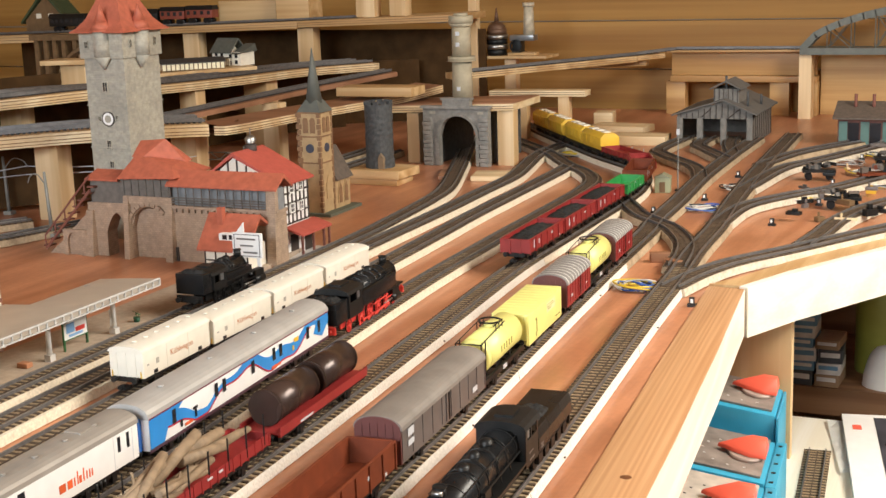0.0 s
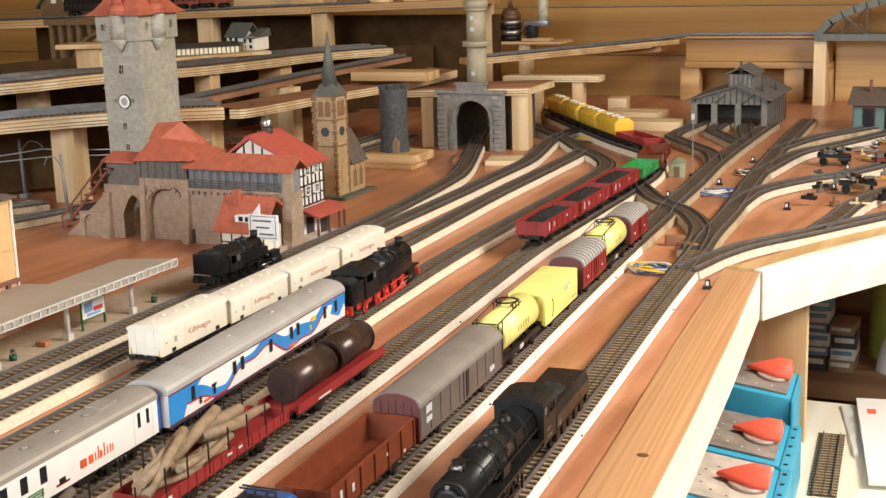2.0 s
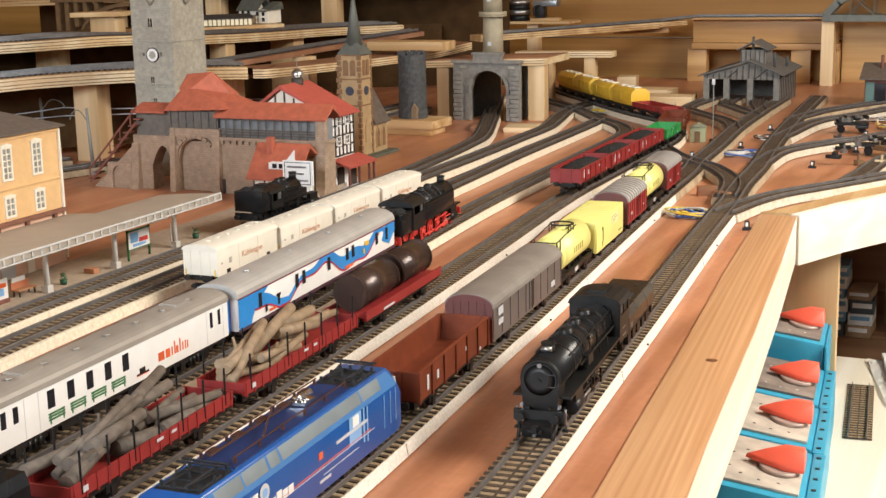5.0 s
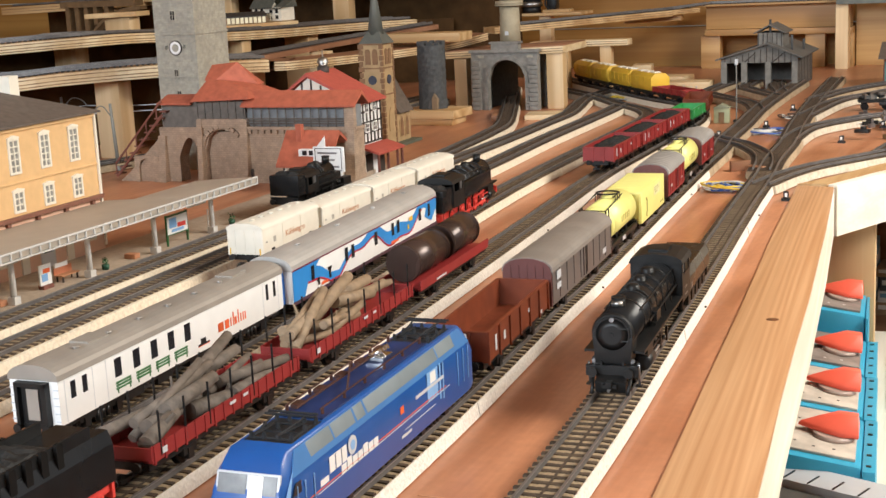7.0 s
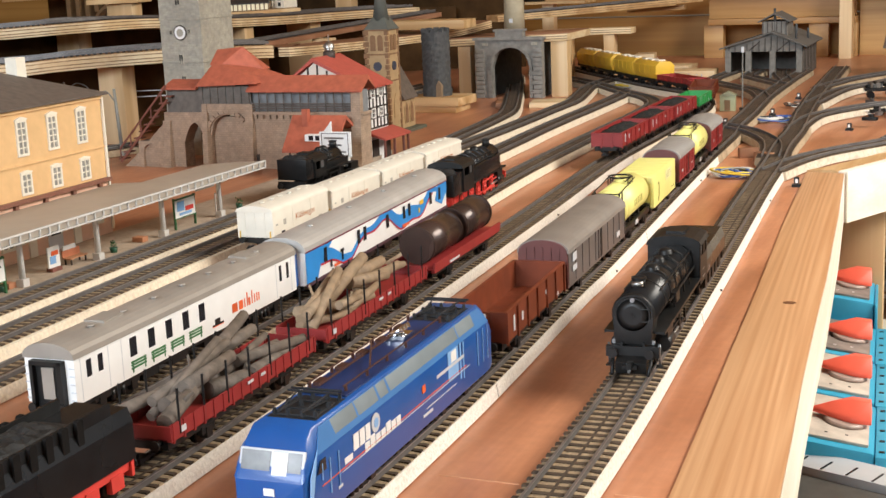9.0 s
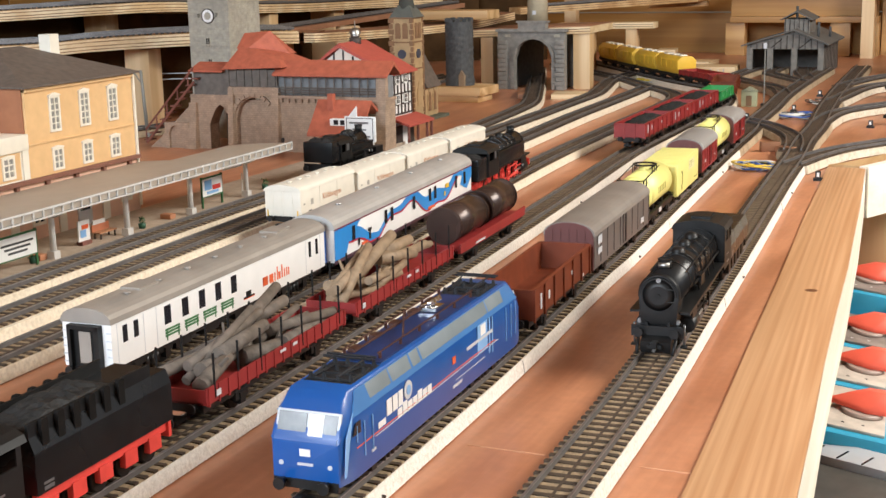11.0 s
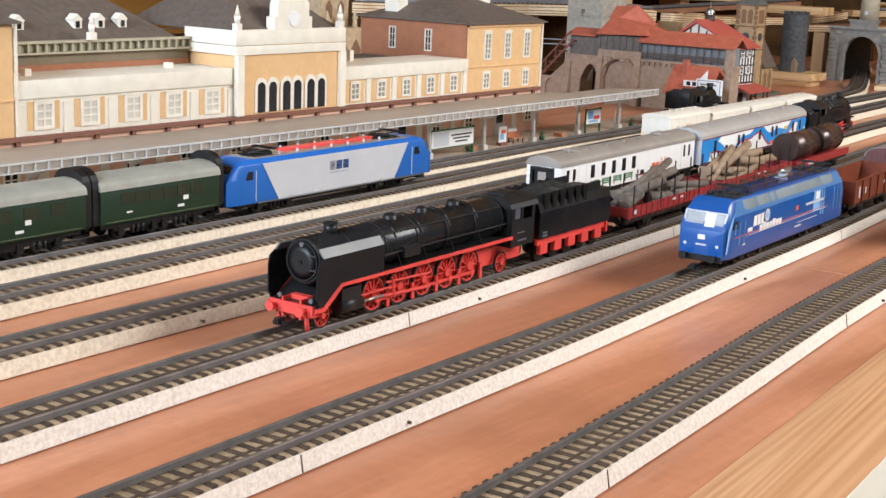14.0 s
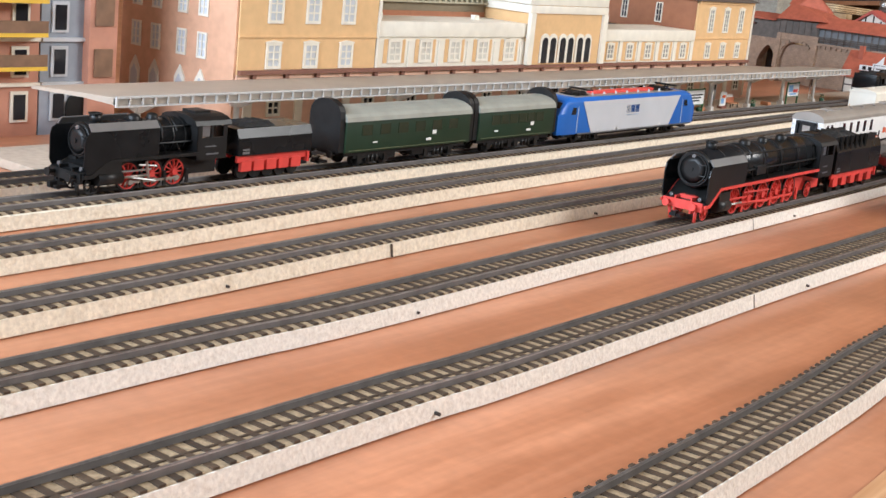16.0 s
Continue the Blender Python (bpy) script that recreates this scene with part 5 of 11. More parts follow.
cube("skirt_line", t, GREYSTEEL, 0.0174, 0.0177, -h + 0.03, h - 0.01, 0.0083, 0.0096)
bogie(t, -h + 0.052, wheelbase=0.016, key="bogie_e")
bogie(t, h - 0.052, wheelbase=0.016, key="bogie_e")
buffers(t, ((-h, 0), (h, 180)), z=0.0095)


# ---- coaches ----
def coach_shell(t, L, side_mat, roof_mat, z0=0.0115, eave=0.0355, top=0.0435, end_mat=None, w=0.0165):
    h = L / 2
    b = bmesh.new()
    box(b, -w, w, -h, h, z0, eave)
    body = part("body", b, side_mat, t, bevel=0.0006)
    b = bmesh.new()
    prism(b, arc_profile(w + 0.0007, eave - 0.0002, top, 13), "y", -h - 0.0006, h + 0.0006)
    roof = part("roof", b, roof_mat, t)
    b = bmesh.new()
    box(b, -0.0135, 0.0135, -h + 0.002, h - 0.002, 0.0085, z0)
    for y in (-0.05, -0.02, 0.015, 0.045):
        if abs(y) < h - 0.05:
            box(b, -0.0125, 0.0125, y - 0.008, y + 0.008, 0.0045, 0.0088)
    part("underframe", b, DULLBLACK, t)
    return body, roof


def pane_row(t, ys, w, z0, z1, x, material=WINDOW, name="window"):
    def make(b_):
        box(b_, 0.0, 0.0003, -w / 2, w / 2, z0, z1)
    me = shared("pane_%s_%.4f_%.4f_%.4f" % (material.name, w, z0, z1), make, material)
    for y in ys:
        put(name, me, t, x, y, 0)
        put(name, me, t, -x - 0.0003, y, 0)


def roof_vents(roof, ys, z, material, x=0.0045):
    def make(b_):
        tube(b_, (0, 0, -0.0006), (0, 0, 0.0016), 0.0014, n=10)
        tube(b_, (0, 0, 0.0016), (0, 0, 0.0024), 0.0024, 0.0018, n=10)
    me = shared("roof_vent" + material.name, make, material)
    for y in ys:
        put("roof_vent", me, roof, x, y, z)


def gangway(t, y, s, material=DULLBLACK):
    b = bmesh.new()
    for x in (-0.0105, 0.0085):
        box(b, x, x + 0.0022, *sorted((y, y + s * 0.004)), 0.012, 0.0345)
    box(b, -0.0105, 0.0107, *sorted((y, y + s * 0.004)), 0.0325, 0.0348)
    box(b, -0.0085, 0.0085, *sorted((y, y + s * 0.0015)), 0.010, 0.0125)
    g = part("gangway", b, material, t, "black gangway frame")
    b = bmesh.new()
    box(b, -0.0098, 0.0098, *sorted((y + s * 0.0003, y + s * 0.0012)), 0.0122, 0.0328)
    part("vestibule", b, DULLBLACK, g)
    b = bmesh.new()
    box(b, -0.0040, 0.0040, *sorted((y + s * 0.0012, y + s * 0.0020)), 0.0145, 0.0310)
    part("end_door", b, GREYROOF, g, "pale grey end door")


L = 0.244
t = thing("passenger_coach", "white coach with a grey-brown roof and green bench pictures", "coach", on("W", 0.4745 + L / 2, 0.003) @ Matrix.Diagonal((0.9, 1, 1, 1)), "coaches")
h = L / 2
body, roof = coach_shell(t, L, WHITE, GREYROOF)
roof_vents(roof, [-h + 0.032 + i * 0.030 for i in range(7)], 0.0423, GREYROOF)
b = bmesh.new()
for y in (-h + 0.05, h - 0.04):
    box(b, -0.0075, 0.0065, y - 0.009, y + 0.009, 0.0415, 0.0442)
islands("roof_hatch", b, GREYROOF, roof)
pane_row(t, [-h + 0.012, -h + 0.022], 0.0040, 0.0235, 0.0325, 0.0165)
pane_row(t, [-h + 0.052 + i * 0.0178 for i in range(5)], 0.0062, 0.0225, 0.0328, 0.0165)
pane_row(t, [h - 0.012, h - 0.022], 0.0030, 0.0225, 0.0328, 0.0165)
def bench(b_):
    for z in (0.0155, 0.0172, 0.0188):
        box(b_, 0, 0.0003, -0.0072, 0.0072, z, z + 0.0011)
    for y in (-0.006, 0.0055):
        box(b_, 0, 0.0003, y, y + 0.0009, 0.0135, 0.020)
for i in range(4):
    put("bench_picture", shared("bench_picture", bench, mat("picture_green", (0.04, 0.16, 0.05), 0.5)), t, 0.0165, -h + 0.056 + i * 0.0196, 0)
marks(t, DULLBLACK, [(h - 0.110, h - 0.097, 0.0155, 0.0165), (h - 0.107, h - 0.101, 0.0165, 0.0195)], 0.0165, "small_engine_picture")
marks(t, ORANGERED, [(h - 0.110, h - 0.097, 0.0150, 0.0155)], 0.0165, "small_engine_picture")
# brand word as plain shapes
marks(t, ORANGERED, [(h - 0.0860 + a, h - 0.0860 + c, 0.0178, z) for a, c, z in ((0, 0.0012, 0.0232), (0.0026, 0.0038, 0.0232), (0.0052, 0.0064, 0.0232), (0.0000, 0.0064, 0.0232), (0.0084, 0.0132, 0.0232), (0.0150, 0.0162, 0.0232), (0.0182, 0.0194, 0.0262), (0.0202, 0.0226, 0.0225), (0.0244, 0.0256, 0.0262), (0.0276, 0.0288, 0.0232), (0.0306, 0.0318, 0.0232), (0.0332, 0.0344, 0.0228))], 0.0165, "word_shapes", "orange-red word shown as plain shapes")
marks(t, LIGHTGREY, [(-h + y, -h + y + 0.0004, 0.0125, 0.0345) for y in (0.005, 0.029, 0.041)] + [(h - y, h - y + 0.0004, 0.0125, 0.0345) for y in (0.007, 0.028)], 0.0164, "door_seams")
gangway(t, -h, -1)
gangway(t, h, 1)
b = bmesh.new()
for s in (-1, 1):
    for i in range(5):
        tube(b, (s * 0.0135, -h - 0.0002, 0.014 + i * 0.0042), (s * 0.0165, -h - 0.0002, 0.014 + i * 0.0042), 0.0004, n=5)
islands("end_step", b, LIGHTGREY, t)
bogie(t, -h + 0.040)
bogie(t, h - 0.040)
buffers(t, ((-h, 0), (h, 180)), z=0.0105)

L = 0.291
t = thing("passenger_coach", "silver-roofed coach painted with blue and white waves and a red line", "coach", on("W", 0.726 + L / 2, 0.004), "coaches")
h = L / 2
body, roof = coach_shell(t, L, WHITE, SILVER, eave=0.0345, top=0.0445)
roof_vents(roof, [-h + 0.04 + i * 0.07 for i in range(4)], 0.0432, SILVER, 0.003)
def wave(y):
    return 0.0205 + 0.0068 * math.sin(y * 47 + 2.2) + 0.0026 * math.sin(y * 121 + 1.0)
ys = [-h + 0.001 + (L - 0.002) * i / 90 for i in range(91)]
PAINTRED = mat("deep_red_line", (0.42, 0.02, 0.04), 0.5)
SEABLUE = mat("clear_sky_blue_paint", (0.03, 0.24, 0.62), 0.35, 0, 0.08, 40)
hill = [(y, max(0.0130, min(0.0310, wave(y)))) for y in ys]
flank(t, "blue_wave", [(y, z + 0.0012) for y, z in hill] + [(y, min(0.0338, z + 0.0085 + 0.004 * math.sin(y * 33))) for y, z in hill[::-1]], SEABLUE, 0.0165, "bright blue wave over white")
flank(t, "blue_end_panel", [(-h + 0.0005, 0.0130), (-h + 0.018, 0.0130), (-h + 0.024, 0.022), (-h + 0.045, 0.0335), (-h + 0.0005, 0.0335)], SEABLUE, 0.0167)
flank(t, "blue_tail_panel", [(h - 0.022, 0.0335), (h - 0.030, 0.022), (h - 0.014, 0.0165), (h - 0.0005, 0.026), (h - 0.0005, 0.0335)], SEABLUE, 0.0167)
lower = hill[7:80]
flank(t, "red_line", lower + [(y, z + 0.0013) for y, z in lower[::-1]], PAINTRED, 0.0168, "red wavy line")
cube("eave_line", t, mat("maroon_line", (0.16, 0.02, 0.04), 0.4), 0.0165, 0.0172, -h, h, 0.0338, 0.0348)
cube("sill_line", t, mat("purple_sill", (0.07, 0.03, 0.045), 0.5), 0.0165, 0.0169, -h, h, 0.0105, 0.0128)
pane_row(t, [-h + 0.032, -h + 0.092, -h + 0.104, -h + 0.150, -h + 0.186, -h + 0.198, h - 0.042, h - 0.020], 0.0045, 0.0215, 0.0315, 0.0171)
# painted figures become plain dabs of colour
marks(t, DULLBLACK, [(-h + 0.060, -h + 0.0625, 0.0165, 0.0235), (-h + 0.058, -h + 0.064, 0.0225, 0.0245), (-h + 0.040, -h + 0.0425, 0.0158, 0.021)], 0.0171, "painted_dab")
marks(t, OCHREYELLOW, [(h - 0.068, h - 0.060, 0.0255, 0.0290), (h - 0.072, h - 0.069, 0.0195, 0.0235)], 0.0171, "painted_dab")
marks(t, ORANGERED, [(h - 0.110, h - 0.094, 0.0150, 0.0172), (-h + 0.046, -h + 0.056, 0.0145, 0.0165)], 0.0171, "painted_dab")
gangway(t, -h, -1, SKYBLUE)
gangway(t, h, 1)
bogie(t, -h + 0.046)
bogie(t, h - 0.046)
buffers(t, ((-h, 0), (h, 180)), z=0.0105)


ROOFGREEN = mat("olive_grey_roof", (0.31, 0.315, 0.27), 0.5, 0.1)
DIMPANE = mat("dim_window", (0.035, 0.042, 0.025), 0.2, spec=0.3)
DIMLINE = mat("dull_olive_line", (0.12, 0.14, 0.07), 0.5)


def green_coach(y0, L, at_end):
    t = thing("passenger_coach", "dark green coach with a pale grey roof and black end gangways", "coach", on("P", y0 + L / 2), "coaches")
    h = L / 2
    body, roof = coach_shell(t, L, GREEN, ROOFGREEN, eave=0.034, top=0.043)
    n = 6
    pane_row(t, [-h + 0.022 + i * (L - 0.044) / (n - 1) for i in range(n)], 0.011, 0.0235, 0.0310, 0.0165, DIMPANE)
    marks(t, DIMLINE, [(-h + 0.004, h - 0.004, 0.0128, 0.0132)], 0.0165, "thin_line")
    marks(t, WHITE, [(h * 0.35, h * 0.35 + 0.0045, 0.0205, 0.0245), (h * 0.35, h * 0.35 + 0.0045, 0.0255, 0.0295), (h * 0.25, h * 0.25 + 0.006, 0.016, 0.0178), (-h * 0.6, -h * 0.6 + 0.005, 0.0175, 0.0186)], 0.0165, "label_plate", "white label plates")
    for s in (-1, 1):
        b = bmesh.new()
        arc = [(x, z) for x, z in arc_profile(0.0150, 0.036, 0.0490, 11)]
        prism(b, [(-0.0150, 0.012)] + [(-x, z) for x, z in arc] + [(0.0150, 0.012)], "y", *sorted((s * h, s * (h + 0.0055))))
        part("gangway_bellows", b, DULLBLACK, t, "black gangway bellows")
    two = bogie(t, -h + 0.034)
    bogie(t, h - 0.034)
    buffers(t, ((-h - 0.004, 0), (h + 0.004, 180)), z=0.0105)
    return t


green_coach(0.002, 0.144, True)
green_coach(0.158, 0.106, False)

# ---- cream refrigerator vans ----
def cold_van():
    L = 0.100
    t = thing("refrigerator_van", "cream-white refrigerator van with small roof vents and faded red lettering", "wagon", None, "refrigerator vans")
    h = L / 2
    body, roof = coach_shell(t, L, CREAM, CREAM, z0=0.0125, eave=0.0360, top=0.0415, w=0.0160)
    roof_vents(roof, [-h + 0.012 + i * 0.0158 for i in range(6)], 0.0405, CREAM, 0.001)
    words(t, "Kühlwagen", 0.0078, mat("faded_rust_lettering", (0.45, 0.19, 0.08), 0.6), 0.0161, 0.006, 0.0245)
    marks(t, mat("faded_grey_mark", (0.4, 0.38, 0.33), 0.6), [(-h + 0.018, -h + 0.022, 0.0215, 0.0265), (-h + 0.005, -h + 0.008, 0.023, 0.0245)], 0.0160, "number_bar")
    marks(t, DULLBLACK, [(-h + 0.014, -h + 0.0195, 0.0132, 0.0168), (h - 0.0195, h - 0.014, 0.0132, 0.0168)], 0.0160, "vent_flap")
    b = bmesh.new()
    for y in (-h - 0.0004, h - 0.0002):
        for x in (-0.009, -0.0003, 0.0085):
            box(b, x, x + 0.0006, y, y + 0.0006, 0.0130, 0.0360)
    for y in (-h + 0.0015, -h + 0.034, h - 0.034, h - 0.0015):
        for s in (-1, 1):
            box(b, s * 0.0160 - 0.0003, s * 0.0160 + 0.0003, y - 0.0003, y + 0.0003, 0.0128, 0.0358)
    islands("body_rib", b, CREAM, t)
    b = bmesh.new()
    for s in (-1, 1):
        tube(b, (s * 0.0135, -h - 0.0006, 0.013), (s * 0.0135, -h - 0.0006, 0.019), 0.0005, n=5)
    part("lamp_irons", b, OCHREYELLOW, t)
    two_axle_frame(t, L)
    return t


van0 = cold_van()
for i in range(4):
    y = 0.863 + 0.0500 + i * 0.1062
    if i == 0:
        van0.matrix_basis = on("K", y, 0.005) @ Matrix.Diagonal((1, 1, 0.9, 1))
    else:
        copy_thing(van0, on("K", y, 0.005) @ Matrix.Diagonal((1, 1, 0.9, 1)))


# ---- goods wagons on the inner track ----
def open_wagon(name, label, y0, L, material, k="B", load=None, group="open wagons", top=0.0285, frame=None):
    t = thing(name, label, "wagon", on(k, y0 + L / 2), group)
    h = L / 2
    b = bmesh.new()
    w, z0 = 0.0165, 0.0128
    box(b, -w, w, -h, h, z0, z0 + 0.0012)
    part("floor", b, material, t)
    for s in (-1, 1):
        cube("side_wall", t, material, *((w - 0.0011, w) if s > 0 else (-w, -w + 0.0011)), -h, h, z0 + 0.0012, top)
        cube("end_wall", t, material, -w + 0.0011, w - 0.0011, *((h - 0.0011, h) if s > 0 else (-h, -h + 0.0011)), z0 + 0.0012, top)
    b = bmesh.new()
    n = 6
    for s in (-1, 1):
        for i in range(n + 1):
            y = -h + 0.0008 + (L - 0.0016) * i / n
            box(b, s * w - (0 if s > 0 else 0.0011), s * w + (0.0011 if s > 0 else 0), y - 0.0008, y + 0.0008, z0 - 0.001, top + 0.0004)
        box(b, s * w - (0.0012 if s > 0 else 0.0009), s * w + (0.0009 if s > 0 else 0.0012), -h, h, top, top + 0.0009)
        box(b, -w, w, s * h - 0.0009, s * h + 0.0009, top, top + 0.0009)
        for x in (-0.006, 0.006):
            box(b, x - 0.0008, x + 0.0008, s * h - 0.001, s * h + 0.001, z0 - 0.001, top)
    part("ribs", b, material, t)
    marks(t, LIGHTGREY, [(-h + 0.0135, -h + 0.0165, 0.0165, 0.0255), (-h + 0.030, -h + 0.033, 0.0185, 0.0235), (h - 0.045, h - 0.041, 0.021, 0.0235), (h - 0.018, h - 0.015, 0.0135, 0.0155)], w + 0.0001, "number_bar")
    two_axle_frame(t, L)
    if load == "coal":
        coal_heap(t, w - 0.0012, -h + 0.0015, h - 0.0015, top - 0.0035, 0.006)
    return t


open_wagon("open_wagon", "empty oxide-red high-sided open wagon behind the blue engine", 0.641, 0.126, OXIDE, top=0.0300)


def barrel_van(name, label, y0, L, side, roof_mat, end_mat, eave, top, ribs=0, doors=2):
    t = thing(name, label, "wagon", on("B", y0 + L / 2), "covered vans")
    h = L / 2
    w = 0.0165
    b = bmesh.new()
    box(b, -w, w, -h + 0.0008, h - 0.0008, 0.0105, eave)
    part("body", b, side, t)
    for s in (-1, 1):
        b = bmesh.new()
        arc = arc_profile(w, eave - 0.001, top - 0.0004, 13)
        prism(b, [(-w, 0.0105), *[(-x, z) for x, z in arc], (w, 0.0105)], "y", *sorted((s * (h - 0.0009), s * (h + 0.0012))))
        end = part("end_wall", b, end_mat, t)
        b = bmesh.new()
        for x in (-0.011, -0.0055, 0.0, 0.0055, 0.011):
            box(b, x - 0.0004, x + 0.0004, *sorted((s * (h + 0.0013), s * (h + 0.0018))), 0.0115, eave + 0.004)
        islands("end_rib", b, end_mat, end)
    b = bmesh.new()
    prism(b, arc_profile(w + 0.0009, eave - 0.0003, top, 17), "y", -h - 0.0004, h + 0.0004)
    roof = part("roof", b, roof_mat, t)
    if ribs:
        for i in range(ribs):
            y = -h + 0.003 + (L - 0.006) * i / (ribs - 1)
            b = bmesh.new()
            arc = arc_profile(w + 0.0012, eave, top + 0.0005, 15)
            inner = arc_profile(w + 0.0005, eave - 0.0003, top - 0.0003, 15)
            for (x0, z0), (x1, z1), (x2, z2), (x3, z3) in zip(arc, arc[1:], inner[1:], inner):
                vs = [b.verts.new(c) for c in ((x0, y - 0.0013, z0), (x1, y - 0.0013, z1), (x1, y + 0.0013, z1), (x0, y + 0.0013, z0))]
                b.faces.new(vs)
            part("roof_rib", b, RIBPALE, roof)
    b = bmesh.new()
    n = 9
    for s in (-1, 1):
        for i in range(n + 1):
            y = -h + 0.001 + (L - 0.002) * i / n
            x0, x1 = (w, w + 0.0005) if s > 0 else (-w - 0.0005, -w)
            box(b, x0, x1, y - 0.0004, y + 0.0004, 0.0128, eave - 0.0005)
        x0, x1 = (w, w + 0.0008) if s > 0 else (-w - 0.0008, -w)
        box(b, x0, x1, -0.0014, 0.0014, 0.0125, eave)
    islands("side_rib", b, side, t)
    cube("door_gap", t, DULLBLACK, w + 0.0006, w + 0.001, 0.003, 0.0048, 0.0125, eave - 0.001)
    marks(t, LIGHTGREY, [(-h + 0.010, -h + 0.020, 0.0195, 0.0235), (-h + 0.010, -h + 0.020, 0.0260, 0.0315), (h - 0.030, h - 0.020, 0.0155, 0.0195)] if L > 0.15 else [(-h + 0.012, -h + 0.018, 0.018, 0.0205), (h - 0.02, h - 0.014, 0.018, 0.0195)], w + 0.0005, "label_plate")
    two_axle_frame(t, L)
    return t


VANROOF = mat("worn_silver_grey_roof", (0.30, 0.275, 0.25), 0.4, 0.35, 0.18, 60, stain=(0.2, 0.17, 0.15), stain_scale=30)
barrel_van("covered_van", "long grey van with a silvery barrel roof and maroon ends", 0.778, 0.166, GREYVAN, VANROOF, MAROON, 0.0335, 0.0425)
# silver roof in two tones: groove shade in the base, light on the ribs
RIBROOF = mat("corrugated_silver_roof", (0.30, 0.29, 0.28), 0.45, 0.3)
RIBPALE = mat("pale_silver_roof_rib", (0.70, 0.69, 0.67), 0.4, 0.2)
barrel_van("covered_van", "crimson van with a ribbed pale silver barrel roof", 1.186, 0.086, CRIMSON, RIBROOF, MAROON, 0.0318, 0.0412, ribs=10)
barrel_van("covered_van", "crimson end van with a ribbed pale silver roof", 1.381, 0.078, CRIMSON, RIBROOF, MAROON, 0.0318, 0.0412, ribs=10)


TANKPRINT = mat("olive_brown_print", (0.30, 0.25, 0.06), 0.5)


def tank_wagon(y0, L):
    t = thing("tank_wagon", "lemon-yellow tank wagon with a black platform railing", "wagon", on("B", y0 + L / 2), "tank wagons")
    h = L / 2
    b = bmesh.new()
    tube(b, (0, -h + 0.016, 0.0270), (0, h - 0.008, 0.0270), 0.0148, n=32)
    for s, y in ((-1, -h + 0.016), (1, h - 0.008)):
        tube(b, (0, y, 0.0270), (0, y + s * 0.0022, 0.0270), 0.0148, 0.0112, n=32)
    tank = part("tank", b, YELLOW, t)
    b = bmesh.new()
    tube(b, (0, 0.004, 0.040), (0, 0.004, 0.0435), 0.0045, n=16)
    dome(b, (0, 0.004, 0.0435), 0.0045, 0.001)
    part("filler_dome", b, YELLOW, tank)
    b = bmesh.new()
    for s in (-1, 1):
        tube(b, (s * 0.0105, -h + 0.004, 0.0135), (s * 0.0105, -h + 0.004, 0.0405), 0.0006, n=6)
        tube(b, (s * 0.0105, -h + 0.014, 0.0135), (s * 0.0105, -h + 0.014, 0.0405), 0.0006, n=6)
        tube(b, (s * 0.0105, -h + 0.004, 0.0405), (s * 0.0105, 0.010, 0.0440), 0.0005, n=6)
        tube(b, (s * 0.006, -0.004, 0.043), (s * 0.006, 0.012, 0.043), 0.0005, n=6)
        for y in (-0.004, 0.004, 0.012):
            tube(b, (s * 0.008, y, 0.039), (s * 0.008, y, 0.0455), 0.0005, n=6)
    for z in (0.024, 0.033, 0.0405):
        tube(b, (-0.0105, -h + 0.004, z), (0.0105, -h + 0.004, z), 0.0005, n=6)
    ring(b, (0, 0.004, 0.0456), (0, 0, 1), 0.009, 0.0006, 18)
    box(b, -0.013, 0.013, -h + 0.002, -h + 0.015, 0.0128, 0.0138)
    part("platform_railing", b, DULLBLACK, t, "black brakeman's railing and catwalk")
    b = bmesh.new()
    for y in (-0.014, 0.022):
        box(b, -0.011, 0.011, y - 0.002, y + 0.002, 0.0125, 0.0175)
    part("saddle", b, DULLBLACK, t)
    # brand word as plain dark bars
    marks(t, TANKPRINT, [(-0.012 + i * 0.0066, -0.0102 + i * 0.0066, 0.0250, 0.0300) for i in range(5)], 0.01475, "word_bar", "olive word shown as plain bars")
    marks(t, LIGHTGREY, [(-0.006, 0.004, 0.0085, 0.0120)], 0.0139, "number_plate")
    two_axle_frame(t, L)
    return t


tank_wagon(0.950, 0.106)
tank_wagon(1.278, 0.098)

L = 0.104
t = thing("box_van", "lemon-yellow ribbed box van with a pale advertisement", "wagon", on("B", 1.062 + L / 2), "covered vans")
h = L / 2
b = bmesh.new()
box(b, -0.0165, 0.0165, -h, h, 0.0090, 0.0362)
part("body", b, YELLOW, t, bevel=0.0008)
b = bmesh.new()
for i in range(9):
    x = -0.0145 + i * 0.0036
    box(b, x - 0.0007, x + 0.0007, -h - 0.0006, -h + 0.0004, 0.0105, 0.0350)
for i in range(11):
    y = -h + 0.007 + i * 0.009
    box(b, -0.0155, 0.0155, y - 0.0004, y + 0.0004, 0.0360, 0.0364)
islands("body_rib", b, YELLOW, t)
marks(t, mat("pale_yellow_panel", (0.78, 0.76, 0.42), 0.5), [(h - 0.050, h - 0.022, 0.0240, 0.0325)], 0.0165, "advert_panel", "pale advertisement panel")
marks(t, mat("olive_print", (0.28, 0.25, 0.06), 0.6), [(h - 0.048, h - 0.030, 0.0305, 0.0311), (h - 0.048, h - 0.026, 0.0283, 0.0289), (h - 0.045, h - 0.034, 0.0262, 0.0268), (-h + 0.022, -h + 0.0235, 0.0165, 0.0265), (-h + 0.019, -h + 0.0225, 0.0265, 0.0285), (-h + 0.020, -h + 0.0215, 0.0125, 0.0165), (h - 0.022, h - 0.008, 0.0135, 0.0143)], 0.01675, "print_bar", "unreadable print as plain bars")
two_axle_frame(t, L)


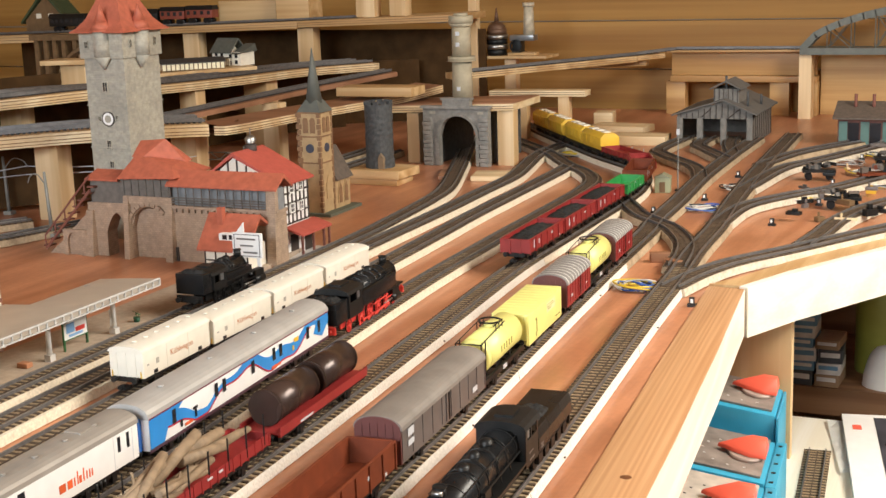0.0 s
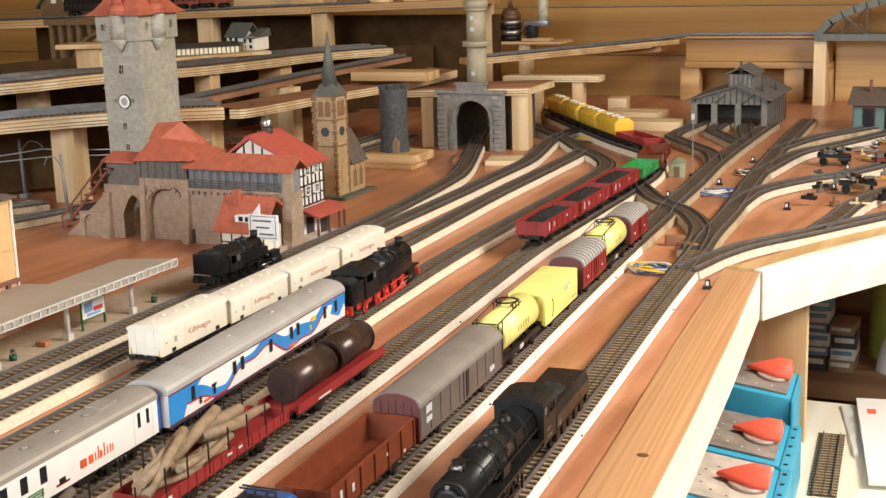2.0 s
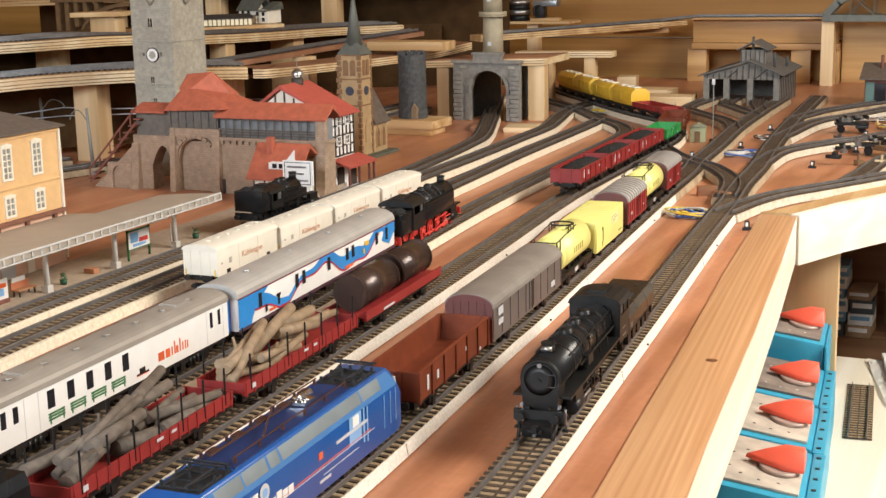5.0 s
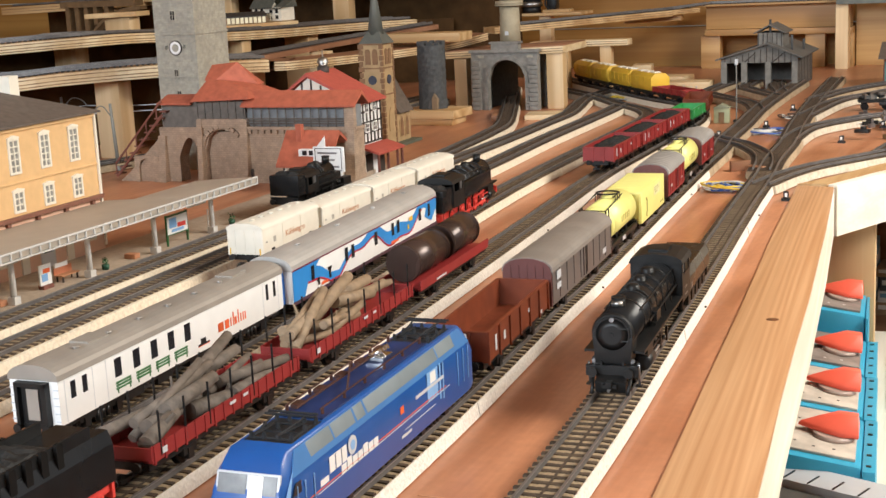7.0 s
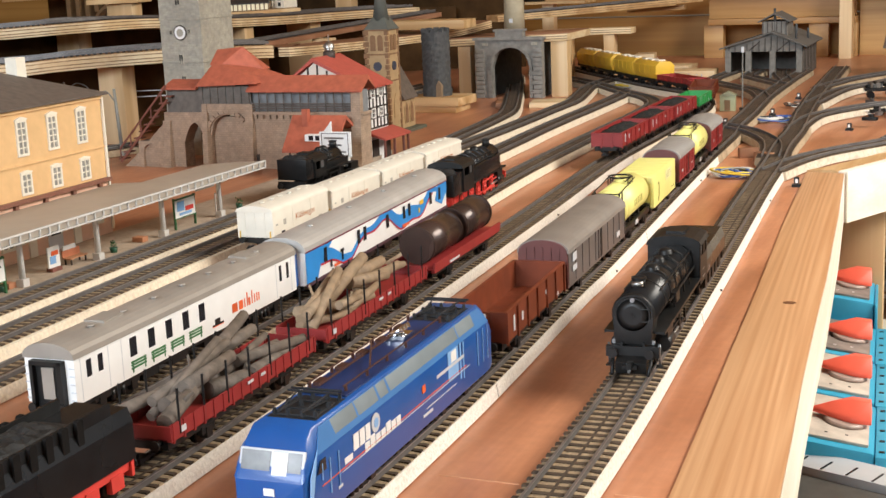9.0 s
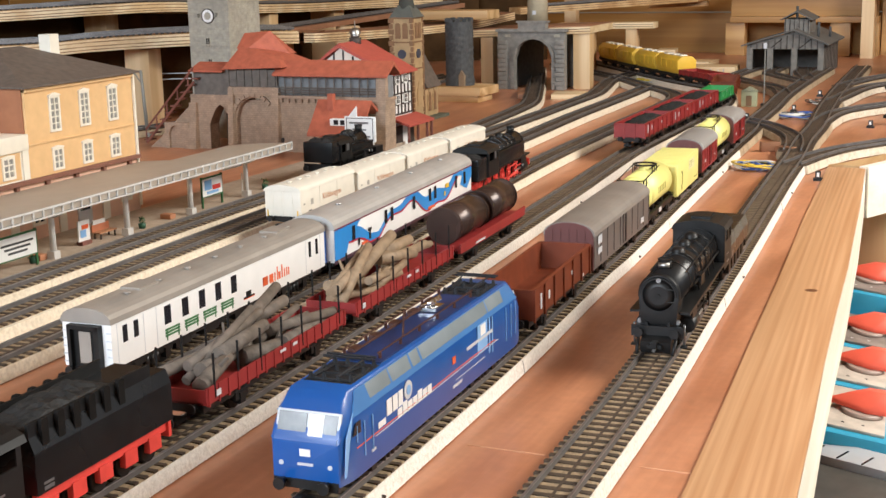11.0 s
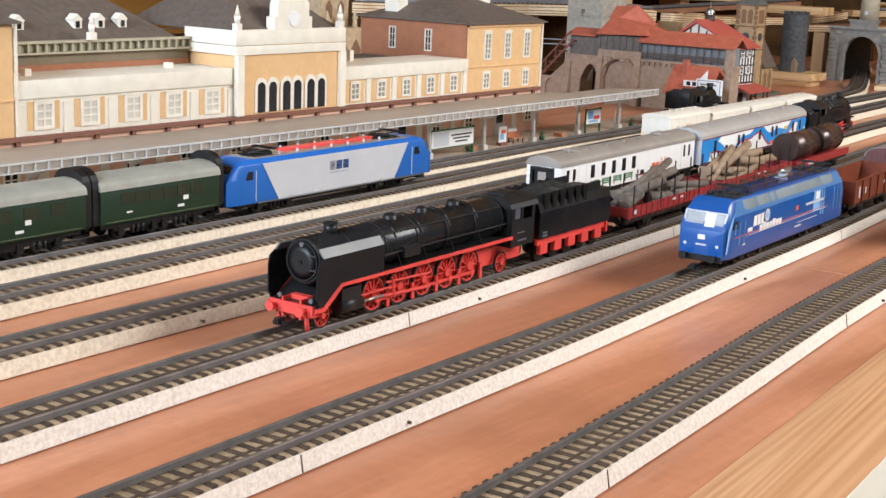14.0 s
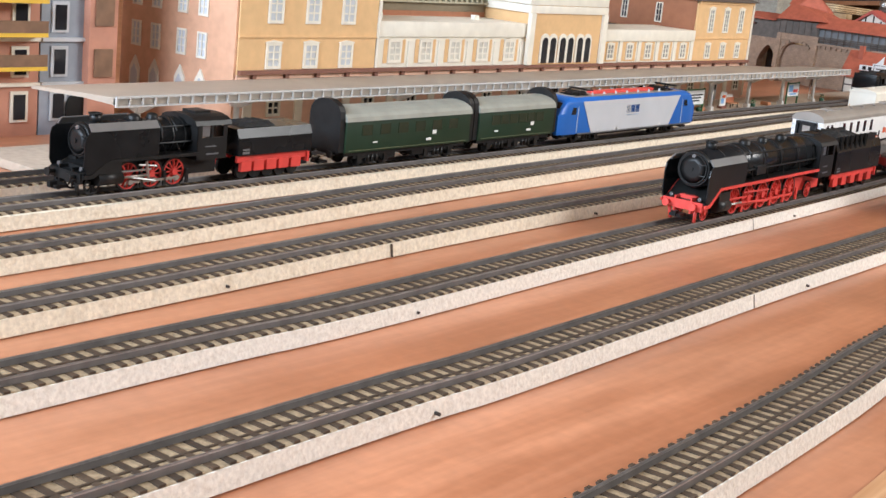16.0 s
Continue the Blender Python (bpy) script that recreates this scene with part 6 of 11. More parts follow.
# ---- wagons of the goods train ----
def stake_wagon(y0, L, pale):
    t = thing("stake_wagon", "red stake wagon heaped with pale peeled logs" if pale else "red stake wagon heaped with weathered grey logs", "wagon", on("M", y0 + L / 2), "goods train wagons")
    h = L / 2
    w = 0.0158
    cube("floor", t, CRIMSON, -w, w, -h, h, 0.0125, 0.0142)
    for s in (-1, 1):
        b = bmesh.new()
        x0, x1 = (w - 0.0008, w) if s > 0 else (-w, -w + 0.0008)
        box(b, x0, x1, -h, h, 0.0142, 0.0205)
        for i in range(17):
            y = -h + 0.002 + (L - 0.004) * i / 16
            box(b, x0 - 0.0003, x1 + 0.0005, y - 0.0006, y + 0.0006, 0.0115, 0.0205)
        part("side_board", b, CRIMSON, t)
        cube("end_board", t, CRIMSON, -w, w, s * h - 0.0005, s * h + 0.0005, 0.0142, 0.0200)
    marks(t, LIGHTGREY, [(-h + 0.008, -h + 0.012, 0.0150, 0.0180), (-0.004, 0.002, 0.0175, 0.0190), (0.010, 0.015, 0.0175, 0.0190)], w + 0.0006, "number_bar")
    def stake(b_):
        tube(b_, (0, 0, 0.0142), (0, 0, 0.036), 0.0006, n=6)
    st = shared("stake", stake, DULLBLACK)
    for s in (-1, 1):
        for i in range(7):
            put("stake", st, t, s * (w - 0.0002), -h + 0.008 + (L - 0.016) * i / 6, 0)
    rnd = random.Random(11 if pale else 5)
    for i in range(15):
        b = bmesh.new()
        y = -h + 0.018 + rnd.random() * (L - 0.05)
        ln = 0.030 + rnd.random() * 0.045
        a = rnd.uniform(-0.16, 0.16)
        x = rnd.uniform(-0.010, 0.010)
        z = 0.0165 + (i // 5) * 0.0062 + rnd.random() * 0.002
        rr = 0.0022 + rnd.random() * 0.0022
        dz = rnd.uniform(-0.003, 0.003) if i < 12 else rnd.uniform(0.004, 0.012)
        d = Vector((math.sin(a) * ln / 2, math.cos(a) * ln / 2, dz))
        c = Vector((x, y, z))
        y1 = max(-h + 0.003, min(h - 0.003, (c - d).y))
        tube(b, (c.x - d.x, y1, c.z - d.z), tuple(c + d), rr * 1.1, rr * 0.85, n=9)
        if i % 3 == 0:
            tube(b, tuple(c), tuple(c + Vector((rnd.uniform(-0.006, 0.006), 0.005, 0.006))), rr * 0.4, rr * 0.25, n=6)
        part("log", b, LOGPALE if pale else LOG, t)
    two_axle_frame(t, L)


stake_wagon(0.440, 0.152, False)
stake_wagon(0.606, 0.160, True)

L = 0.148
t = thing("pipe_wagon", "red flat wagon carrying two big brown-black drums", "wagon", on("M", 0.780 + L / 2), "goods train wagons")
h = L / 2
cube("floor", t, CRIMSON, -0.0158, 0.0158, -h, h, 0.0115, 0.0145)
b = bmesh.new()
for s in (-1, 1):
    box(b, s * 0.0155 - 0.0006, s * 0.0155 + 0.0006, -h, h, 0.0145, 0.0185)
part("side_board", b, CRIMSON, t)
for y0, y1 in ((-h + 0.008, -0.004), (0.004, h - 0.010)):
    b = bmesh.new()
    tube(b, (0, y0, 0.0285), (0, y1, 0.0285), 0.0128, n=30)
    for y in (y0 + 0.002, y1 - 0.002):
        ring(b, (0, y, 0.0285), (0, 1, 0), 0.0129, 0.0005, 30)
    part("drum", b, BROWNTANK, t)
two_axle_frame(t, L)
marks(t, LIGHTGREY, [(-h + 0.03, -h + 0.05, 0.0125, 0.014)], 0.0162, "number_bar")
for i in range(3):
    open_wagon("open_wagon", "red open wagon heaped with coal", 1.369 + i * 0.124, 0.118, CRIMSON, "M", "coal", "goods train wagons", top=0.0275)
w = open_wagon("open_wagon", "low bright green open wagon on the curve", 1.75, 0.085, GRASSGREEN, "M", None, "goods train wagons", top=0.024)
w.matrix_basis = on_line("M", 1.79)
w = open_wagon("open_wagon", "brown-red open wagon on the curve", 1.84, 0.110, OXIDE, "M", None, "goods train wagons", top=0.0275)
w.matrix_basis = on_line("M", 1.905)
for y in (2.012, 2.085):
    w = open_wagon("open_wagon", "dark red low open wagon on the curve", y, 0.100, CRIMSON, "M", None, "goods train wagons", top=0.020)
    w.matrix_basis = on_line("M", y)


def hopper():
    L = 0.098
    t = thing("hopper_wagon", "golden-yellow covered hopper wagon with a ridged top", "wagon", None, "yellow hopper wagons")
    h = L / 2
    b = bmesh.new()
    prism(b, [(-0.0165, 0.022), (-0.012, 0.0125), (0.012, 0.0125), (0.0165, 0.022), (0.0165, 0.034), (0.009, 0.0405), (-0.009, 0.0405), (-0.0165, 0.034)], "y", -h + 0.004, h - 0.004)
    part("body", b, OCHREYELLOW, t, bevel=0.0006)
    b = bmesh.new()
    for i in range(5):
        y = -h + 0.01 + i * 0.0195
        for s in (-1, 1):
            box(b, s * 0.0167 - 0.0005, s * 0.0167 + 0.0005, y - 0.0007, y + 0.0007, 0.021, 0.0345)
    part("ribs", b, OCHREYELLOW, t)
    for y in (-0.026, 0.0, 0.026):
        cube("hatch", t, CREAM, -0.006, 0.006, y - 0.008, y + 0.008, 0.0402, 0.0425, bevel=0.0006)
    two_axle_frame(t, L)
    return t


h0 = hopper()
h0.matrix_basis = on_line("M", 2.163)
for y in (2.240, 2.322, 2.403):
    copy_thing(h0, on_line("M", y))


# ---- buildings ----
OCHRE = mat("ochre_yellow_stucco", (0.70, 0.45, 0.215), 0.7, 0, 0.05, 120, 0.1)
PINKBASE = mat("salmon_base_wall", (0.72, 0.46, 0.33), 0.7, 0, 0.08, 90, 0.1)
BRICKBROWN = mat("red_brown_side_wall", (0.33, 0.135, 0.065), 0.7, 0, 0.08, 120, 0.15)
SLATE = mat("brown_slate_roof", (0.115, 0.09, 0.072), 0.7, 0, 0.18, 160, 0.4)
STONE = stonework("grey_brown_masonry", (0.39, 0.285, 0.205), (0.84, 0.82, 0.80), 0.0052, 0.0026)
STONEPALE = stonework("pale_grey_tower_masonry", (0.375, 0.355, 0.295), (0.94, 0.935, 0.93), 0.006, 0.003)
STONEDARK = mat("dark_rough_stone", (0.065, 0.068, 0.07), 0.8, 0, 0.3, 160, 1.0)
PORTAL = mat("blue_grey_portal_stone", (0.235, 0.225, 0.205), 0.75, 0, 0.2, 120, 0.6)
REDTILE = mat("orange_red_tiles", (0.40, 0.105, 0.058), 0.65, 0, 0.15, 140, 0.5)
REDROOF = mat("bright_red_roof", (0.42, 0.085, 0.06), 0.6, 0, 0.1, 120, 0.3)
TIMBER = mat("black_brown_timber", (0.045, 0.032, 0.026), 0.7, 0, 0.2, 100)
REDTIMBER = mat("red_brown_timber", (0.19, 0.07, 0.05), 0.7, 0, 0.2, 100)
GREYTIMBER = mat("weathered_grey_timber", (0.14, 0.125, 0.11), 0.8, 0, 0.2, 120, 0.3)
SAND = mat("sandstone_yellow", (0.42, 0.29, 0.15), 0.75, 0, 0.12, 100, 0.3)
SANDBROWN = mat("brown_quoin", (0.22, 0.12, 0.06), 0.75, 0, 0.15, 100, 0.3)
GREYTRIM = mat("pale_grey_canopy_plastic", (0.60, 0.585, 0.56), 0.45, 0, 0.08, 100)
CANOPYTOP = mat("dusty_canopy_top", (0.60, 0.53, 0.46), 0.45, 0, 0.1, 60, stain=(0.45, 0.36, 0.28), stain_scale=16)
nt = CANOPYTOP.node_tree
tr = nt.nodes.new("ShaderNodeBsdfTranslucent")
tr.inputs["Color"].default_value = (0.93, 0.88, 0.80, 1)
mixed = nt.nodes.new("ShaderNodeMixShader")
mixed.inputs[0].default_value = 0.6
links(nt, nt.nodes["Principled BSDF"].outputs[0], mixed.inputs[1])
links(nt, tr.outputs[0], mixed.inputs[2])
links(nt, mixed.outputs[0], nt.nodes["Material Output"].inputs[0])
SALMON = mat("salmon_brown_gable_wall", (0.64, 0.37, 0.235), 0.7, 0, 0.08, 120, 0.15)
PLATFORM = mat("grey_brown_platform", (0.40, 0.32, 0.245), 0.8, 0, 0.12, 160, 0.3)
SPIRE = mat("grey_green_spire", (0.095, 0.10, 0.088), 0.6, 0, 0.12, 100)
BROWNRAIL = mat("brown_eave_board", (0.20, 0.085, 0.055), 0.6, 0, 0.1, 80)
PLANTGREEN = mat("plant_green", (0.03, 0.12, 0.04), 0.6, 0, 0.3, 300)


def wall_frame(origin, right, up=(0, 0, 1)):
    """A frame whose x runs along a wall as one looks at it, y up, z out of the wall."""
    r, u = Vector(right).normalized(), Vector(up).normalized()
    n = r.cross(u)
    m = Matrix((r, u, n)).transposed().to_4x4()
    m.translation = Vector(origin)
    return m


def window(parent, m, x, y, w, h, bars=(1, 2), trim=OFFWHITE, pane=WINDOW, depth=0.0014, hood=0.0, name="window"):
    """A window on a wall frame: surround and glazing bars, with the dark pane behind them."""
    key = "window_%.4f_%.4f_%s_%s_%.4f" % (w, h, bars, trim.name, hood)

    while parent.parent:
        parent = parent.parent

    def make(b):
        t = w * 0.13
        xs, zs_ = [-w / 2 - t, -w / 2 + t * 0.35], [-h / 2 - t * 1.2, -h / 2 + t * 0.3]
        for i in range(bars[0]):
            c = -w / 2 + w * (i + 1) / (bars[0] + 1)
            xs += [c - t * 0.34, c + t * 0.34]
        for i in range(bars[1]):
            c = -h / 2 + h * (i + 1) / (bars[1] + 1)
            zs_ += [c - t * 0.32, c + t * 0.32]
        xs += [w / 2 - t * 0.35, w / 2 + t]
        zs_ += [h / 2 - t * 0.3, h / 2 + t]
        V = [[[b.verts.new((x_, z_, d)) for d in (0.0, depth)] for z_ in zs_] for x_ in xs]
        nx, nz = len(xs) - 1, len(zs_) - 1

        def bar(i, j):
            return 0 <= i < nx and 0 <= j < nz and (i % 2 == 0 or j % 2 == 0)
        for i in range(nx):
            for j in range(nz):
                if not bar(i, j):
                    continue
                q = (V[i][j], V[i + 1][j], V[i + 1][j + 1], V[i][j + 1])
                b.faces.new([v[1] for v in q])
                for k, (di, dj) in enumerate(((0, -1), (1, 0), (0, 1), (-1, 0))):
                    if not bar(i + di, j + dj):
                        u, v = q[k], q[(k + 1) % 4]
                        b.faces.new((u[0], v[0], v[1], u[1]))

    def cap(b):
        t = w * 0.13
        prism(b, [(-w / 2 - t * 1.6, h / 2 + t), (w / 2 + t * 1.6, h / 2 + t), (w / 2 + t, h / 2 + t + hood * 0.4), (0, h / 2 + t + hood), (-w / 2 - t, h / 2 + t + hood * 0.4)], "z", 0, depth * 1.4)

    def glassy(b):
        box(b, -w / 2, w / 2, -h / 2, h / 2, 0.0001, 0.0004)
    ob = new(name, shared(key, make, trim))
    ob.parent = parent
    ob.matrix_basis = m @ Matrix.Translation((x, y, 0))
    p_ = new("pane", shared("pane" + key + pane.name, glassy, pane))
    p_.parent = ob
    if hood:
        hd = new("hood", shared("hood" + key, cap, trim))
        hd.parent = ob
    return ob


def hip_roof(b, x0, x1, y0, y1, z, top, inset, over=0.003):
    """A hipped roof along y."""
    x0, x1, y0, y1 = x0 - over, x1 + over, y0 - over, y1 + over
    c = [b.verts.new(v) for v in ((x0, y0, z), (x1, y0, z), (x1, y1, z), (x0, y1, z))]
    lo = [b.verts.new(v) for v in ((x0, y0, z - 0.0015), (x1, y0, z - 0.0015), (x1, y1, z - 0.0015), (x0, y1, z - 0.0015))]
    xm = (x0 + x1) / 2
    r0, r1 = b.verts.new((xm, y0 + inset, top)), b.verts.new((xm, y1 - inset, top))
    b.faces.new((c[0], c[1], r0))
    b.faces.new((c[1], c[2], r1, r0))
    b.faces.new((c[2], c[3], r1))
    b.faces.new((c[3], c[0], r0, r1))
    for i in range(4):
        j = (i + 1) % 4
        b.faces.new((lo[i], lo[j], c[j], c[i]))
    b.faces.new(lo[::-1])


# ---- station ----
FX = -0.84
st = thing("station_building", "ochre station building with white trim and brown slate roofs", "building")
front = wall_frame((FX, 0, 0), (0, 1, 0))


def bare_box(name, x0, x1, y0, y1, z0, z1, material, parent=st, label="", bevel=0.0):
    return cube(name, parent, material, x0, x1, y0, y1, z0, z1, label, bevel)


# ground floor under the canopy
bare_box("base_wall", FX - 0.15, FX, -0.02 + 0.078, 0.940, 0.0, 0.053, PINKBASE, label="salmon ground-floor wall")
# upper storeys
wr = bare_box("right_block", FX - 0.15, FX, 0.797, 0.940, 0.053, 0.130, OCHRE, label="three-bay ochre end block")
wl = bare_box("left_block", FX - 0.15, FX, 0.058, 0.222, 0.053, 0.141, OCHRE, label="three-bay ochre end block")
wr2 = bare_box("right_wing", FX - 0.05, FX - 0.001, 0.588, 0.797, 0.053, 0.088, OFFWHITE, label="low white wing with ochre panels")
wl2 = bare_box("left_wing", FX - 0.05, FX - 0.001, 0.222, 0.449, 0.053, 0.092, OFFWHITE, label="low white wing with ochre panels")
pav = bare_box("pavilion", FX - 0.14, FX + 0.003, 0.449, 0.588, 0.053, 0.118, OCHRE, label="ochre middle pavilion")
# brown painted flanks
b = bmesh.new()
box(b, FX - 0.149, FX - 0.002, 0.7955, 0.7968, 0.089, 0.130)
part("side_wall", b, BRICKBROWN, wr, "red-brown side wall")
b = bmesh.new()
box(b, FX - 0.1485, FX - 0.0015, 0.0555, 0.0578, 0.0, 0.1405)
part("side_wall", b, SALMON, wl, "salmon-brown side wall with white windows")
# brown board at the foot of the upper floor, with brackets
b = bmesh.new()
box(b, FX + 0.0005, FX + 0.0043, 0.058, 0.940, 0.0535, 0.0568)
part("eave_board", b, BROWNRAIL, st, "brown board above the canopy")
b = bmesh.new()
box(b, 0, 0.003, -0.002, 0.002, 0.049, 0.0535)
bracket = mesh_of(b, "bracket", BROWNRAIL)
for i in range(24):
    put("bracket", bracket, st, FX, 0.075 + i * 0.037, 0)
# white parapets, pilasters and cornices
for y0, y1, z0, z1, x in ((0.588, 0.797, 0.0805, 0.0935, FX), (0.222, 0.449, 0.0845, 0.0985, FX), (0.446, 0.591, 0.1095, 0.1175, FX + 0.004), (0.446, 0.591, 0.118, 0.131, FX + 0.0035)):
    bare_box("parapet", FX - 0.06, x + 0.001, y0, y1, z0, z1, OFFWHITE, label="white parapet", bevel=0.0006)
b = bmesh.new()
box(b, 0, 0.0015, -0.0034, 0.0034, 0.0569, 0.0806)
pil = mesh_of(b, "pilaster", OFFWHITE)
for i in range(6):
    put("pilaster", pil, wr2, FX - 0.001, 0.592 + i * 0.0402, 0)
for i in range(6):
    put("pilaster", pil, wl2, FX - 0.001, 0.227 + i * 0.0436, 0)
for y in (0.451, 0.586):
    bare_box("corner_pier", FX + 0.002, FX + 0.0065, y - 0.004, y + 0.004, 0.0569, 0.1095, OFFWHITE)
for y0, y1, x in ((0.797, 0.940, FX), (0.058, 0.222, FX)):
    bare_box("string_course", x, x + 0.0012, y0, y1, 0.0835, 0.0848, OCHRE)
bare_box("cornice", FX - 0.002, FX + 0.002, 0.797, 0.940, 0.1265, 0.130, OCHRE)
bare_box("downpipe", FX + 0.0002, FX + 0.0022, 0.9385, 0.9405, 0.010, 0.128, OFFWHITE)
bare_box("downpipe", FX + 0.0002, FX + 0.0022, 0.2225, 0.2245, 0.057, 0.140, OFFWHITE)
PALEPANE = mat("pale_reflecting_pane", (0.30, 0.29, 0.27), 0.2, 0, 0.4, 260)
# windows of the fronts
for y in (0.832, 0.8705, 0.909):
    window(wr, front, y, 0.106, 0.0105, 0.0265, (1, 4), hood=0.003, pane=PALEPANE)
    window(wr, front, y, 0.0685, 0.0105, 0.0155, (1, 2), hood=0.0022, pane=PALEPANE)
for y in (0.0965, 0.140, 0.1835):
    window(wl, front, y, 0.1115, 0.0135, 0.0285, (1, 3), hood=0.003, pane=LIGHTGREY)
    window(wl, front, y, 0.0685, 0.0135, 0.018, (1, 2), hood=0.0022, pane=LIGHTGREY)
for i in range(5):
    window(wr2, wall_frame((FX - 0.001, 0, 0), (0, 1, 0)), 0.612 + i * 0.0402, 0.0690, 0.0115, 0.0150, (1, 2), hood=0.0015, pane=PALEPANE)
    window(wl2, wall_frame((FX - 0.001, 0, 0), (0, 1, 0)), 0.2488 + i * 0.0436, 0.0715, 0.0145, 0.0175, (1, 2), hood=0.0015, pane=mat("blind_white_pane", (0.6, 0.57, 0.5), 0.5) if i == 0 else bpy.data.materials["blind_white_pane"])
    # panel surround
    for base, par, zz in ((0.612 + i * 0.0402, wr2, 0.0690), (0.2488 + i * 0.0436, wl2, 0.0715)):
        cube("ochre_panel", par, OCHRE, FX - 0.001, FX - 0.0008, base - 0.0148, base + 0.0148, zz - 0.0112, zz + 0.0108)
# arched windows of the pavilion
def arch_outline(w, h, n=8):
    return [(-w / 2, 0), (w / 2, 0)] + [(w / 2 * math.cos(math.pi * i / n), h - w / 2 + w / 2 * math.sin(math.pi * i / n)) for i in range(n + 1)]
def arch_trim(b):
    o, i_ = arch_outline(0.0155, 0.0305), arch_outline(0.0095, 0.0275)
    prism(b, [(p[0], p[1]) for p in o], "z", 0, 0.0012)
def arch_pane(b):
    prism(b, arch_outline(0.0092, 0.0265), "z", 0.0012, 0.0018)
ft, fp = shared("arch_trim", arch_trim, OFFWHITE), shared("arch_pane", arch_pane, WINDOW)
fpav = wall_frame((FX + 0.003, 0, 0), (0, 1, 0))
for i in range(6):
    y = 0.4785 + i * 0.0145 + (i // 2) * 0.0035
    ob = new("arched_window", ft)
    ob.parent, ob.matrix_basis = st, fpav @ Matrix.Translation((y, 0.0585, 0))
    pp = new("pane", fp)
    pp.parent = ob
# clock gable and pinnacles
b = bmesh.new()
prism(b, [(0.494, 0.131), (0.543, 0.131), (0.543, 0.142), (0.539, 0.1425), (0.539, 0.152)] + [(0.5185 + 0.0205 * math.cos(math.pi * i / 10), 0.152 + 0.0105 * math.sin(math.pi * i / 10)) for i in range(11)] + [(0.498, 0.1425), (0.494, 0.142)], "x", FX - 0.006, FX + 0.0045)
gable = part("clock_gable", b, OFFWHITE, st, "white arched clock gable")
b = bmesh.new()
tube(b, (FX + 0.0045, 0.5185, 0.1405), (FX + 0.0058, 0.5185, 0.1405), 0.0068, n=20)
part("clock_face", b, WHITE, gable)
def pinnacle(b_):
    box(b_, -0.003, 0.003, -0.003, 0.003, 0, 0.006)
    tube(b_, (0, 0, 0.006), (0, 0, 0.0125), 0.0022, 0.0030, n=8)
    tube(b_, (0, 0, 0.0125), (0, 0, 0.022), 0.0026, 0.0002, n=8)
pn = shared("pinnacle", pinnacle, OFFWHITE)
for x, y, z in ((FX + 0.001, 0.451, 0.131), (FX + 0.001, 0.586, 0.131), (FX - 0.05, 0.335, 0.1225), (FX - 0.05, 0.232, 0.1225)):
    put("pinnacle", pn, st, x, y, z)
# roofs
b = bmesh.new()
hip_roof(b, FX - 0.15, FX, 0.797, 0.940, 0.1312, 0.157, 0.06, 0.005)
part("roof", b, SLATE, st, "brown slate hipped roof")
b = bmesh.new()
hip_roof(b, FX - 0.15, FX, 0.058, 0.222, 0.1422, 0.172, 0.06, 0.005)
part("roof", b, SLATE, st, "brown slate hipped roof")
b = bmesh.new()
hip_roof(b, FX - 0.14, FX - 0.004, 0.449, 0.588, 0.1312, 0.182, 0.055, 0.0)
part("roof", b, SLATE, st, "steep slate pavilion roof")
for y0, y1, z in ((0.592, 0.795, 0.0885), (0.224, 0.447, 0.0905)):
    bare_box("flat_roof", FX - 0.145, FX - 0.006, y0, y1, z - 0.004, z, SLATE, label="dark flat roof")
# the hall behind the left wing, with a balustrade and dormers
hall = bare_box("hall_wall", FX - 0.20, FX - 0.055, 0.228, 0.446, 0.05, 0.117, mat("olive_brown_hall_wall", (0.20, 0.16, 0.10), 0.7, 0, 0.12, 60), label="olive-brown hall wall")
bare_box("hall_band", FX - 0.0551, FX - 0.0540, 0.228, 0.446, 0.0905, 0.1035, BRICKBROWN)
b = bmesh.new()
box(b, FX - 0.056, FX - 0.050, 0.226, 0.448, 0.1205, 0.1225)
box(b, FX - 0.056, FX - 0.050, 0.226, 0.448, 0.1120, 0.1135)
for i in range(26):
    y = 0.230 + i * 0.0086
    box(b, FX - 0.0545, FX - 0.0515, y, y + 0.0022, 0.1135, 0.1205)
BALUST = mat("stone_balustrade", (0.42, 0.38, 0.27), 0.7)
part("balustrade", b, BALUST, hall, "pale stone balustrade")
bare_box("balustrade_panel", FX - 0.0551, FX - 0.0546, 0.226, 0.448, 0.1137, 0.1204, mat("green_grey_panel", (0.30, 0.29, 0.2), 0.7), hall)
b = bmesh.new()
hip_roof(b, FX - 0.20, FX - 0.058, 0.232, 0.446, 0.1175, 0.165, 0.065, 0.0)
part("roof", b, SLATE, st, "steep slate hall roof")
def dormer(b_):
    prism(b_, [(-0.0045, 0), (0.0045, 0), (0.0045, 0.008), (0.0058, 0.0085), (0, 0.0135), (-0.0058, 0.0085), (-0.0045, 0.008)], "x", -0.008, 0.0015)
dm = shared("dormer", dormer, OFFWHITE)
for y in (0.284, 0.342, 0.366, 0.390):
    d = put("dormer", dm, st, FX - 0.078, y, 0.1285)
    put("pane", shared("dormer_pane", lambda b_: box(b_, 0.0015, 0.0018, -0.002, 0.002, 0.002, 0.0075), WINDOW), d)
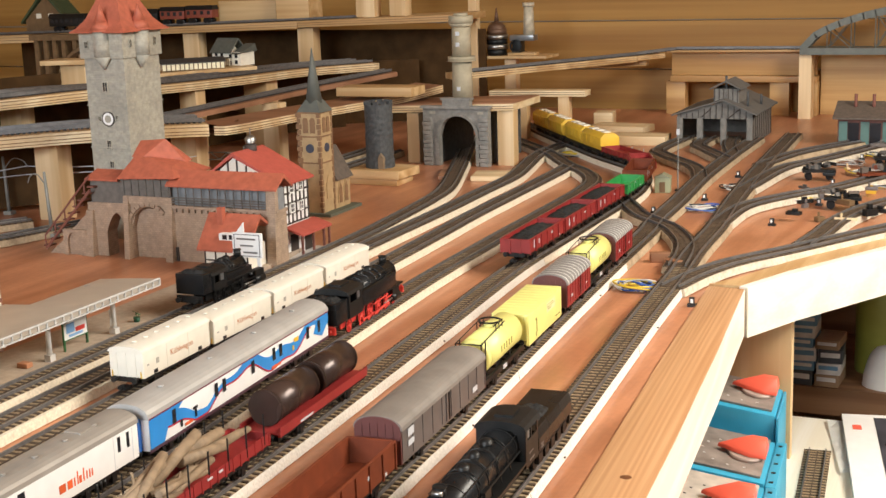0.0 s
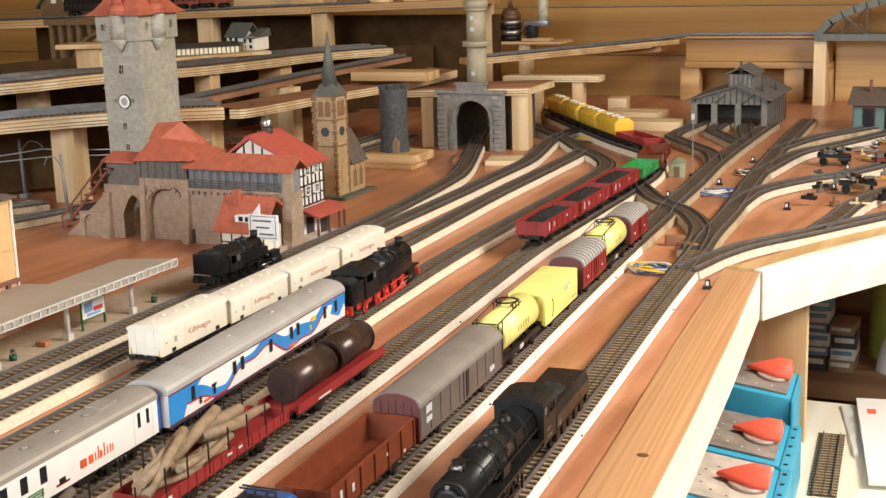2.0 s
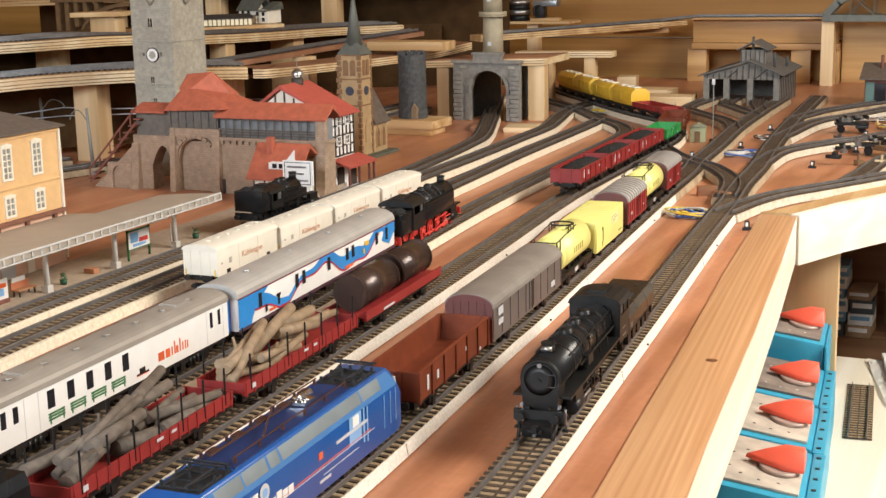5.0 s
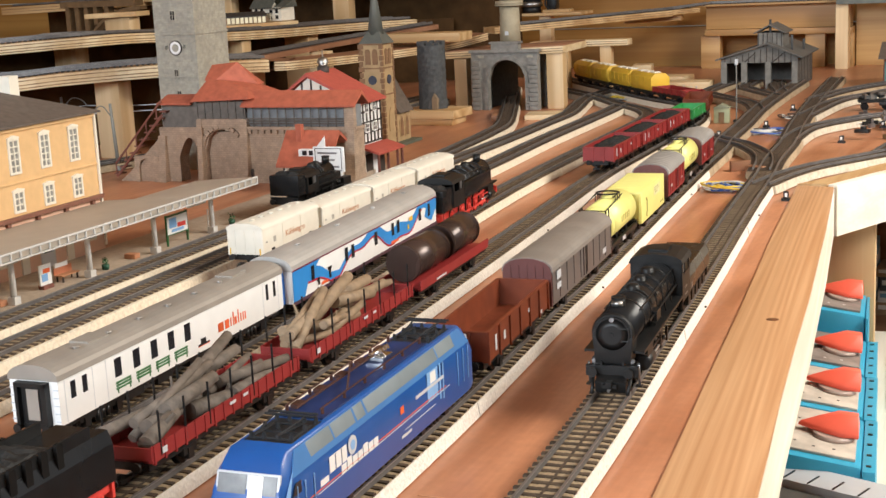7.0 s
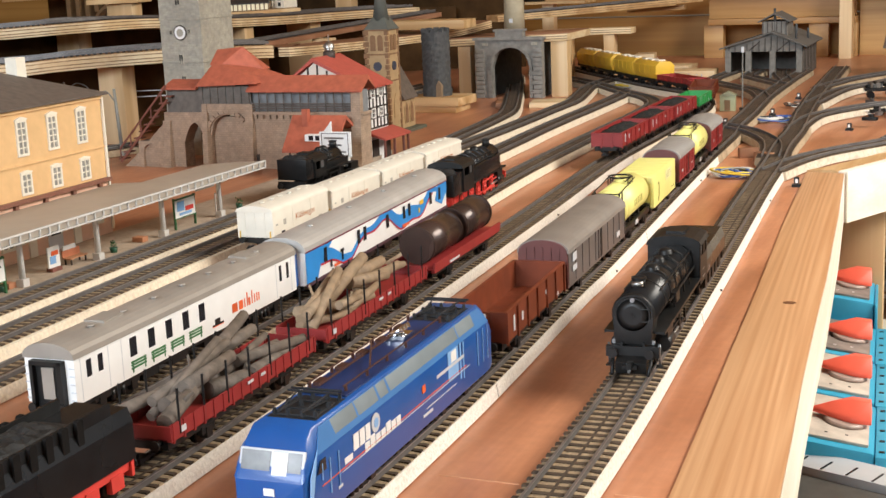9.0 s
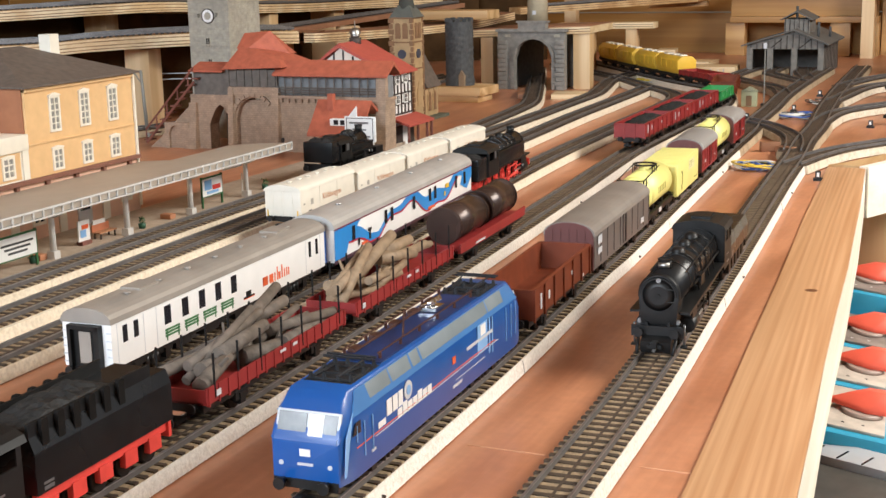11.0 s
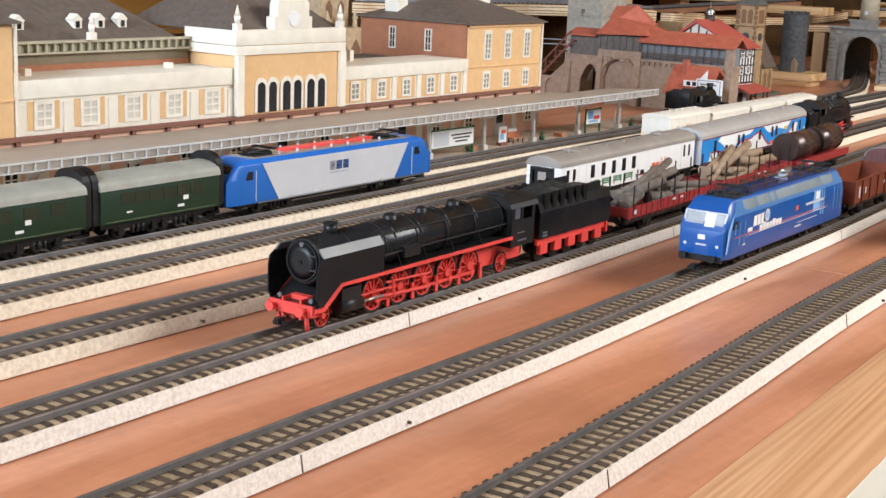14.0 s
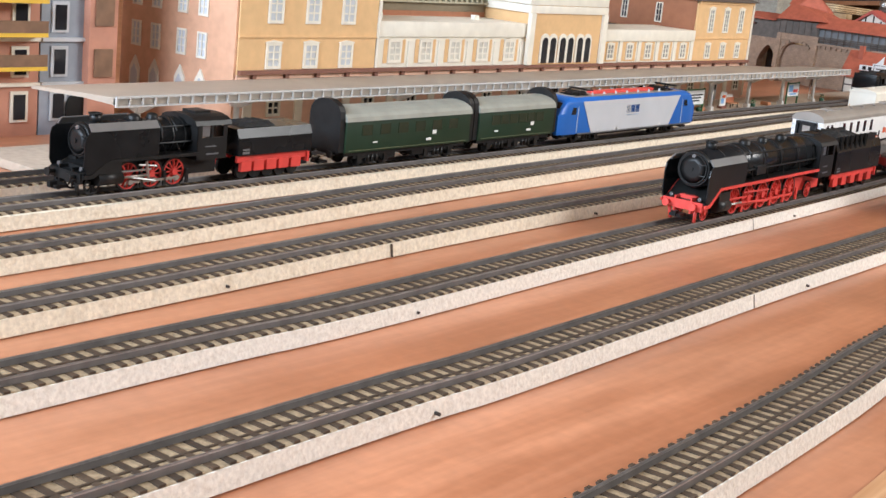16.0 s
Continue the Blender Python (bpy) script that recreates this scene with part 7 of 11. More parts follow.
for x, y, z0, z1, r_ in ((FX - 0.045, 0.655, 0.0885, 0.104, 0.0028), (FX - 0.115, 0.815, 0.131, 0.168, 0.009), (FX - 0.06, 0.905, 0.14, 0.166, 0.006), (FX - 0.03, 0.255, 0.0905, 0.104, 0.003), (FX - 0.03, 0.40, 0.0905, 0.103, 0.003)):
    bare_box("chimney", x - r_, x + r_, y - r_, y + r_, z0, z1, OFFWHITE, label="pale chimney")
# side windows
fs = wall_frame((FX - 0.075, 0.7955, 0), (1, 0, 0))
for x in (-0.028, 0.022):
    window(wr, fs, x, 0.110, 0.0075, 0.022, (1, 2))
fs = wall_frame((FX - 0.075, 0.0555, 0), (1, 0, 0))
for x in (-0.052, -0.026, 0.008, 0.034):
    window(wl, fs, x, 0.110, 0.0095, 0.0255, (1, 3), pane=LIGHTGREY)
    window(wl, fs, x, 0.072, 0.0095, 0.0190, (1, 2), pane=LIGHTGREY)
    b = bmesh.new()
    prism(b, [(-0.0065, 0.0), (0.0065, 0.0), (0.0065, 0.016), (0.0, 0.0265), (-0.0065, 0.016)], "z", 0, 0.0014)
    me = mesh_of(b, "pointed_window", OFFWHITE)
    ob = new("pointed_window", me)
    ob.parent, ob.matrix_basis = st, fs @ Matrix.Translation((x, 0.026, 0))
    pp = new("pane", shared("pointed_pane", lambda b_: prism(b_, [(-0.004, 0.001), (0.004, 0.001), (0.004, 0.013), (0.0, 0.019), (-0.004, 0.013)], "z", 0.0014, 0.002), LIGHTGREY))
    pp.parent = ob
# doors and windows under the canopy
for i in range(15):
    y = 0.10 + i * 0.0585
    if i % 3 == 1:
        d = bare_box("door", FX, FX + 0.0012, y - 0.009, y + 0.009, 0.007, 0.046, LIGHTGREY, label="pale grey station door")
        cube("pane", d, WINDOW, FX + 0.0012, FX + 0.0018, y - 0.006, y + 0.006, 0.020, 0.042)
    else:
        window(st, front, y, 0.030, 0.0125, 0.021, (1, 3), trim=OFFWHITE)

for i in range(15):
    y = 0.10 + i * 0.0585 - 0.02925
    bare_box("pilaster", FX, FX + 0.0016, y - 0.0045, y + 0.0045, 0.007, 0.0475, OFFWHITE, label="white wall pilaster")

# ---- platform and canopy ----
plat = thing("platform", "grey-brown station platform with a pale kerb", "platform", kind="structure")
slab("platform_slab", [(-0.752, -0.18), (-0.752, 0.62), (-0.757, 1.10), (-0.80, 1.45), (-0.835, 1.45), (-0.8395, 1.02), (-0.8395, -0.18)], 0.0005, 0.0068, PLATFORM, plat, bevel=0.0006)
can = thing("platform_canopy", "long pale grey platform canopy on slim posts", "canopy")
CY0, CY1 = -0.135, 1.050
b = bmesh.new()
prism(b, [(-0.7435, 0.0505), (-0.7435, 0.0555), (-0.778, 0.0535), (-0.8385, 0.0495), (-0.8385, 0.0475), (-0.778, 0.0505)], "y", CY0, 0.945)
prism(b, [(-0.7435, 0.0505), (-0.7435, 0.0555), (-0.778, 0.0535), (-0.812, 0.0505), (-0.812, 0.0485), (-0.778, 0.0505)], "y", 0.9455, CY1)
part("canopy_roof", b, CANOPYTOP, can, "dusty canopy top")
b = bmesh.new()
box(b, -0.7435, -0.7420, CY0, CY1, 0.0550, 0.0565)
box(b, -0.7435, -0.7420, CY0, CY1, 0.0490, 0.0500)
n = 110
for i in range(n + 1):
    y = CY0 + (CY1 - CY0 - 0.001) * i / n
    box(b, -0.7433, -0.7422, y, y + 0.0014, 0.0500, 0.0550)
part("canopy_edge", b, GREYTRIM, can, "pale openwork canopy edge")
b = bmesh.new()
box(b, -0.7455, -0.7440, CY0, CY1, 0.0500, 0.0550)
part("edge_backing", b, mat("blue_grey_canopy_panes", (0.47, 0.47, 0.46), 0.4, 0, 0.15, 200), can, "blue-grey glazing of the canopy edge")
b = bmesh.new()
tube(b, (0, 0, 0), (0, 0, 0.041), 0.0026, 0.0022, n=8)
box(b, -0.0034, 0.0034, -0.0034, 0.0034, 0, 0.006)
prism(b, [(-0.030, 0.0425), (-0.004, 0.032), (0.004, 0.032), (0.030, 0.0445), (0.030, 0.0465), (-0.030, 0.0445)], "y", -0.0012, 0.0012)
post = mesh_of(b, "post", GREYTRIM)
for i in range(13):
    put("post", post, can, -0.777, -0.09 + i * 0.0925, 0.0068)
b = bmesh.new()
box(b, -0.760, -0.7585, 0.955, 0.985, 0.0425, 0.0475)
part("hanging_sign", b, WHITE, can, "small white hanging sign")


def notice(x, y0, y1, z0, z1, label, bars_, frame_mat=PLANTGREEN):
    t = thing("notice_board", label, "sign", None, "platform notice boards")
    for y in (y0, y1):
        cube("post", t, frame_mat, x - 0.0008, x + 0.0008, y - 0.0009, y + 0.0009, 0.0068, z1 + 0.002)
    fr = cube("board", t, WHITE, x - 0.0005, x + 0.0009, y0, y1, z0, z1)
    b = bmesh.new()
    for a, c in ((z0 - 0.0008, z0), (z1, z1 + 0.0012)):
        box(b, x - 0.0009, x + 0.0012, y0 - 0.001, y1 + 0.001, a, c)
    part("frame", b, frame_mat, t)
    for i, (u0, u1, v0, v1, m_) in enumerate(bars_):
        cube("print_bar", fr, m_, x + 0.0009, x + 0.0012, y0 + (y1 - y0) * u0, y0 + (y1 - y0) * u1, z0 + (z1 - z0) * v0, z0 + (z1 - z0) * v1)
    return t


notice(-0.776, 0.652, 0.722, 0.0165, 0.0330, "white timetable board in a green frame", [(0.05, 0.4, 0.1, 0.9, LIGHTGREY), (0.45, 0.95, 0.62, 0.72, GREYSTEEL), (0.5, 0.9, 0.42, 0.52, GREYSTEEL), (0.55, 0.85, 0.22, 0.32, GREYSTEEL)])
notice(-0.783, 0.955, 0.987, 0.0170, 0.0330, "small coloured advertising board in a green frame", [(0.1, 0.45, 0.35, 0.9, BLUELIGHT), (0.5, 0.9, 0.3, 0.55, RED), (0.2, 0.8, 0.1, 0.25, BLUELIGHT)])


def bench_thing(y):
    t = thing("platform_bench", "small wooden platform bench with an orange back", "bench", pose(-0.790, y, 0.0068), "platform benches")
    cube("seat", t, mat("bench_wood", (0.42, 0.2, 0.1), 0.6) if "bench_wood" not in bpy.data.materials else bpy.data.materials["bench_wood"], -0.004, 0.004, -0.011, 0.011, 0.0048, 0.0058)
    cube("backrest", t, mat("bench_orange", (0.55, 0.2, 0.1), 0.6) if "bench_orange" not in bpy.data.materials else bpy.data.materials["bench_orange"], -0.0048, -0.0038, -0.011, 0.011, 0.0058, 0.0115)
    cube("advert", t, WHITE, -0.0045, -0.0033, -0.010, 0.006, 0.0115, 0.0150, "white advert strip")
    for yy in (-0.009, 0.009):
        for x in (-0.003, 0.003):
            cube("leg", t, TIMBER, x - 0.0005, x + 0.0005, yy - 0.0006, yy + 0.0006, 0.0, 0.0048)


bench_thing(0.822)
t = thing("poster_stand", "white poster stand with coloured pictures on the platform", "sign", pose(-0.788, 0.793, 0.0068))
cube("panel", t, WHITE, -0.0006, 0.0006, -0.007, 0.007, 0.003, 0.0195)
cube("picture", t, BLUELIGHT, 0.0006, 0.0009, -0.005, 0.002, 0.006, 0.0120)
cube("picture", t, ORANGERED, 0.0006, 0.0009, -0.003, 0.005, 0.0125, 0.0160)
cube("foot", t, REDTIMBER, -0.003, 0.003, -0.006, 0.006, 0.0, 0.003)


def planter(y, x=-0.782):
    t = thing("flower_tub", "small green plant in a brown tub on the platform", "plant", pose(x, y, 0.0068), "flower tubs")
    b = bmesh.new()
    tube(b, (0, 0, 0), (0, 0, 0.0045), 0.0028, 0.0034, n=10)
    part("tub", b, mat("dark_green_tub", (0.02, 0.09, 0.05), 0.5) if "dark_green_tub" not in bpy.data.materials else bpy.data.materials["dark_green_tub"], t)
    b = bmesh.new()
    rnd = random.Random(int(y * 1000))
    for i in range(26):
        a, rr, z = rnd.random() * 6.28, rnd.random() * 0.0036, 0.004 + rnd.random() * 0.006
        m = Matrix.Translation((rr * math.cos(a), rr * math.sin(a), z)) @ Euler((rnd.random() * 3, rnd.random() * 3, a)).to_matrix().to_4x4()
        vs = [b.verts.new(m @ Vector(c)) for c in ((-0.0012, 0, 0), (0, -0.0006, 0), (0.0014, 0, 0.0004), (0, 0.0006, 0))]
        b.faces.new(vs)
    part("foliage", b, PLANTGREEN, t)


for y in (0.862, 1.062, 0.725):
    planter(y)
for y in (0.905, 0.735):
    b = bmesh.new()
    box(b, -0.0055, 0.0055, -0.004, 0.004, 0, 0.0045)
    solid("luggage_crate", b, mat("crate_orange", (0.45, 0.2, 0.1), 0.7) if "crate_orange" not in bpy.data.materials else bpy.data.materials["crate_orange"], "small orange-brown crate on the platform", "crate", "platform crates", bevel=0.0006, at=pose(-0.786, y, 0.0068))
t = thing("ladder_frame", "small pale ladder frame at the platform end", "frame", pose(-0.784, 1.028, 0.0068))
for yy in (-0.004, 0.004):
    cube("rail", t, GREYTRIM, -0.0004, 0.0004, yy - 0.0005, yy + 0.0005, 0, 0.022)
for i in range(4):
    cube("rung", t, GREYTRIM, -0.0003, 0.0003, -0.004, 0.004, 0.004 + i * 0.005, 0.0046 + i * 0.005)

# ---- town gate, wall walk and tower ----
gate = thing("town_gate", "grey-brown stone town gate and wall with red tiled wall walk", "building")


def arch_hole_wall(b, x0, x1, y0, y1, z1, arches):
    """A wall in the x-z plane with round-headed or pointed openings (x centre, width, height, pointed)."""
    outline = [(x0, 0.0)]
    holes = sorted(arches)
    cuts = [x0]
    prev = x0
    for cx, w, h, pointed in holes:
        box(b, prev, cx - w / 2, y0, y1, 0, z1)
        n = 10
        spring = h - (w * 0.75 if pointed else w / 2)
        pts = []
        for i in range(n + 1):
            u = -1 + 2 * i / n
            if pointed:
                zz = spring + w * 0.75 * (1 - abs(u) ** 1.7)
            else:
                zz = spring + w / 2 * math.sqrt(max(0, 1 - u * u))
            pts.append((cx + u * w / 2, zz))
        for (xa, za), (xb, zb) in zip(pts, pts[1:]):
            vs = [b.verts.new(c) for c in ((xa, y0, za), (xb, y0, zb), (xb, y0, z1), (xa, y0, z1), (xa, y1, za), (xb, y1, zb), (xb, y1, z1), (xa, y1, z1))]
            for f in ((0, 1, 2, 3), (5, 4, 7, 6), (0, 4, 5, 1), (3, 2, 6, 7)):
                b.faces.new([vs[k] for k in f])
        prev = cx + w / 2
    box(b, prev, x1, y0, y1, 0, z1)


GY = 1.33
b = bmesh.new()
arch_hole_wall(b, -1.045, -0.778, GY, GY + 0.02, 0.066, [(-1.003, 0.032, 0.054, True), (-0.955, 0.052, 0.0635, False)])
part("wall", b, STONE, gate)
b = bmesh.new()
box(b, -0.985, -0.925, GY + 0.008, GY + 0.014, 0.0, 0.06)
part("blind_arch_back", b, STONE, gate)
# dark sheet behind the opening, in place of the passage's shade
b = bmesh.new()
box(b, -1.03, -0.99, GY + 0.055, GY + 0.06, 0.0, 0.06)
part("gate_passage", b, TIMBER, gate, "dark sheet for the shade inside the gate arch")
# stone band over the big arch
b = bmesh.new()
box(b, -0.988, -0.921, GY - 0.003, GY + 0.02, 0.0662, 0.0765)
part("arch_block", b, STONE, gate)
# arch rings and buttresses
b = bmesh.new()
for i in range(13):
    a = math.pi * i / 12
    x, z = -0.955 + 0.0285 * math.cos(a), 0.0385 + 0.0285 * math.sin(a)
    box(b, -0.0022, 0.0022, -0.0035, 0.0005, -0.0032, 0.0032, Matrix.Translation((x, GY, z)) @ Matrix.Rotation(-a, 4, "Y"))
islands("arch_stone", b, STONE, gate)
for x, w, z1 in ((-0.985, 0.0035, 0.076), (-0.924, 0.005, 0.076), (-0.7835, 0.006, 0.094), (-1.040, 0.005, 0.056)):
    b = bmesh.new()
    prism(b, [(GY + 0.002, 0), (GY - 0.010, 0), (GY - 0.0065, z1 * 0.6), (GY - 0.004, z1), (GY + 0.002, z1)], "x", x - w, x + w)
    part("buttress", b, STONE, gate)
b = bmesh.new()
box(b, -0.928, -0.916, GY - 0.002, GY + 0.001, 0, 0.017)
part("small_door", b, TIMBER, gate)
# string course with small corbels
b = bmesh.new()
box(b, -0.925, -0.776, GY - 0.004, GY + 0.02, 0.064, 0.0675)
for i in range(16):
    x = -0.918 + i * 0.0088
    box(b, x, x + 0.0035, GY - 0.0035, GY, 0.0595, 0.064)
islands("corbel", b, STONE, gate)
# wall-walk gallery
b = bmesh.new()
box(b, -0.922, -0.778, GY + 0.003, GY + 0.016, 0.0675, 0.092)
part("gallery_back", b, mat("blue_grey_gallery_wall", (0.20, 0.21, 0.22), 0.7, 0, 0.15, 100), gate)
b = bmesh.new()
for i in range(14):
    x = -0.921 + i * 0.0109
    box(b, x - 0.0006, x + 0.0006, GY - 0.0035, GY - 0.0022, 0.0675, 0.091)
for z in (0.0705, 0.0735, 0.0765):
    box(b, -0.922, -0.778, GY - 0.0035, GY - 0.0025, z, z + 0.0014)
islands("gallery_bar", b, GREYTIMBER, gate)
b = bmesh.new()
prism(b, [(GY - 0.008, 0.0905), (GY - 0.008, 0.0925), (GY + 0.012, 0.1085), (GY + 0.030, 0.0925), (GY + 0.030, 0.0905), (GY + 0.012, 0.1035)], "x", -0.924, -0.774)
part("gallery_roof", b, REDTILE, gate, "orange-red tiled wall-walk roof")
# gatehouse loft and its crooked roof
b = bmesh.new()
box(b, -0.988, -0.922, GY - 0.002, GY + 0.06, 0.0768, 0.0975)
part("gate_loft", b, GREYTIMBER, gate, "weathered timber gate loft")
b = bmesh.new()
for i in range(7):
    x = -0.987 + i * 0.0106
    box(b, x - 0.0006, x + 0.0006, GY - 0.0035, GY - 0.002, 0.0768, 0.0975)
box(b, -0.988, -0.922, GY - 0.0035, GY - 0.002, 0.0835, 0.0850)
islands("loft_post", b, GREYTIMBER, gate)
b = bmesh.new()
prism(b, [(-0.990, 0.0975), (-0.909, 0.1005), (-0.909, 0.1015), (-0.990, 0.0985)], "y", GY - 0.011, GY + 0.07)
c = [b.verts.new(v) for v in ((-0.990, GY - 0.011, 0.0985), (-0.909, GY - 0.011, 0.1015), (-0.925, GY + 0.010, 0.1120), (-0.957, GY + 0.015, 0.1205), (-0.981, GY + 0.016, 0.1220), (-0.990, GY + 0.07, 0.0985), (-0.909, GY + 0.07, 0.1015), (-0.930, GY + 0.045, 0.1150), (-0.981, GY + 0.045, 0.1230))]
for f in ((0, 1, 2, 3, 4), (1, 6, 7, 2), (6, 5, 8, 7), (5, 0, 4, 8), (4, 3, 2, 7, 8)):
    b.faces.new([c[i] for i in f])
skirt = part("gate_roof", b, REDTILE, gate, "steep orange-red gatehouse roof")
b = bmesh.new()
c = [b.verts.new(v) for v in ((-0.985, GY + 0.0150, 0.1205), (-0.970, GY + 0.0150, 0.1205), (-0.926, GY + 0.0400, 0.1130), (-0.950, GY + 0.036, 0.1405), (-0.986, GY + 0.036, 0.1375), (-0.985, GY + 0.056, 0.1200), (-0.926, GY + 0.056, 0.1130))]
for f in ((0, 1, 3, 4), (1, 2, 3), (2, 6, 3), (6, 5, 4, 3), (5, 0, 4), (5, 6, 2, 1, 0)):
    b.faces.new([c[i] for i in f])
part("upper_roof", b, REDTILE, gate, "steep upper roof of the gatehouse")
# stair on the outer side
b = bmesh.new()
prism(b, [(-1.045, 0.0), (-1.105, 0.0), (-1.090, 0.012), (-1.045, 0.052)], "y", GY - 0.004, GY + 0.03)
part("stair_wall", b, STONE, gate)
b = bmesh.new()
for i in range(10):
    x = -1.112 + i * 0.0082
    z = 0.010 + i * 0.0085
    box(b, x, x + 0.009, GY - 0.007, GY + 0.006, z - 0.0016, z)
    if i % 2 == 0:
        tube(b, (x + 0.004, GY - 0.0072, z), (x + 0.004, GY - 0.0072, z + 0.0125), 0.0009, n=6)
tube(b, (-1.108, GY - 0.0072, 0.0225), (-1.034, GY - 0.0072, 0.099), 0.0013, n=6)
tube(b, (-1.108, GY - 0.0072, 0.006), (-1.034, GY - 0.0072, 0.082), 0.0016, n=6)
part("timber_stair", b, REDTIMBER, gate, "red-brown timber stair")
b = bmesh.new()
prism(b, [(GY - 0.006, 0.0935), (GY - 0.006, 0.0955), (GY + 0.02, 0.104), (GY + 0.02, 0.102)], "x", -1.042, -0.994)
part("stair_roof", b, REDTILE, gate)
b = bmesh.new()
box(b, -1.04, -0.99, GY + 0.002, GY + 0.03, 0.056, 0.096)
part("stair_loft", b, GREYTIMBER, gate)
arch2 = bmesh.new()
arch_hole_wall(arch2, -1.080, -1.045, GY - 0.008, GY - 0.004, 0.032, [(-1.064, 0.020, 0.028, False)])
part("stair_arch", arch2, STONE, gate)

# the tall square tower behind
tw = thing("gate_tower", "tall pale grey square tower with clock and red turret roof", "tower")
TX0, TX1, TY0, TY1 = -1.102, -1.042, 1.42, 1.495
cube("shaft", tw, STONEPALE, TX0, TX1, TY0, TY1, 0.0, 0.232)
for z in (0.1715, 0.118):
    cube("string_course", tw, STONEPALE, TX0 - 0.001, TX1 + 0.001, TY0 - 0.001, TY1 + 0.001, z, z + 0.002)
top = cube("upper_storey", tw, STONEPALE, TX0 - 0.003, TX1 + 0.003, TY0 - 0.004, TY1 + 0.003, 0.232, 0.266)
xm, ym = (TX0 + TX1) / 2, (TY0 + TY1) / 2
for x, y in ((xm + 0.002, TY0 - 0.003), (TX1 + 0.003, ym - 0.004), (xm, TY1 + 0.002), (TX0 - 0.002, ym)):
    b = bmesh.new()
    tube(b, (x, y, 0.218), (x, y, 0.234), 0.001, 0.0115, n=8)
    tube(b, (x, y, 0.234), (x, y, 0.266), 0.0115, n=8)
    tr = part("turret", b, STONEPALE, tw)
    b = bmesh.new()
    tube(b, (x, y, 0.2655), (x, y, 0.2675), 0.0150, 0.0142, n=8)
    tube(b, (x, y, 0.2675), (x, y, 0.277), 0.0142, 0.0085, n=8)
    tube(b, (x, y, 0.277), (x, y, 0.299), 0.0085, 0.0003, n=8)
    part("turret_roof", b, REDTILE, tr, "pointed red turret roof")
b = bmesh.new()
levels = [(0.0415, 0.0490, 0.2640), (0.0415, 0.0490, 0.2652), (0.0350, 0.0425, 0.2700), (0.0270, 0.0340, 0.2800), (0.0180, 0.0240, 0.3000), (0.0008, 0.0012, 0.3480)]
rows = [[b.verts.new((xm + sx * hx, ym + sy * hy, z)) for sx, sy in ((-1, -1), (1, -1), (1, 1), (-1, 1))] for hx, hy, z in levels]
for lo, hi in zip(rows, rows[1:]):
    for k in range(4):
        b.faces.new((lo[k], lo[(k + 1) % 4], hi[(k + 1) % 4], hi[k]))
b.faces.new(rows[0][::-1])
b.faces.new(rows[-1])
part("roof", b, REDTILE, tw, "steep flared red tower roof")
ft_ = wall_frame((xm, TY0, 0), (1, 0, 0))
for x, z, w, h in ((-0.001, 0.196, 0.007, 0.0115), (-0.002, 0.1225, 0.006, 0.011), (0.0, 0.097, 0.006, 0.008), (-0.014, 0.156, 0.0028, 0.005), (0.013, 0.157, 0.0028, 0.005)):
    window(tw, ft_, x, z, w, h, (1, 1), trim=STONEPALE)
ft2 = wall_frame((xm, TY0 - 0.004, 0), (1, 0, 0))
for x in (-0.022, 0.0):
    window(tw, ft2, x, 0.249, 0.005, 0.008, (1, 1), trim=STONEPALE)
fr_ = wall_frame((TX1 + 0.003, ym, 0), (0, 1, 0))
for y in (-0.026, 0.0, 0.026):
    window(tw, fr_, y, 0.250, 0.007 if y == 0 else 0.004, 0.0095, (1, 1), trim=STONEPALE)
b = bmesh.new()
tube(b, (xm, TY0, 0.1555), (xm, TY0 - 0.0016, 0.1555), 0.0088, n=22)
ck = part("clock_face", b, WHITE, tw, "white tower clock face")
b = bmesh.new()
tube(b, (xm, TY0 - 0.0016, 0.1555), (xm, TY0 - 0.0021, 0.1555), 0.0048, n=18)
part("clock_centre", b, STONEPALE, ck)
b = bmesh.new()
ring(b, (xm, TY0 - 0.0012, 0.1555), (0, 1, 0), 0.0088, 0.0006, 24)
part("clock_rim", b, TIMBER, ck)

# ---- half-timbered house ----
hh_ = thing("half_timbered_house", "half-timbered house with a bright red roof and porch", "house")
HX1, HY0, HY1 = -0.795, 1.372, 1.432
HX0 = -0.90
cube("wall", hh_, WHITE, HX0, HX1, HY0, HY1, 0.0, 0.090)
b = bmesh.new()
prism(b, [(HX0, 0.090), (HX1, 0.090), ((HX0 + HX1) / 2, 0.09)], "y", HY0, HY1)
b.free()
b = bmesh.new()
prism(b, [(HX0 - 0.006, 0.0885), (HX0 - 0.006, 0.0905), (-0.858, 0.126), (HX1 + 0.006, 0.0905), (HX1 + 0.006, 0.0885), (-0.858, 0.121)], "y", HY0 - 0.006, HY1 + 0.006)
part("roof", b, REDROOF, hh_, "bright red roof")
b = bmesh.new()
prism(b, [(HX0 + 0.002, 0.090), (HX1 - 0.002, 0.090), (-0.858, 0.1205)], "y", HY0 - 0.0004, HY1 + 0.0004)
part("gable_wall", b, CREAM, hh_)
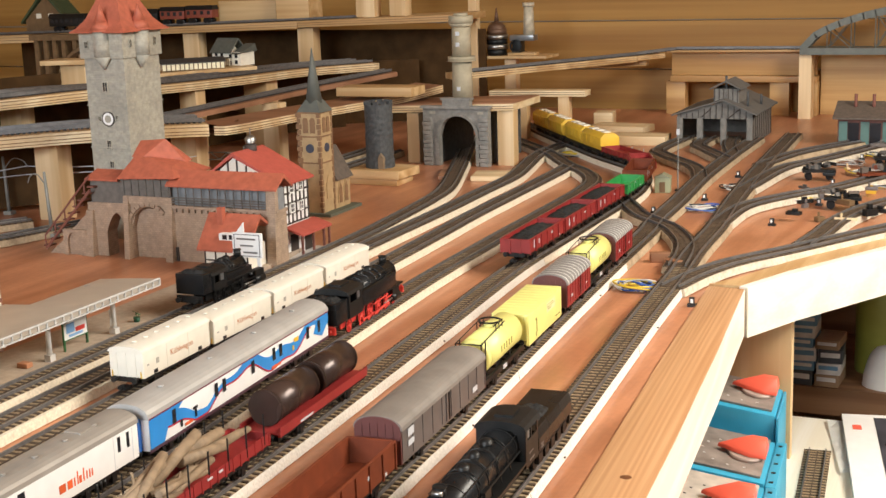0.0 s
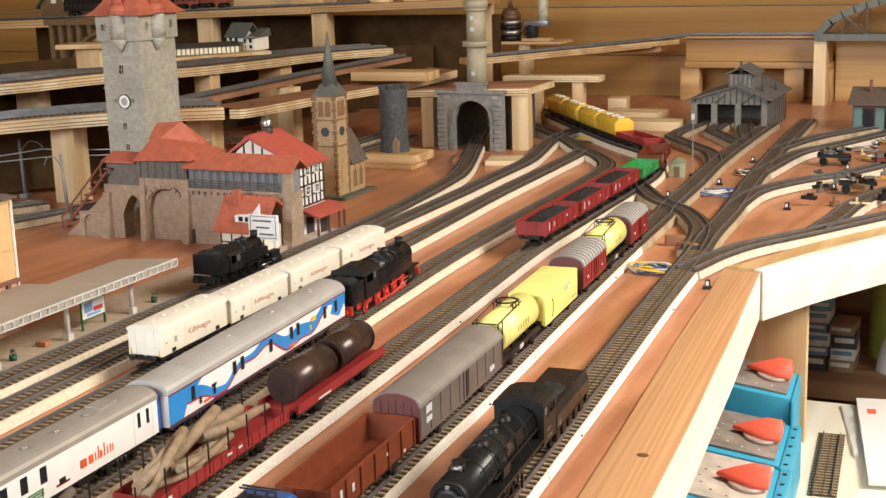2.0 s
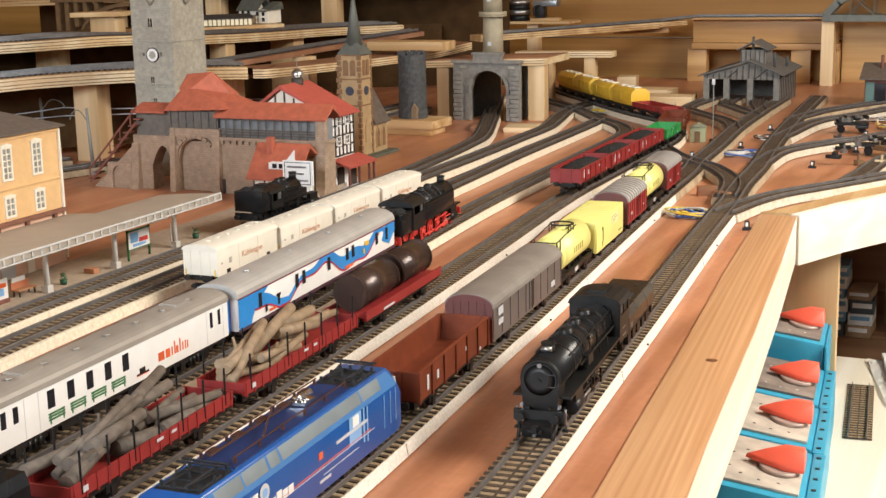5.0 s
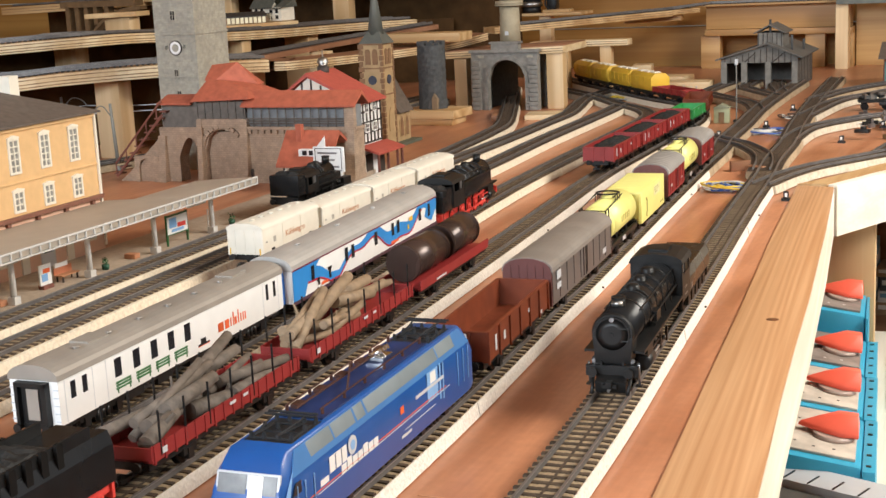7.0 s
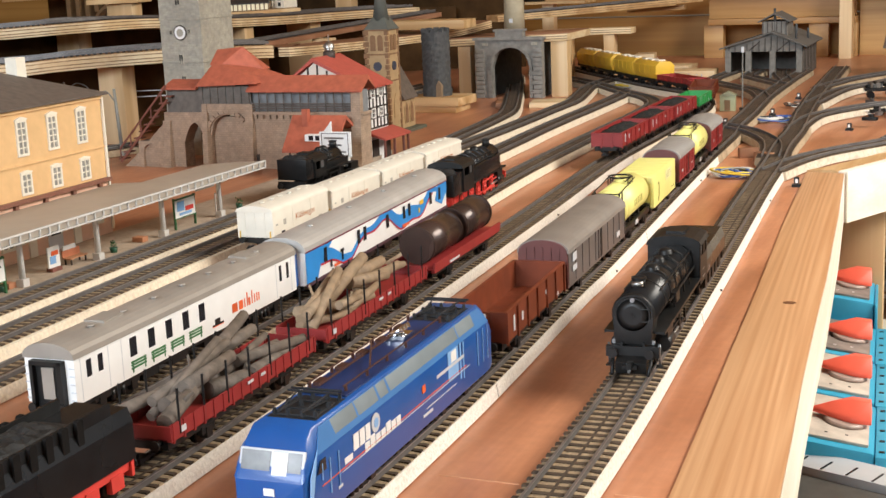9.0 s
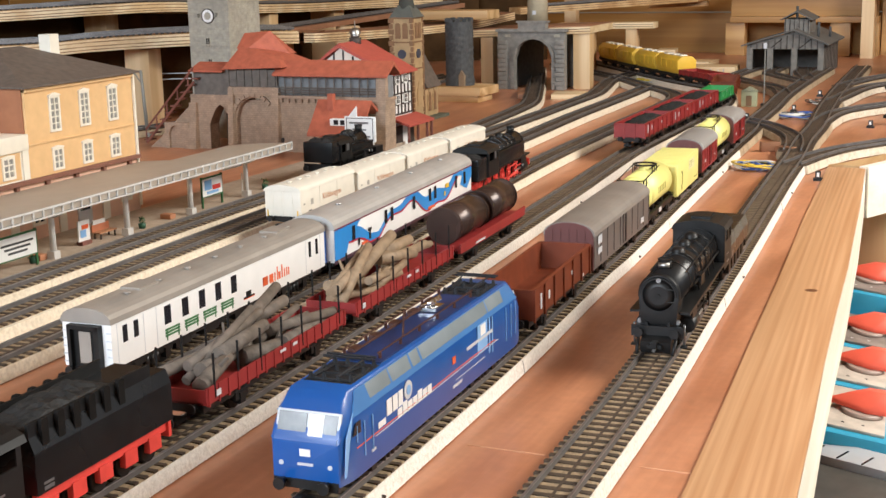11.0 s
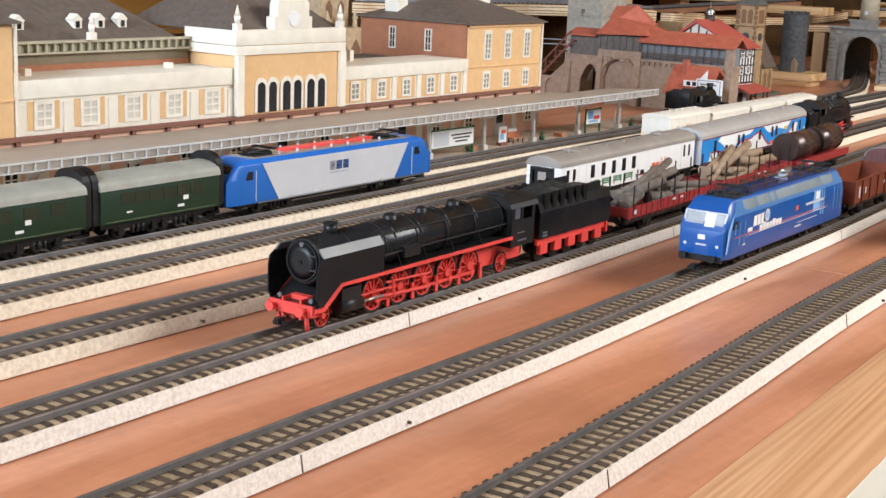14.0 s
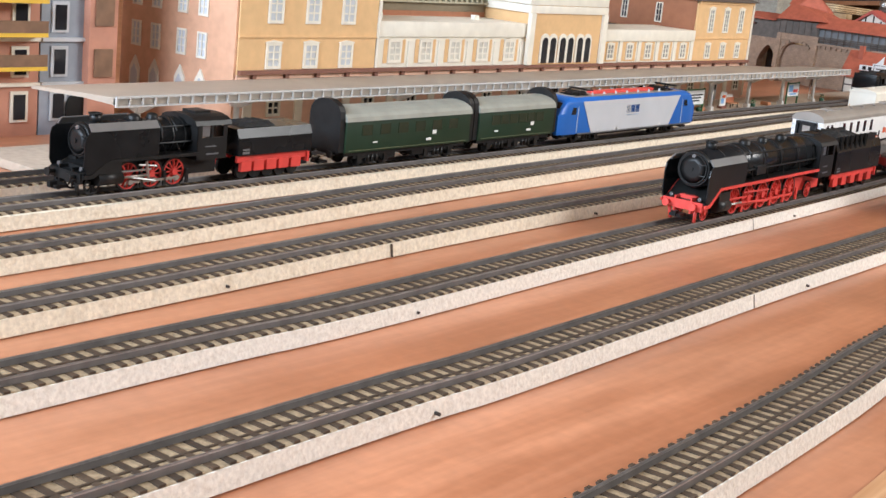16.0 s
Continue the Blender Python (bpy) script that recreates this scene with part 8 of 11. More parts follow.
# timbers of the gable and the flank
b = bmesh.new()
for i in range(6):
    x = HX0 + 0.008 + i * 0.0125
    top_ = 0.1195 - abs(x + 0.858) * 0.56
    box(b, x - 0.0009, x + 0.0009, HY0 - 0.0018, HY0, 0.088, max(0.09, top_))
box(b, HX0, HX1, HY0 - 0.0018, HY0, 0.0885, 0.0905)
islands("gable_timber", b, TIMBER, hh_)
b = bmesh.new()
for i in range(7):
    y = HY0 + 0.001 + i * (HY1 - HY0 - 0.003) / 6
    box(b, HX1, HX1 + 0.0012, y - 0.0009, y + 0.0011, 0.040, 0.089)
for z in (0.040, 0.0515, 0.064, 0.0765, 0.087):
    box(b, HX1, HX1 + 0.0012, HY0, HY1, z, z + 0.0018)
islands("flank_timber", b, TIMBER, hh_)
fh = wall_frame((HX1, 0, 0), (0, 1, 0))
for z in (0.0585, 0.082):
    for y in (1.392, 1.413):
        window(hh_, fh, y, z, 0.0085, 0.0095, (1, 1), trim=WHITE)
b = bmesh.new()
prism(b, [(HX1, 0.0385), (HX1, 0.0355), (HX1 + 0.024, 0.0285), (HX1 + 0.024, 0.031)], "y", HY0, HY1 + 0.012)
part("porch_roof", b, REDROOF, hh_, "red porch roof")
for y in (HY0 + 0.004, HY0 + 0.03, HY0 + 0.056, HY1 + 0.009):
    cube("porch_post", hh_, REDTIMBER, HX1 + 0.020, HX1 + 0.0225, y - 0.0012, y + 0.0012, 0.0, 0.0295)
cube("porch_floor", hh_, GREYTRIM, HX1, HX1 + 0.027, HY0 - 0.004, HY1 + 0.014, 0.0, 0.0016)
cube("door", hh_, TIMBER, HX1, HX1 + 0.001, 1.385, 1.402, 0.0016, 0.027)
cube("door", hh_, TIMBER, HX1, HX1 + 0.001, 1.418, 1.434, 0.0016, 0.027)
# little bell turret on the ridge
b = bmesh.new()
tube(b, (-0.858, 1.41, 0.120), (-0.858, 1.41, 0.130), 0.0075, n=8)
tu = part("bell_turret", b, TIMBER, hh_)
b = bmesh.new()
tube(b, (-0.858, 1.41, 0.130), (-0.858, 1.41, 0.1345), 0.0058, n=8)
dome(b, (-0.858, 1.41, 0.1345), 0.0072, 0.0075)
tube(b, (-0.858, 1.41, 0.141), (-0.858, 1.41, 0.150), 0.0008, n=6)
part("turret_cap", b, STEEL, tu, "shiny silver turret cap")

# ---- small red-roofed house by the wall ----
sh = thing("small_house", "small half-timbered house with a red roof and chimney", "house")
SX0, SX1, SY0, SY1 = -0.850, -0.792, 1.285, 1.322
cube("wall", sh, CREAM, SX0, SX1, SY0, SY1, 0.0, 0.033)
b = bmesh.new()
prism(b, [(SY0 - 0.008, 0.0275), (SY0 - 0.008, 0.030), (SY0 + 0.022, 0.0665), (SY1 + 0.006, 0.052), (SY1 + 0.006, 0.049), (SY0 + 0.022, 0.062)], "x", SX0 - 0.005, SX1 + 0.005)
part("roof", b, REDTILE, sh, "orange-red tiled roof")
cube("chimney", sh, REDTILE, -0.838, -0.831, SY0 + 0.012, SY0 + 0.019, 0.052, 0.074, "red brick chimney")
d = cube("dormer", sh, WHITE, -0.828, -0.806, SY0 - 0.002, SY0 + 0.014, 0.040, 0.0475, "white dormer")
for x in (-0.823, -0.8145):
    cube("pane", d, WINDOW, x, x + 0.0055, SY0 - 0.0026, SY0 - 0.002, 0.0412, 0.0465)
b = bmesh.new()
for x in (SX0, SX0 + 0.014, SX0 + 0.028, SX0 + 0.042, SX1 - 0.002):
    box(b, x, x + 0.0016, SY0 - 0.0008, SY0, 0.0, 0.032)
for z in (0.001, 0.015, 0.030):
    box(b, SX0, SX1, SY0 - 0.0008, SY0, z, z + 0.0016)
part("timbers", b, TIMBER, sh)

# white notice sign by the tank engine
sg = thing("large_notice", "white notice sign on a white post beside the track", "sign")
cube("post", sg, WHITE, -0.775, -0.771, 1.2755, 1.2785, 0.0, 0.026)
sb = cube("panel", sg, WHITE, -0.804, -0.766, 1.2725, 1.2755, 0.0245, 0.0525, bevel=0.0005)
b = bmesh.new()
for z0, z1, x0, x1 in ((0.026, 0.0267, -0.8015, -0.7685), (0.0502, 0.0509, -0.8015, -0.7685), (0.026, 0.0509, -0.8015, -0.8008), (0.026, 0.0509, -0.7692, -0.7685)):
    box(b, x0, x1, 1.2722, 1.2725, z0, z1)
islands("border", b, TIMBER, sb)
b = bmesh.new()
for i, (x0, x1) in enumerate(((-0.798, -0.774), (-0.794, -0.777), (-0.790, -0.772))):
    box(b, x0, x1, 1.2722, 1.2725, 0.0445 - i * 0.0075, 0.0465 - i * 0.0075)
islands("print_bar", b, GREYSTEEL, sb)
b = bmesh.new()
prism(b, [(-0.799, 0.0526), (-0.789, 0.0526), (-0.789, 0.0640), (-0.793, 0.0590)], "y", 1.2728, 1.2750)
part("sign_top", b, WHITE, sg, "white pointed top of the sign")

# ---- church ----
ch = thing("church", "sandstone church with brown quoins and a grey-green spire", "church")
CX0, CX1, CYA, CYB = -0.914, -0.8825, 1.625, 1.660
cube("tower", ch, SAND, CX0, CX1, CYA, CYB, 0.0, 0.143)
b = bmesh.new()
tube(b, ((CX0 + CX1) / 2, (CYA + CYB) / 2, 0.142), ((CX0 + CX1) / 2, (CYA + CYB) / 2, 0.158), 0.0260, 0.0125, n=4)
tube(b, ((CX0 + CX1) / 2, (CYA + CYB) / 2, 0.154), ((CX0 + CX1) / 2, (CYA + CYB) / 2, 0.228), 0.0120, 0.0006, n=8)
part("spire", b, SPIRE, ch, "pointed grey-green spire")
b = bmesh.new()
for x in (CX0, CX1):
    for y in (CYA, CYB):
        for i in range(18):
            w = 0.0042 if i % 2 else 0.0028
            box(b, x - w, x + w if x == CX0 else x + 0.0008, y - (0.0008 if y == CYA else w), y + (w if y == CYA else 0.0008), 0.004 + i * 0.0077, 0.0105 + i * 0.0077)
for z in (0.108, 0.072, 0.1405):
    box(b, CX0 - 0.001, CX1 + 0.001, CYA - 0.001, CYB + 0.001, z, z + 0.002)
islands("quoin", b, SANDBROWN, ch, "brown corner quoins")
fc, fe = wall_frame(((CX0 + CX1) / 2, CYA, 0), (1, 0, 0)), wall_frame((CX1, (CYA + CYB) / 2, 0), (0, 1, 0))
def slit(b_):
    prism(b_, arch_outline(0.0075, 0.021), "z", 0, 0.0012)
me_slit = shared("belfry_opening", slit, SANDBROWN)
for f in (fc, fe):
    for x in (-0.0054, 0.0054):
        ob = new("belfry_opening", me_slit)
        ob.parent, ob.matrix_basis = ch, f @ Matrix.Translation((x, 0.114, 0))
    b = bmesh.new()
    tube(b, (0, 0, 0), (0, 0, 0.0014), 0.0062, n=16)
    me = mesh_of(b, "clock_face", mat("dark_blue_clock", (0.05, 0.055, 0.08), 0.4) if "dark_blue_clock" not in bpy.data.materials else bpy.data.materials["dark_blue_clock"])
    ob = new("clock_face", me)
    ob.parent, ob.matrix_basis = ch, f @ Matrix.Translation((0, 0.093, 0))
cube("nave", ch, SAND, -0.924, -0.8815, 1.6605, 1.703, 0.0, 0.044)
b = bmesh.new()
prism(b, [(-0.929, 0.0435), (-0.877, 0.0435), (-0.903, 0.088)], "y", 1.6605, 1.707)
part("nave_roof", b, SLATE, ch)
fn = wall_frame((-0.8815, 0, 0), (0, 1, 0))
for y in (1.673, 1.690):
    ob = new("pointed_window", shared("church_window", lambda b_: prism(b_, [(-0.006, 0), (0.006, 0), (0.006, 0.022), (0, 0.033), (-0.006, 0.022)], "z", 0, 0.0012), SAND))
    ob.parent, ob.matrix_basis = ch, fn @ Matrix.Translation((y, 0.01, 0))
    pp = new("pane", shared("church_pane", lambda b_: prism(b_, [(-0.004, 0.001), (0.004, 0.001), (0.004, 0.021), (0, 0.029), (-0.004, 0.021)], "z", 0.0012, 0.0018), SANDBROWN))
    pp.parent = ob
ob = new("pointed_window", shared("church_window", None, SAND))
ob.parent, ob.matrix_basis = ch, fe @ Matrix.Translation((0.0, 0.022, 0))
cube("plinth", ch, mat("green_grey_plinth", (0.1, 0.11, 0.08), 0.8), -0.930, -0.868, 1.618, 1.712, 0.0, 0.004)

# ---- dark round tower on its plinth of planks ----
rt = thing("round_tower", "dark rough stone round tower ruin on stacked planks", "tower")
cx, cy = -0.9327, 1.905
b = bmesh.new()
rnd = random.Random(3)
n, rows_ = 30, 22
prev = None
for k in range(rows_ + 1):
    z = 0.0234 + 0.0985 * k / rows_
    cur = [b.verts.new((cx + ((0.0228 if k < 3 else 0.0216) + rnd.uniform(-0.0008, 0.0008)) * math.cos(2 * math.pi * i / n), cy + ((0.0228 if k < 3 else 0.0216) + rnd.uniform(-0.0008, 0.0008)) * math.sin(2 * math.pi * i / n), z)) for i in range(n)]
    if prev:
        for i in range(n):
            b.faces.new((prev[i], prev[(i + 1) % n], cur[(i + 1) % n], cur[i]))
    else:
        b.faces.new(cur[::-1])
    prev = cur
b.faces.new(prev)
part("shaft", b, STONEDARK, rt)
for i in range(10):
    a = 2 * math.pi * i / 10
    cube("merlon", rt, STONEDARK, cx + 0.0182 * math.cos(a) - 0.0034, cx + 0.0182 * math.cos(a) + 0.0034, cy + 0.0182 * math.sin(a) - 0.0034, cy + 0.0182 * math.sin(a) + 0.0034, 0.1217, 0.1272)
b = bmesh.new()
prism(b, [(cx + 0.007, 0.0236), (cx + 0.016, 0.0236), (cx + 0.016, 0.040), (cx + 0.0115, 0.048), (cx + 0.007, 0.040)], "y", cy - 0.0222, cy - 0.0125)
part("doorway", b, LOGPALE, rt, "pale broken doorway")
b = bmesh.new()
prism(b, [(cx - 0.040, cy - 0.036), (cx + 0.050, cy - 0.040), (cx + 0.053, cy + 0.03), (cx - 0.040, cy + 0.04)], "z", 0.0102, 0.0232)
solid("plank_offcut", b, PINE_X, "sawn pine offcut carrying the round tower", "plank", "pine offcuts", bevel=0.0008)
b = bmesh.new()
prism(b, [(cx - 0.050, cy - 0.032), (cx + 0.046, cy - 0.038), (cx + 0.046, cy + 0.02), (cx - 0.050, cy + 0.02)], "z", 0.0002, 0.0100)
solid("plank_offcut", b, PINE_X, "sawn pine offcut under another plank", "plank", "pine offcuts", bevel=0.0008)

# ---- tunnel portal with the water tower behind ----
tp = thing("tunnel_portal", "blue-grey stone tunnel portal with an arched opening", "portal")
PY = 2.075
b = bmesh.new()
arch_hole_wall(b, -0.935, -0.818, PY, PY + 0.012, 0.096, [(-0.873, 0.066, 0.083, False)])
part("wall", b, PORTAL, tp)
b = bmesh.new()
for i in range(21):
    a = math.pi * i / 20
    box(b, -0.0026, 0.0026, -0.0032, 0.001, -0.0030, 0.0030, Matrix.Translation((-0.873 + 0.036 * math.cos(a), PY, 0.050 + 0.036 * math.sin(a))) @ Matrix.Rotation(-a, 4, "Y"))
for s in (-1, 1):
    for i in range(9):
        box(b, -0.873 + s * 0.036 - 0.003, -0.873 + s * 0.036 + 0.003, PY - 0.0032, PY + 0.001, 0.001 + i * 0.0053, 0.0058 + i * 0.0053)
islands("voussoir", b, PORTAL, tp)
for s in (-1, 1):
    for i in range(11):
        w = 0.0085 if i % 2 else 0.0072
        x = -0.8755 + s * 0.0505
        cube("quoin", tp, PORTAL, x - w, x + w, PY - 0.005, PY + 0.001, 0.0005 + i * 0.0074, 0.0072 + i * 0.0074, bevel=0.0005)
b = bmesh.new()
box(b, -0.938, -0.815, PY - 0.004, PY + 0.012, 0.0955, 0.100)
box(b, -0.898, -0.850, PY - 0.003, PY + 0.012, 0.100, 0.112)
box(b, -0.901, -0.847, PY - 0.004, PY + 0.012, 0.110, 0.113)
islands("coping", b, PORTAL, tp)
for x in (-0.917, -0.831):
    cube("plaque", tp, STONEPALE, x - 0.005, x + 0.005, PY - 0.0015, PY, 0.0865, 0.0915)
b = bmesh.new()
for s in (-1, 1):
    box(b, -0.873 + s * 0.045 - 0.003, -0.873 + s * 0.045 + 0.003, PY + 0.012, PY + 0.17, 0.0, 0.09)
islands("tunnel_lining", b, STONEDARK, tp)

wt = thing("column_tower", "slender beige column tower with a gallery on the deck", "tower")
b = bmesh.new()
px_, py_ = -0.8805, 2.12
for z0, z1, r0, r1 in ((0.1035, 0.170, 0.0175, 0.0165), (0.170, 0.172, 0.024, 0.024), (0.172, 0.178, 0.0235, 0.0235), (0.178, 0.226, 0.0162, 0.0156), (0.226, 0.232, 0.0156, 0.0205), (0.232, 0.245, 0.0205, 0.0205), (0.245, 0.249, 0.012, 0.012)):
    tube(b, (px_, py_, z0), (px_, py_, z1), r0, r1, n=24)
islands("column_ring", b, mat("beige_grey_column", (0.36, 0.31, 0.215), 0.7, 0, 0.1, 120), wt)
for z in (0.122, 0.195, 0.213):
    cube("slit_window", wt, LIGHTGREY, px_ - 0.003, px_ + 0.003, py_ - 0.0176, py_ - 0.0155, z, z + 0.0065)

# ---- engine shed ----
es = thing("engine_shed", "grey timber three-road engine shed with a clerestory", "shed")
EX0, EX1, EY0, EY1 = -0.583, -0.451, 2.395, 2.575
GREYSHED = mat("weathered_shed_boards", (0.17, 0.16, 0.145), 0.8, 0, 0.18, 130, 0.4, island=0.2)
SHEDROOF = mat("grey_felt_roof", (0.125, 0.118, 0.108), 0.8, 0, 0.15, 100, 0.3)
for x0, x1 in ((EX0, EX0 + 0.004), (EX1 - 0.004, EX1)):
    cube("side_wall", es, GREYSHED, x0, x1, EY0, EY1, 0.0, 0.050)
cube("back_wall", es, GREYSHED, EX0, EX1, EY1 - 0.004, EY1, 0.0, 0.05)
for x in (EX0 + 0.004, EX0 + 0.040, EX0 + 0.082, EX1 - 0.004):
    cube("door_post", es, GREYSHED, x - 0.005, x + 0.005, EY0 - 0.003, EY0 + 0.004, 0.0, 0.048)
b = bmesh.new()
prism(b, [(EX0 - 0.001, 0.046), (EX1 + 0.001, 0.046), (EX1 + 0.001, 0.0555), (EX0 + 0.082, 0.0765), (EX0 - 0.001, 0.0545)], "y", EY0 - 0.001, EY0 + 0.003)
part("front_gable", b, GREYSHED, es)
b = bmesh.new()
for i in range(12):
    x = EX0 + 0.006 + i * 0.0105
    box(b, x - 0.0006, x + 0.0006, EY0 - 0.0022, EY0 - 0.001, 0.046, 0.055 + 0.019 * max(0, 1 - abs(x - EX0 - 0.082) / 0.06))
for x, y, dx in ((EX0 + 0.04, 0.052, 0.02), (EX0 + 0.09, 0.052, 0.02)):
    tube(b, (x, EY0 - 0.0018, 0.047), (x + dx, EY0 - 0.0018, 0.064), 0.0009, n=5)
for i in range(10):
    y = EY0 + 0.008 + i * 0.018
    box(b, EX1, EX1 + 0.0012, y - 0.0009, y + 0.0009, 0, 0.05)
part("timber_frame", b, TIMBER, es)
b = bmesh.new()
prism(b, [(EX0 - 0.010, 0.0505), (EX0 - 0.010, 0.0530), (EX0 + 0.082, 0.0815), (EX1 + 0.010, 0.0560), (EX1 + 0.010, 0.0535), (EX0 + 0.082, 0.0785)], "y", EY0 - 0.010, EY1 + 0.008)
part("roof", b, SHEDROOF, es)
tb = cube("clerestory", es, GREYSHED, EX0 + 0.060, EX0 + 0.104, EY0 + 0.018, EY0 + 0.085, 0.066, 0.097)
b = bmesh.new()
for i in range(6):
    x = EX0 + 0.062 + i * 0.008
    box(b, x - 0.0006, x + 0.0006, EY0 + 0.0168, EY0 + 0.018, 0.07, 0.098)
islands("louvre_batten", b, TIMBER, tb)
b = bmesh.new()
prism(b, [(EX0 + 0.054, 0.0955), (EX0 + 0.054, 0.0975), (EX0 + 0.082, 0.1125), (EX0 + 0.110, 0.0975), (EX0 + 0.110, 0.0955), (EX0 + 0.082, 0.1095)], "y", EY0 + 0.011, EY0 + 0.092)
part("clerestory_roof", b, SHEDROOF, tb)
for x, y, z in ((EX0 + 0.082, EY0 + 0.02, 0.120), (EX0 + 0.118, EY0 + 0.03, 0.092), (EX1 - 0.004, EY0 + 0.1, 0.08)):
    rod("stovepipe", es, STONEDARK, (x, y, 0.06), (x, y, z), 0.0022)

# ---- brown hut at the table's far side ----
hu = thing("goods_hut", "brown timber hut with turquoise doors and stovepipes", "hut", pose(-0.008, -0.09, 0))
cube("wall", hu, REDTIMBER, -0.300, -0.12, 2.50, 2.60, 0.0, 0.05)
for x in (-0.298, -0.262, -0.226):
    cube("door", hu, mat("turquoise_door", (0.10, 0.19, 0.17), 0.6) if "turquoise_door" not in bpy.data.materials else bpy.data.materials["turquoise_door"], x, x + 0.014, 2.4975, 2.50, 0.001, 0.044, "turquoise timber door")
    cube("opening", hu, WINDOW, x + 0.015, x + 0.033, 2.4985, 2.50, 0.001, 0.042)
b = bmesh.new()
prism(b, [(2.488, 0.0485), (2.488, 0.051), (2.55, 0.074), (2.612, 0.051), (2.612, 0.0485), (2.55, 0.071)], "x", -0.308, -0.11)
part("roof", b, SLATE, hu)
for x in (-0.275, -0.245, -0.205):
    rod("stovepipe", hu, REDTIMBER, (x, 2.53, 0.055), (x, 2.53, 0.088), 0.0028)

# ---- timber decks of the upper levels ----
REDPLY = wood("reddish_plywood", (0.40, 0.20, 0.11), (0.26, 0.12, 0.06), "x", 0.6, 60, 0.08, 6, 0.8, False, 0.1)
PLYDARK = wood("dark_plywood_layer", (0.44, 0.27, 0.13), (0.22, 0.115, 0.05), "x", 0.7, 160, 0.05, 40, 0.5, False, 0.1)
AMBERPINE = wood("amber_knotty_pine", (0.66, 0.41, 0.165), (0.44, 0.235, 0.08), "x", 0.5, 120, 0.03, 10, 0.8, True, 0.10)
# paler pine: the sunlight on deck edges is put into its colour
PALEPINE = wood("sunlit_planed_pine", (0.83, 0.69, 0.45), (0.64, 0.46, 0.25), "x", 0.5, 200, 0.03, 12, 0.8, True, 0.05)
# near-black brown for added sheets that imitate the shade between decks
DECKSHADE = mat("dark_hardboard", (0.065, 0.034, 0.013), 0.8, 0, 0.3, 30, spec=0.1)
DARKTRACK = mat("dusty_dark_track", (0.05, 0.045, 0.042), 0.6, 0.2, 0.3, 150, 0.3)


def plank_mesh(b, a, c, thick, deep):
    """A board whose upper front edge runs from a to c, going back by deep."""
    a, c = Vector(a), Vector(c)
    d = c - a
    s = Vector((-d.y, d.x, 0)).normalized() * deep
    if s.y < 0:
        s = -s
    dn = Vector((0, 0, -thick))
    A = [bm_v for bm_v in (b.verts.new(a), b.verts.new(a + s), b.verts.new(a + s + dn), b.verts.new(a + dn))]
    B = [b.verts.new(c), b.verts.new(c + s), b.verts.new(c + s + dn), b.verts.new(c + dn)]
    for i in range(4):
        j = (i + 1) % 4
        b.faces.new((A[i], A[j], B[j], B[i]))
    b.faces.new(A[::-1])
    b.faces.new(B)


def deck(label, boards, tracks=(), skin=None):
    """A level of the layout: its boards, and the bare track lying on it."""
    t = thing("shelf_deck", label, "wooden deck", group="upper levels of the layout", kind="structure")
    for a, c, thick, deep, material in boards:
        b = bmesh.new()
        plank_mesh(b, a, c, thick, deep)
        part("board", b, material, t, bevel=0.0006)
        for q in (0.3, 0.66) if thick > 0.008 else ():
            b = bmesh.new()
            sweep(b, [Vector(a), Vector(a).lerp(Vector(c), 0.5), Vector(c)], [(-0.0006, -thick * q - 0.0005), (0.0005, -thick * q - 0.0005), (0.0005, -thick * q + 0.0006), (-0.0006, -thick * q + 0.0006)])
            part("plywood_layer", b, PLYDARK, t, "darker plywood layer")
    for a, c in tracks:
        a, c = Vector(a), Vector(c)
        n = int((c - a).length / 0.0078)
        line = [a + (c - a) * (i / n) for i in range(n + 1)]
        for s in (-1, 1):
            b = bmesh.new()
            sweep(b, line, [(s * 0.009 - 0.0012, 0.0015), (s * 0.009 + 0.0012, 0.0015), (s * 0.009 + 0.001, 0.0055), (s * 0.009 - 0.001, 0.0055)])
            part("rail", b, RAIL, t)
        b = bmesh.new()
        for p in line:
            m = Matrix.Translation(p) @ Matrix.Rotation(math.atan2((c - a).y, (c - a).x), 4, "Z")
            box(b, -0.0018, 0.0018, -0.0148, 0.0148, 0.0003, 0.002, m)
        ob = part("sleepers", b, DARKTRACK, t)
        ob["kind"] = "stuff"
    return t


def post(label, x0, x1, y0, y1, z0, z1, material=PINE_Z, name="wooden_post"):
    b = bmesh.new()
    box(b, x0, x1, y0, y1, z0, z1)
    return solid(name, b, material, label, "post", group="posts of the upper levels", bevel=0.0008)


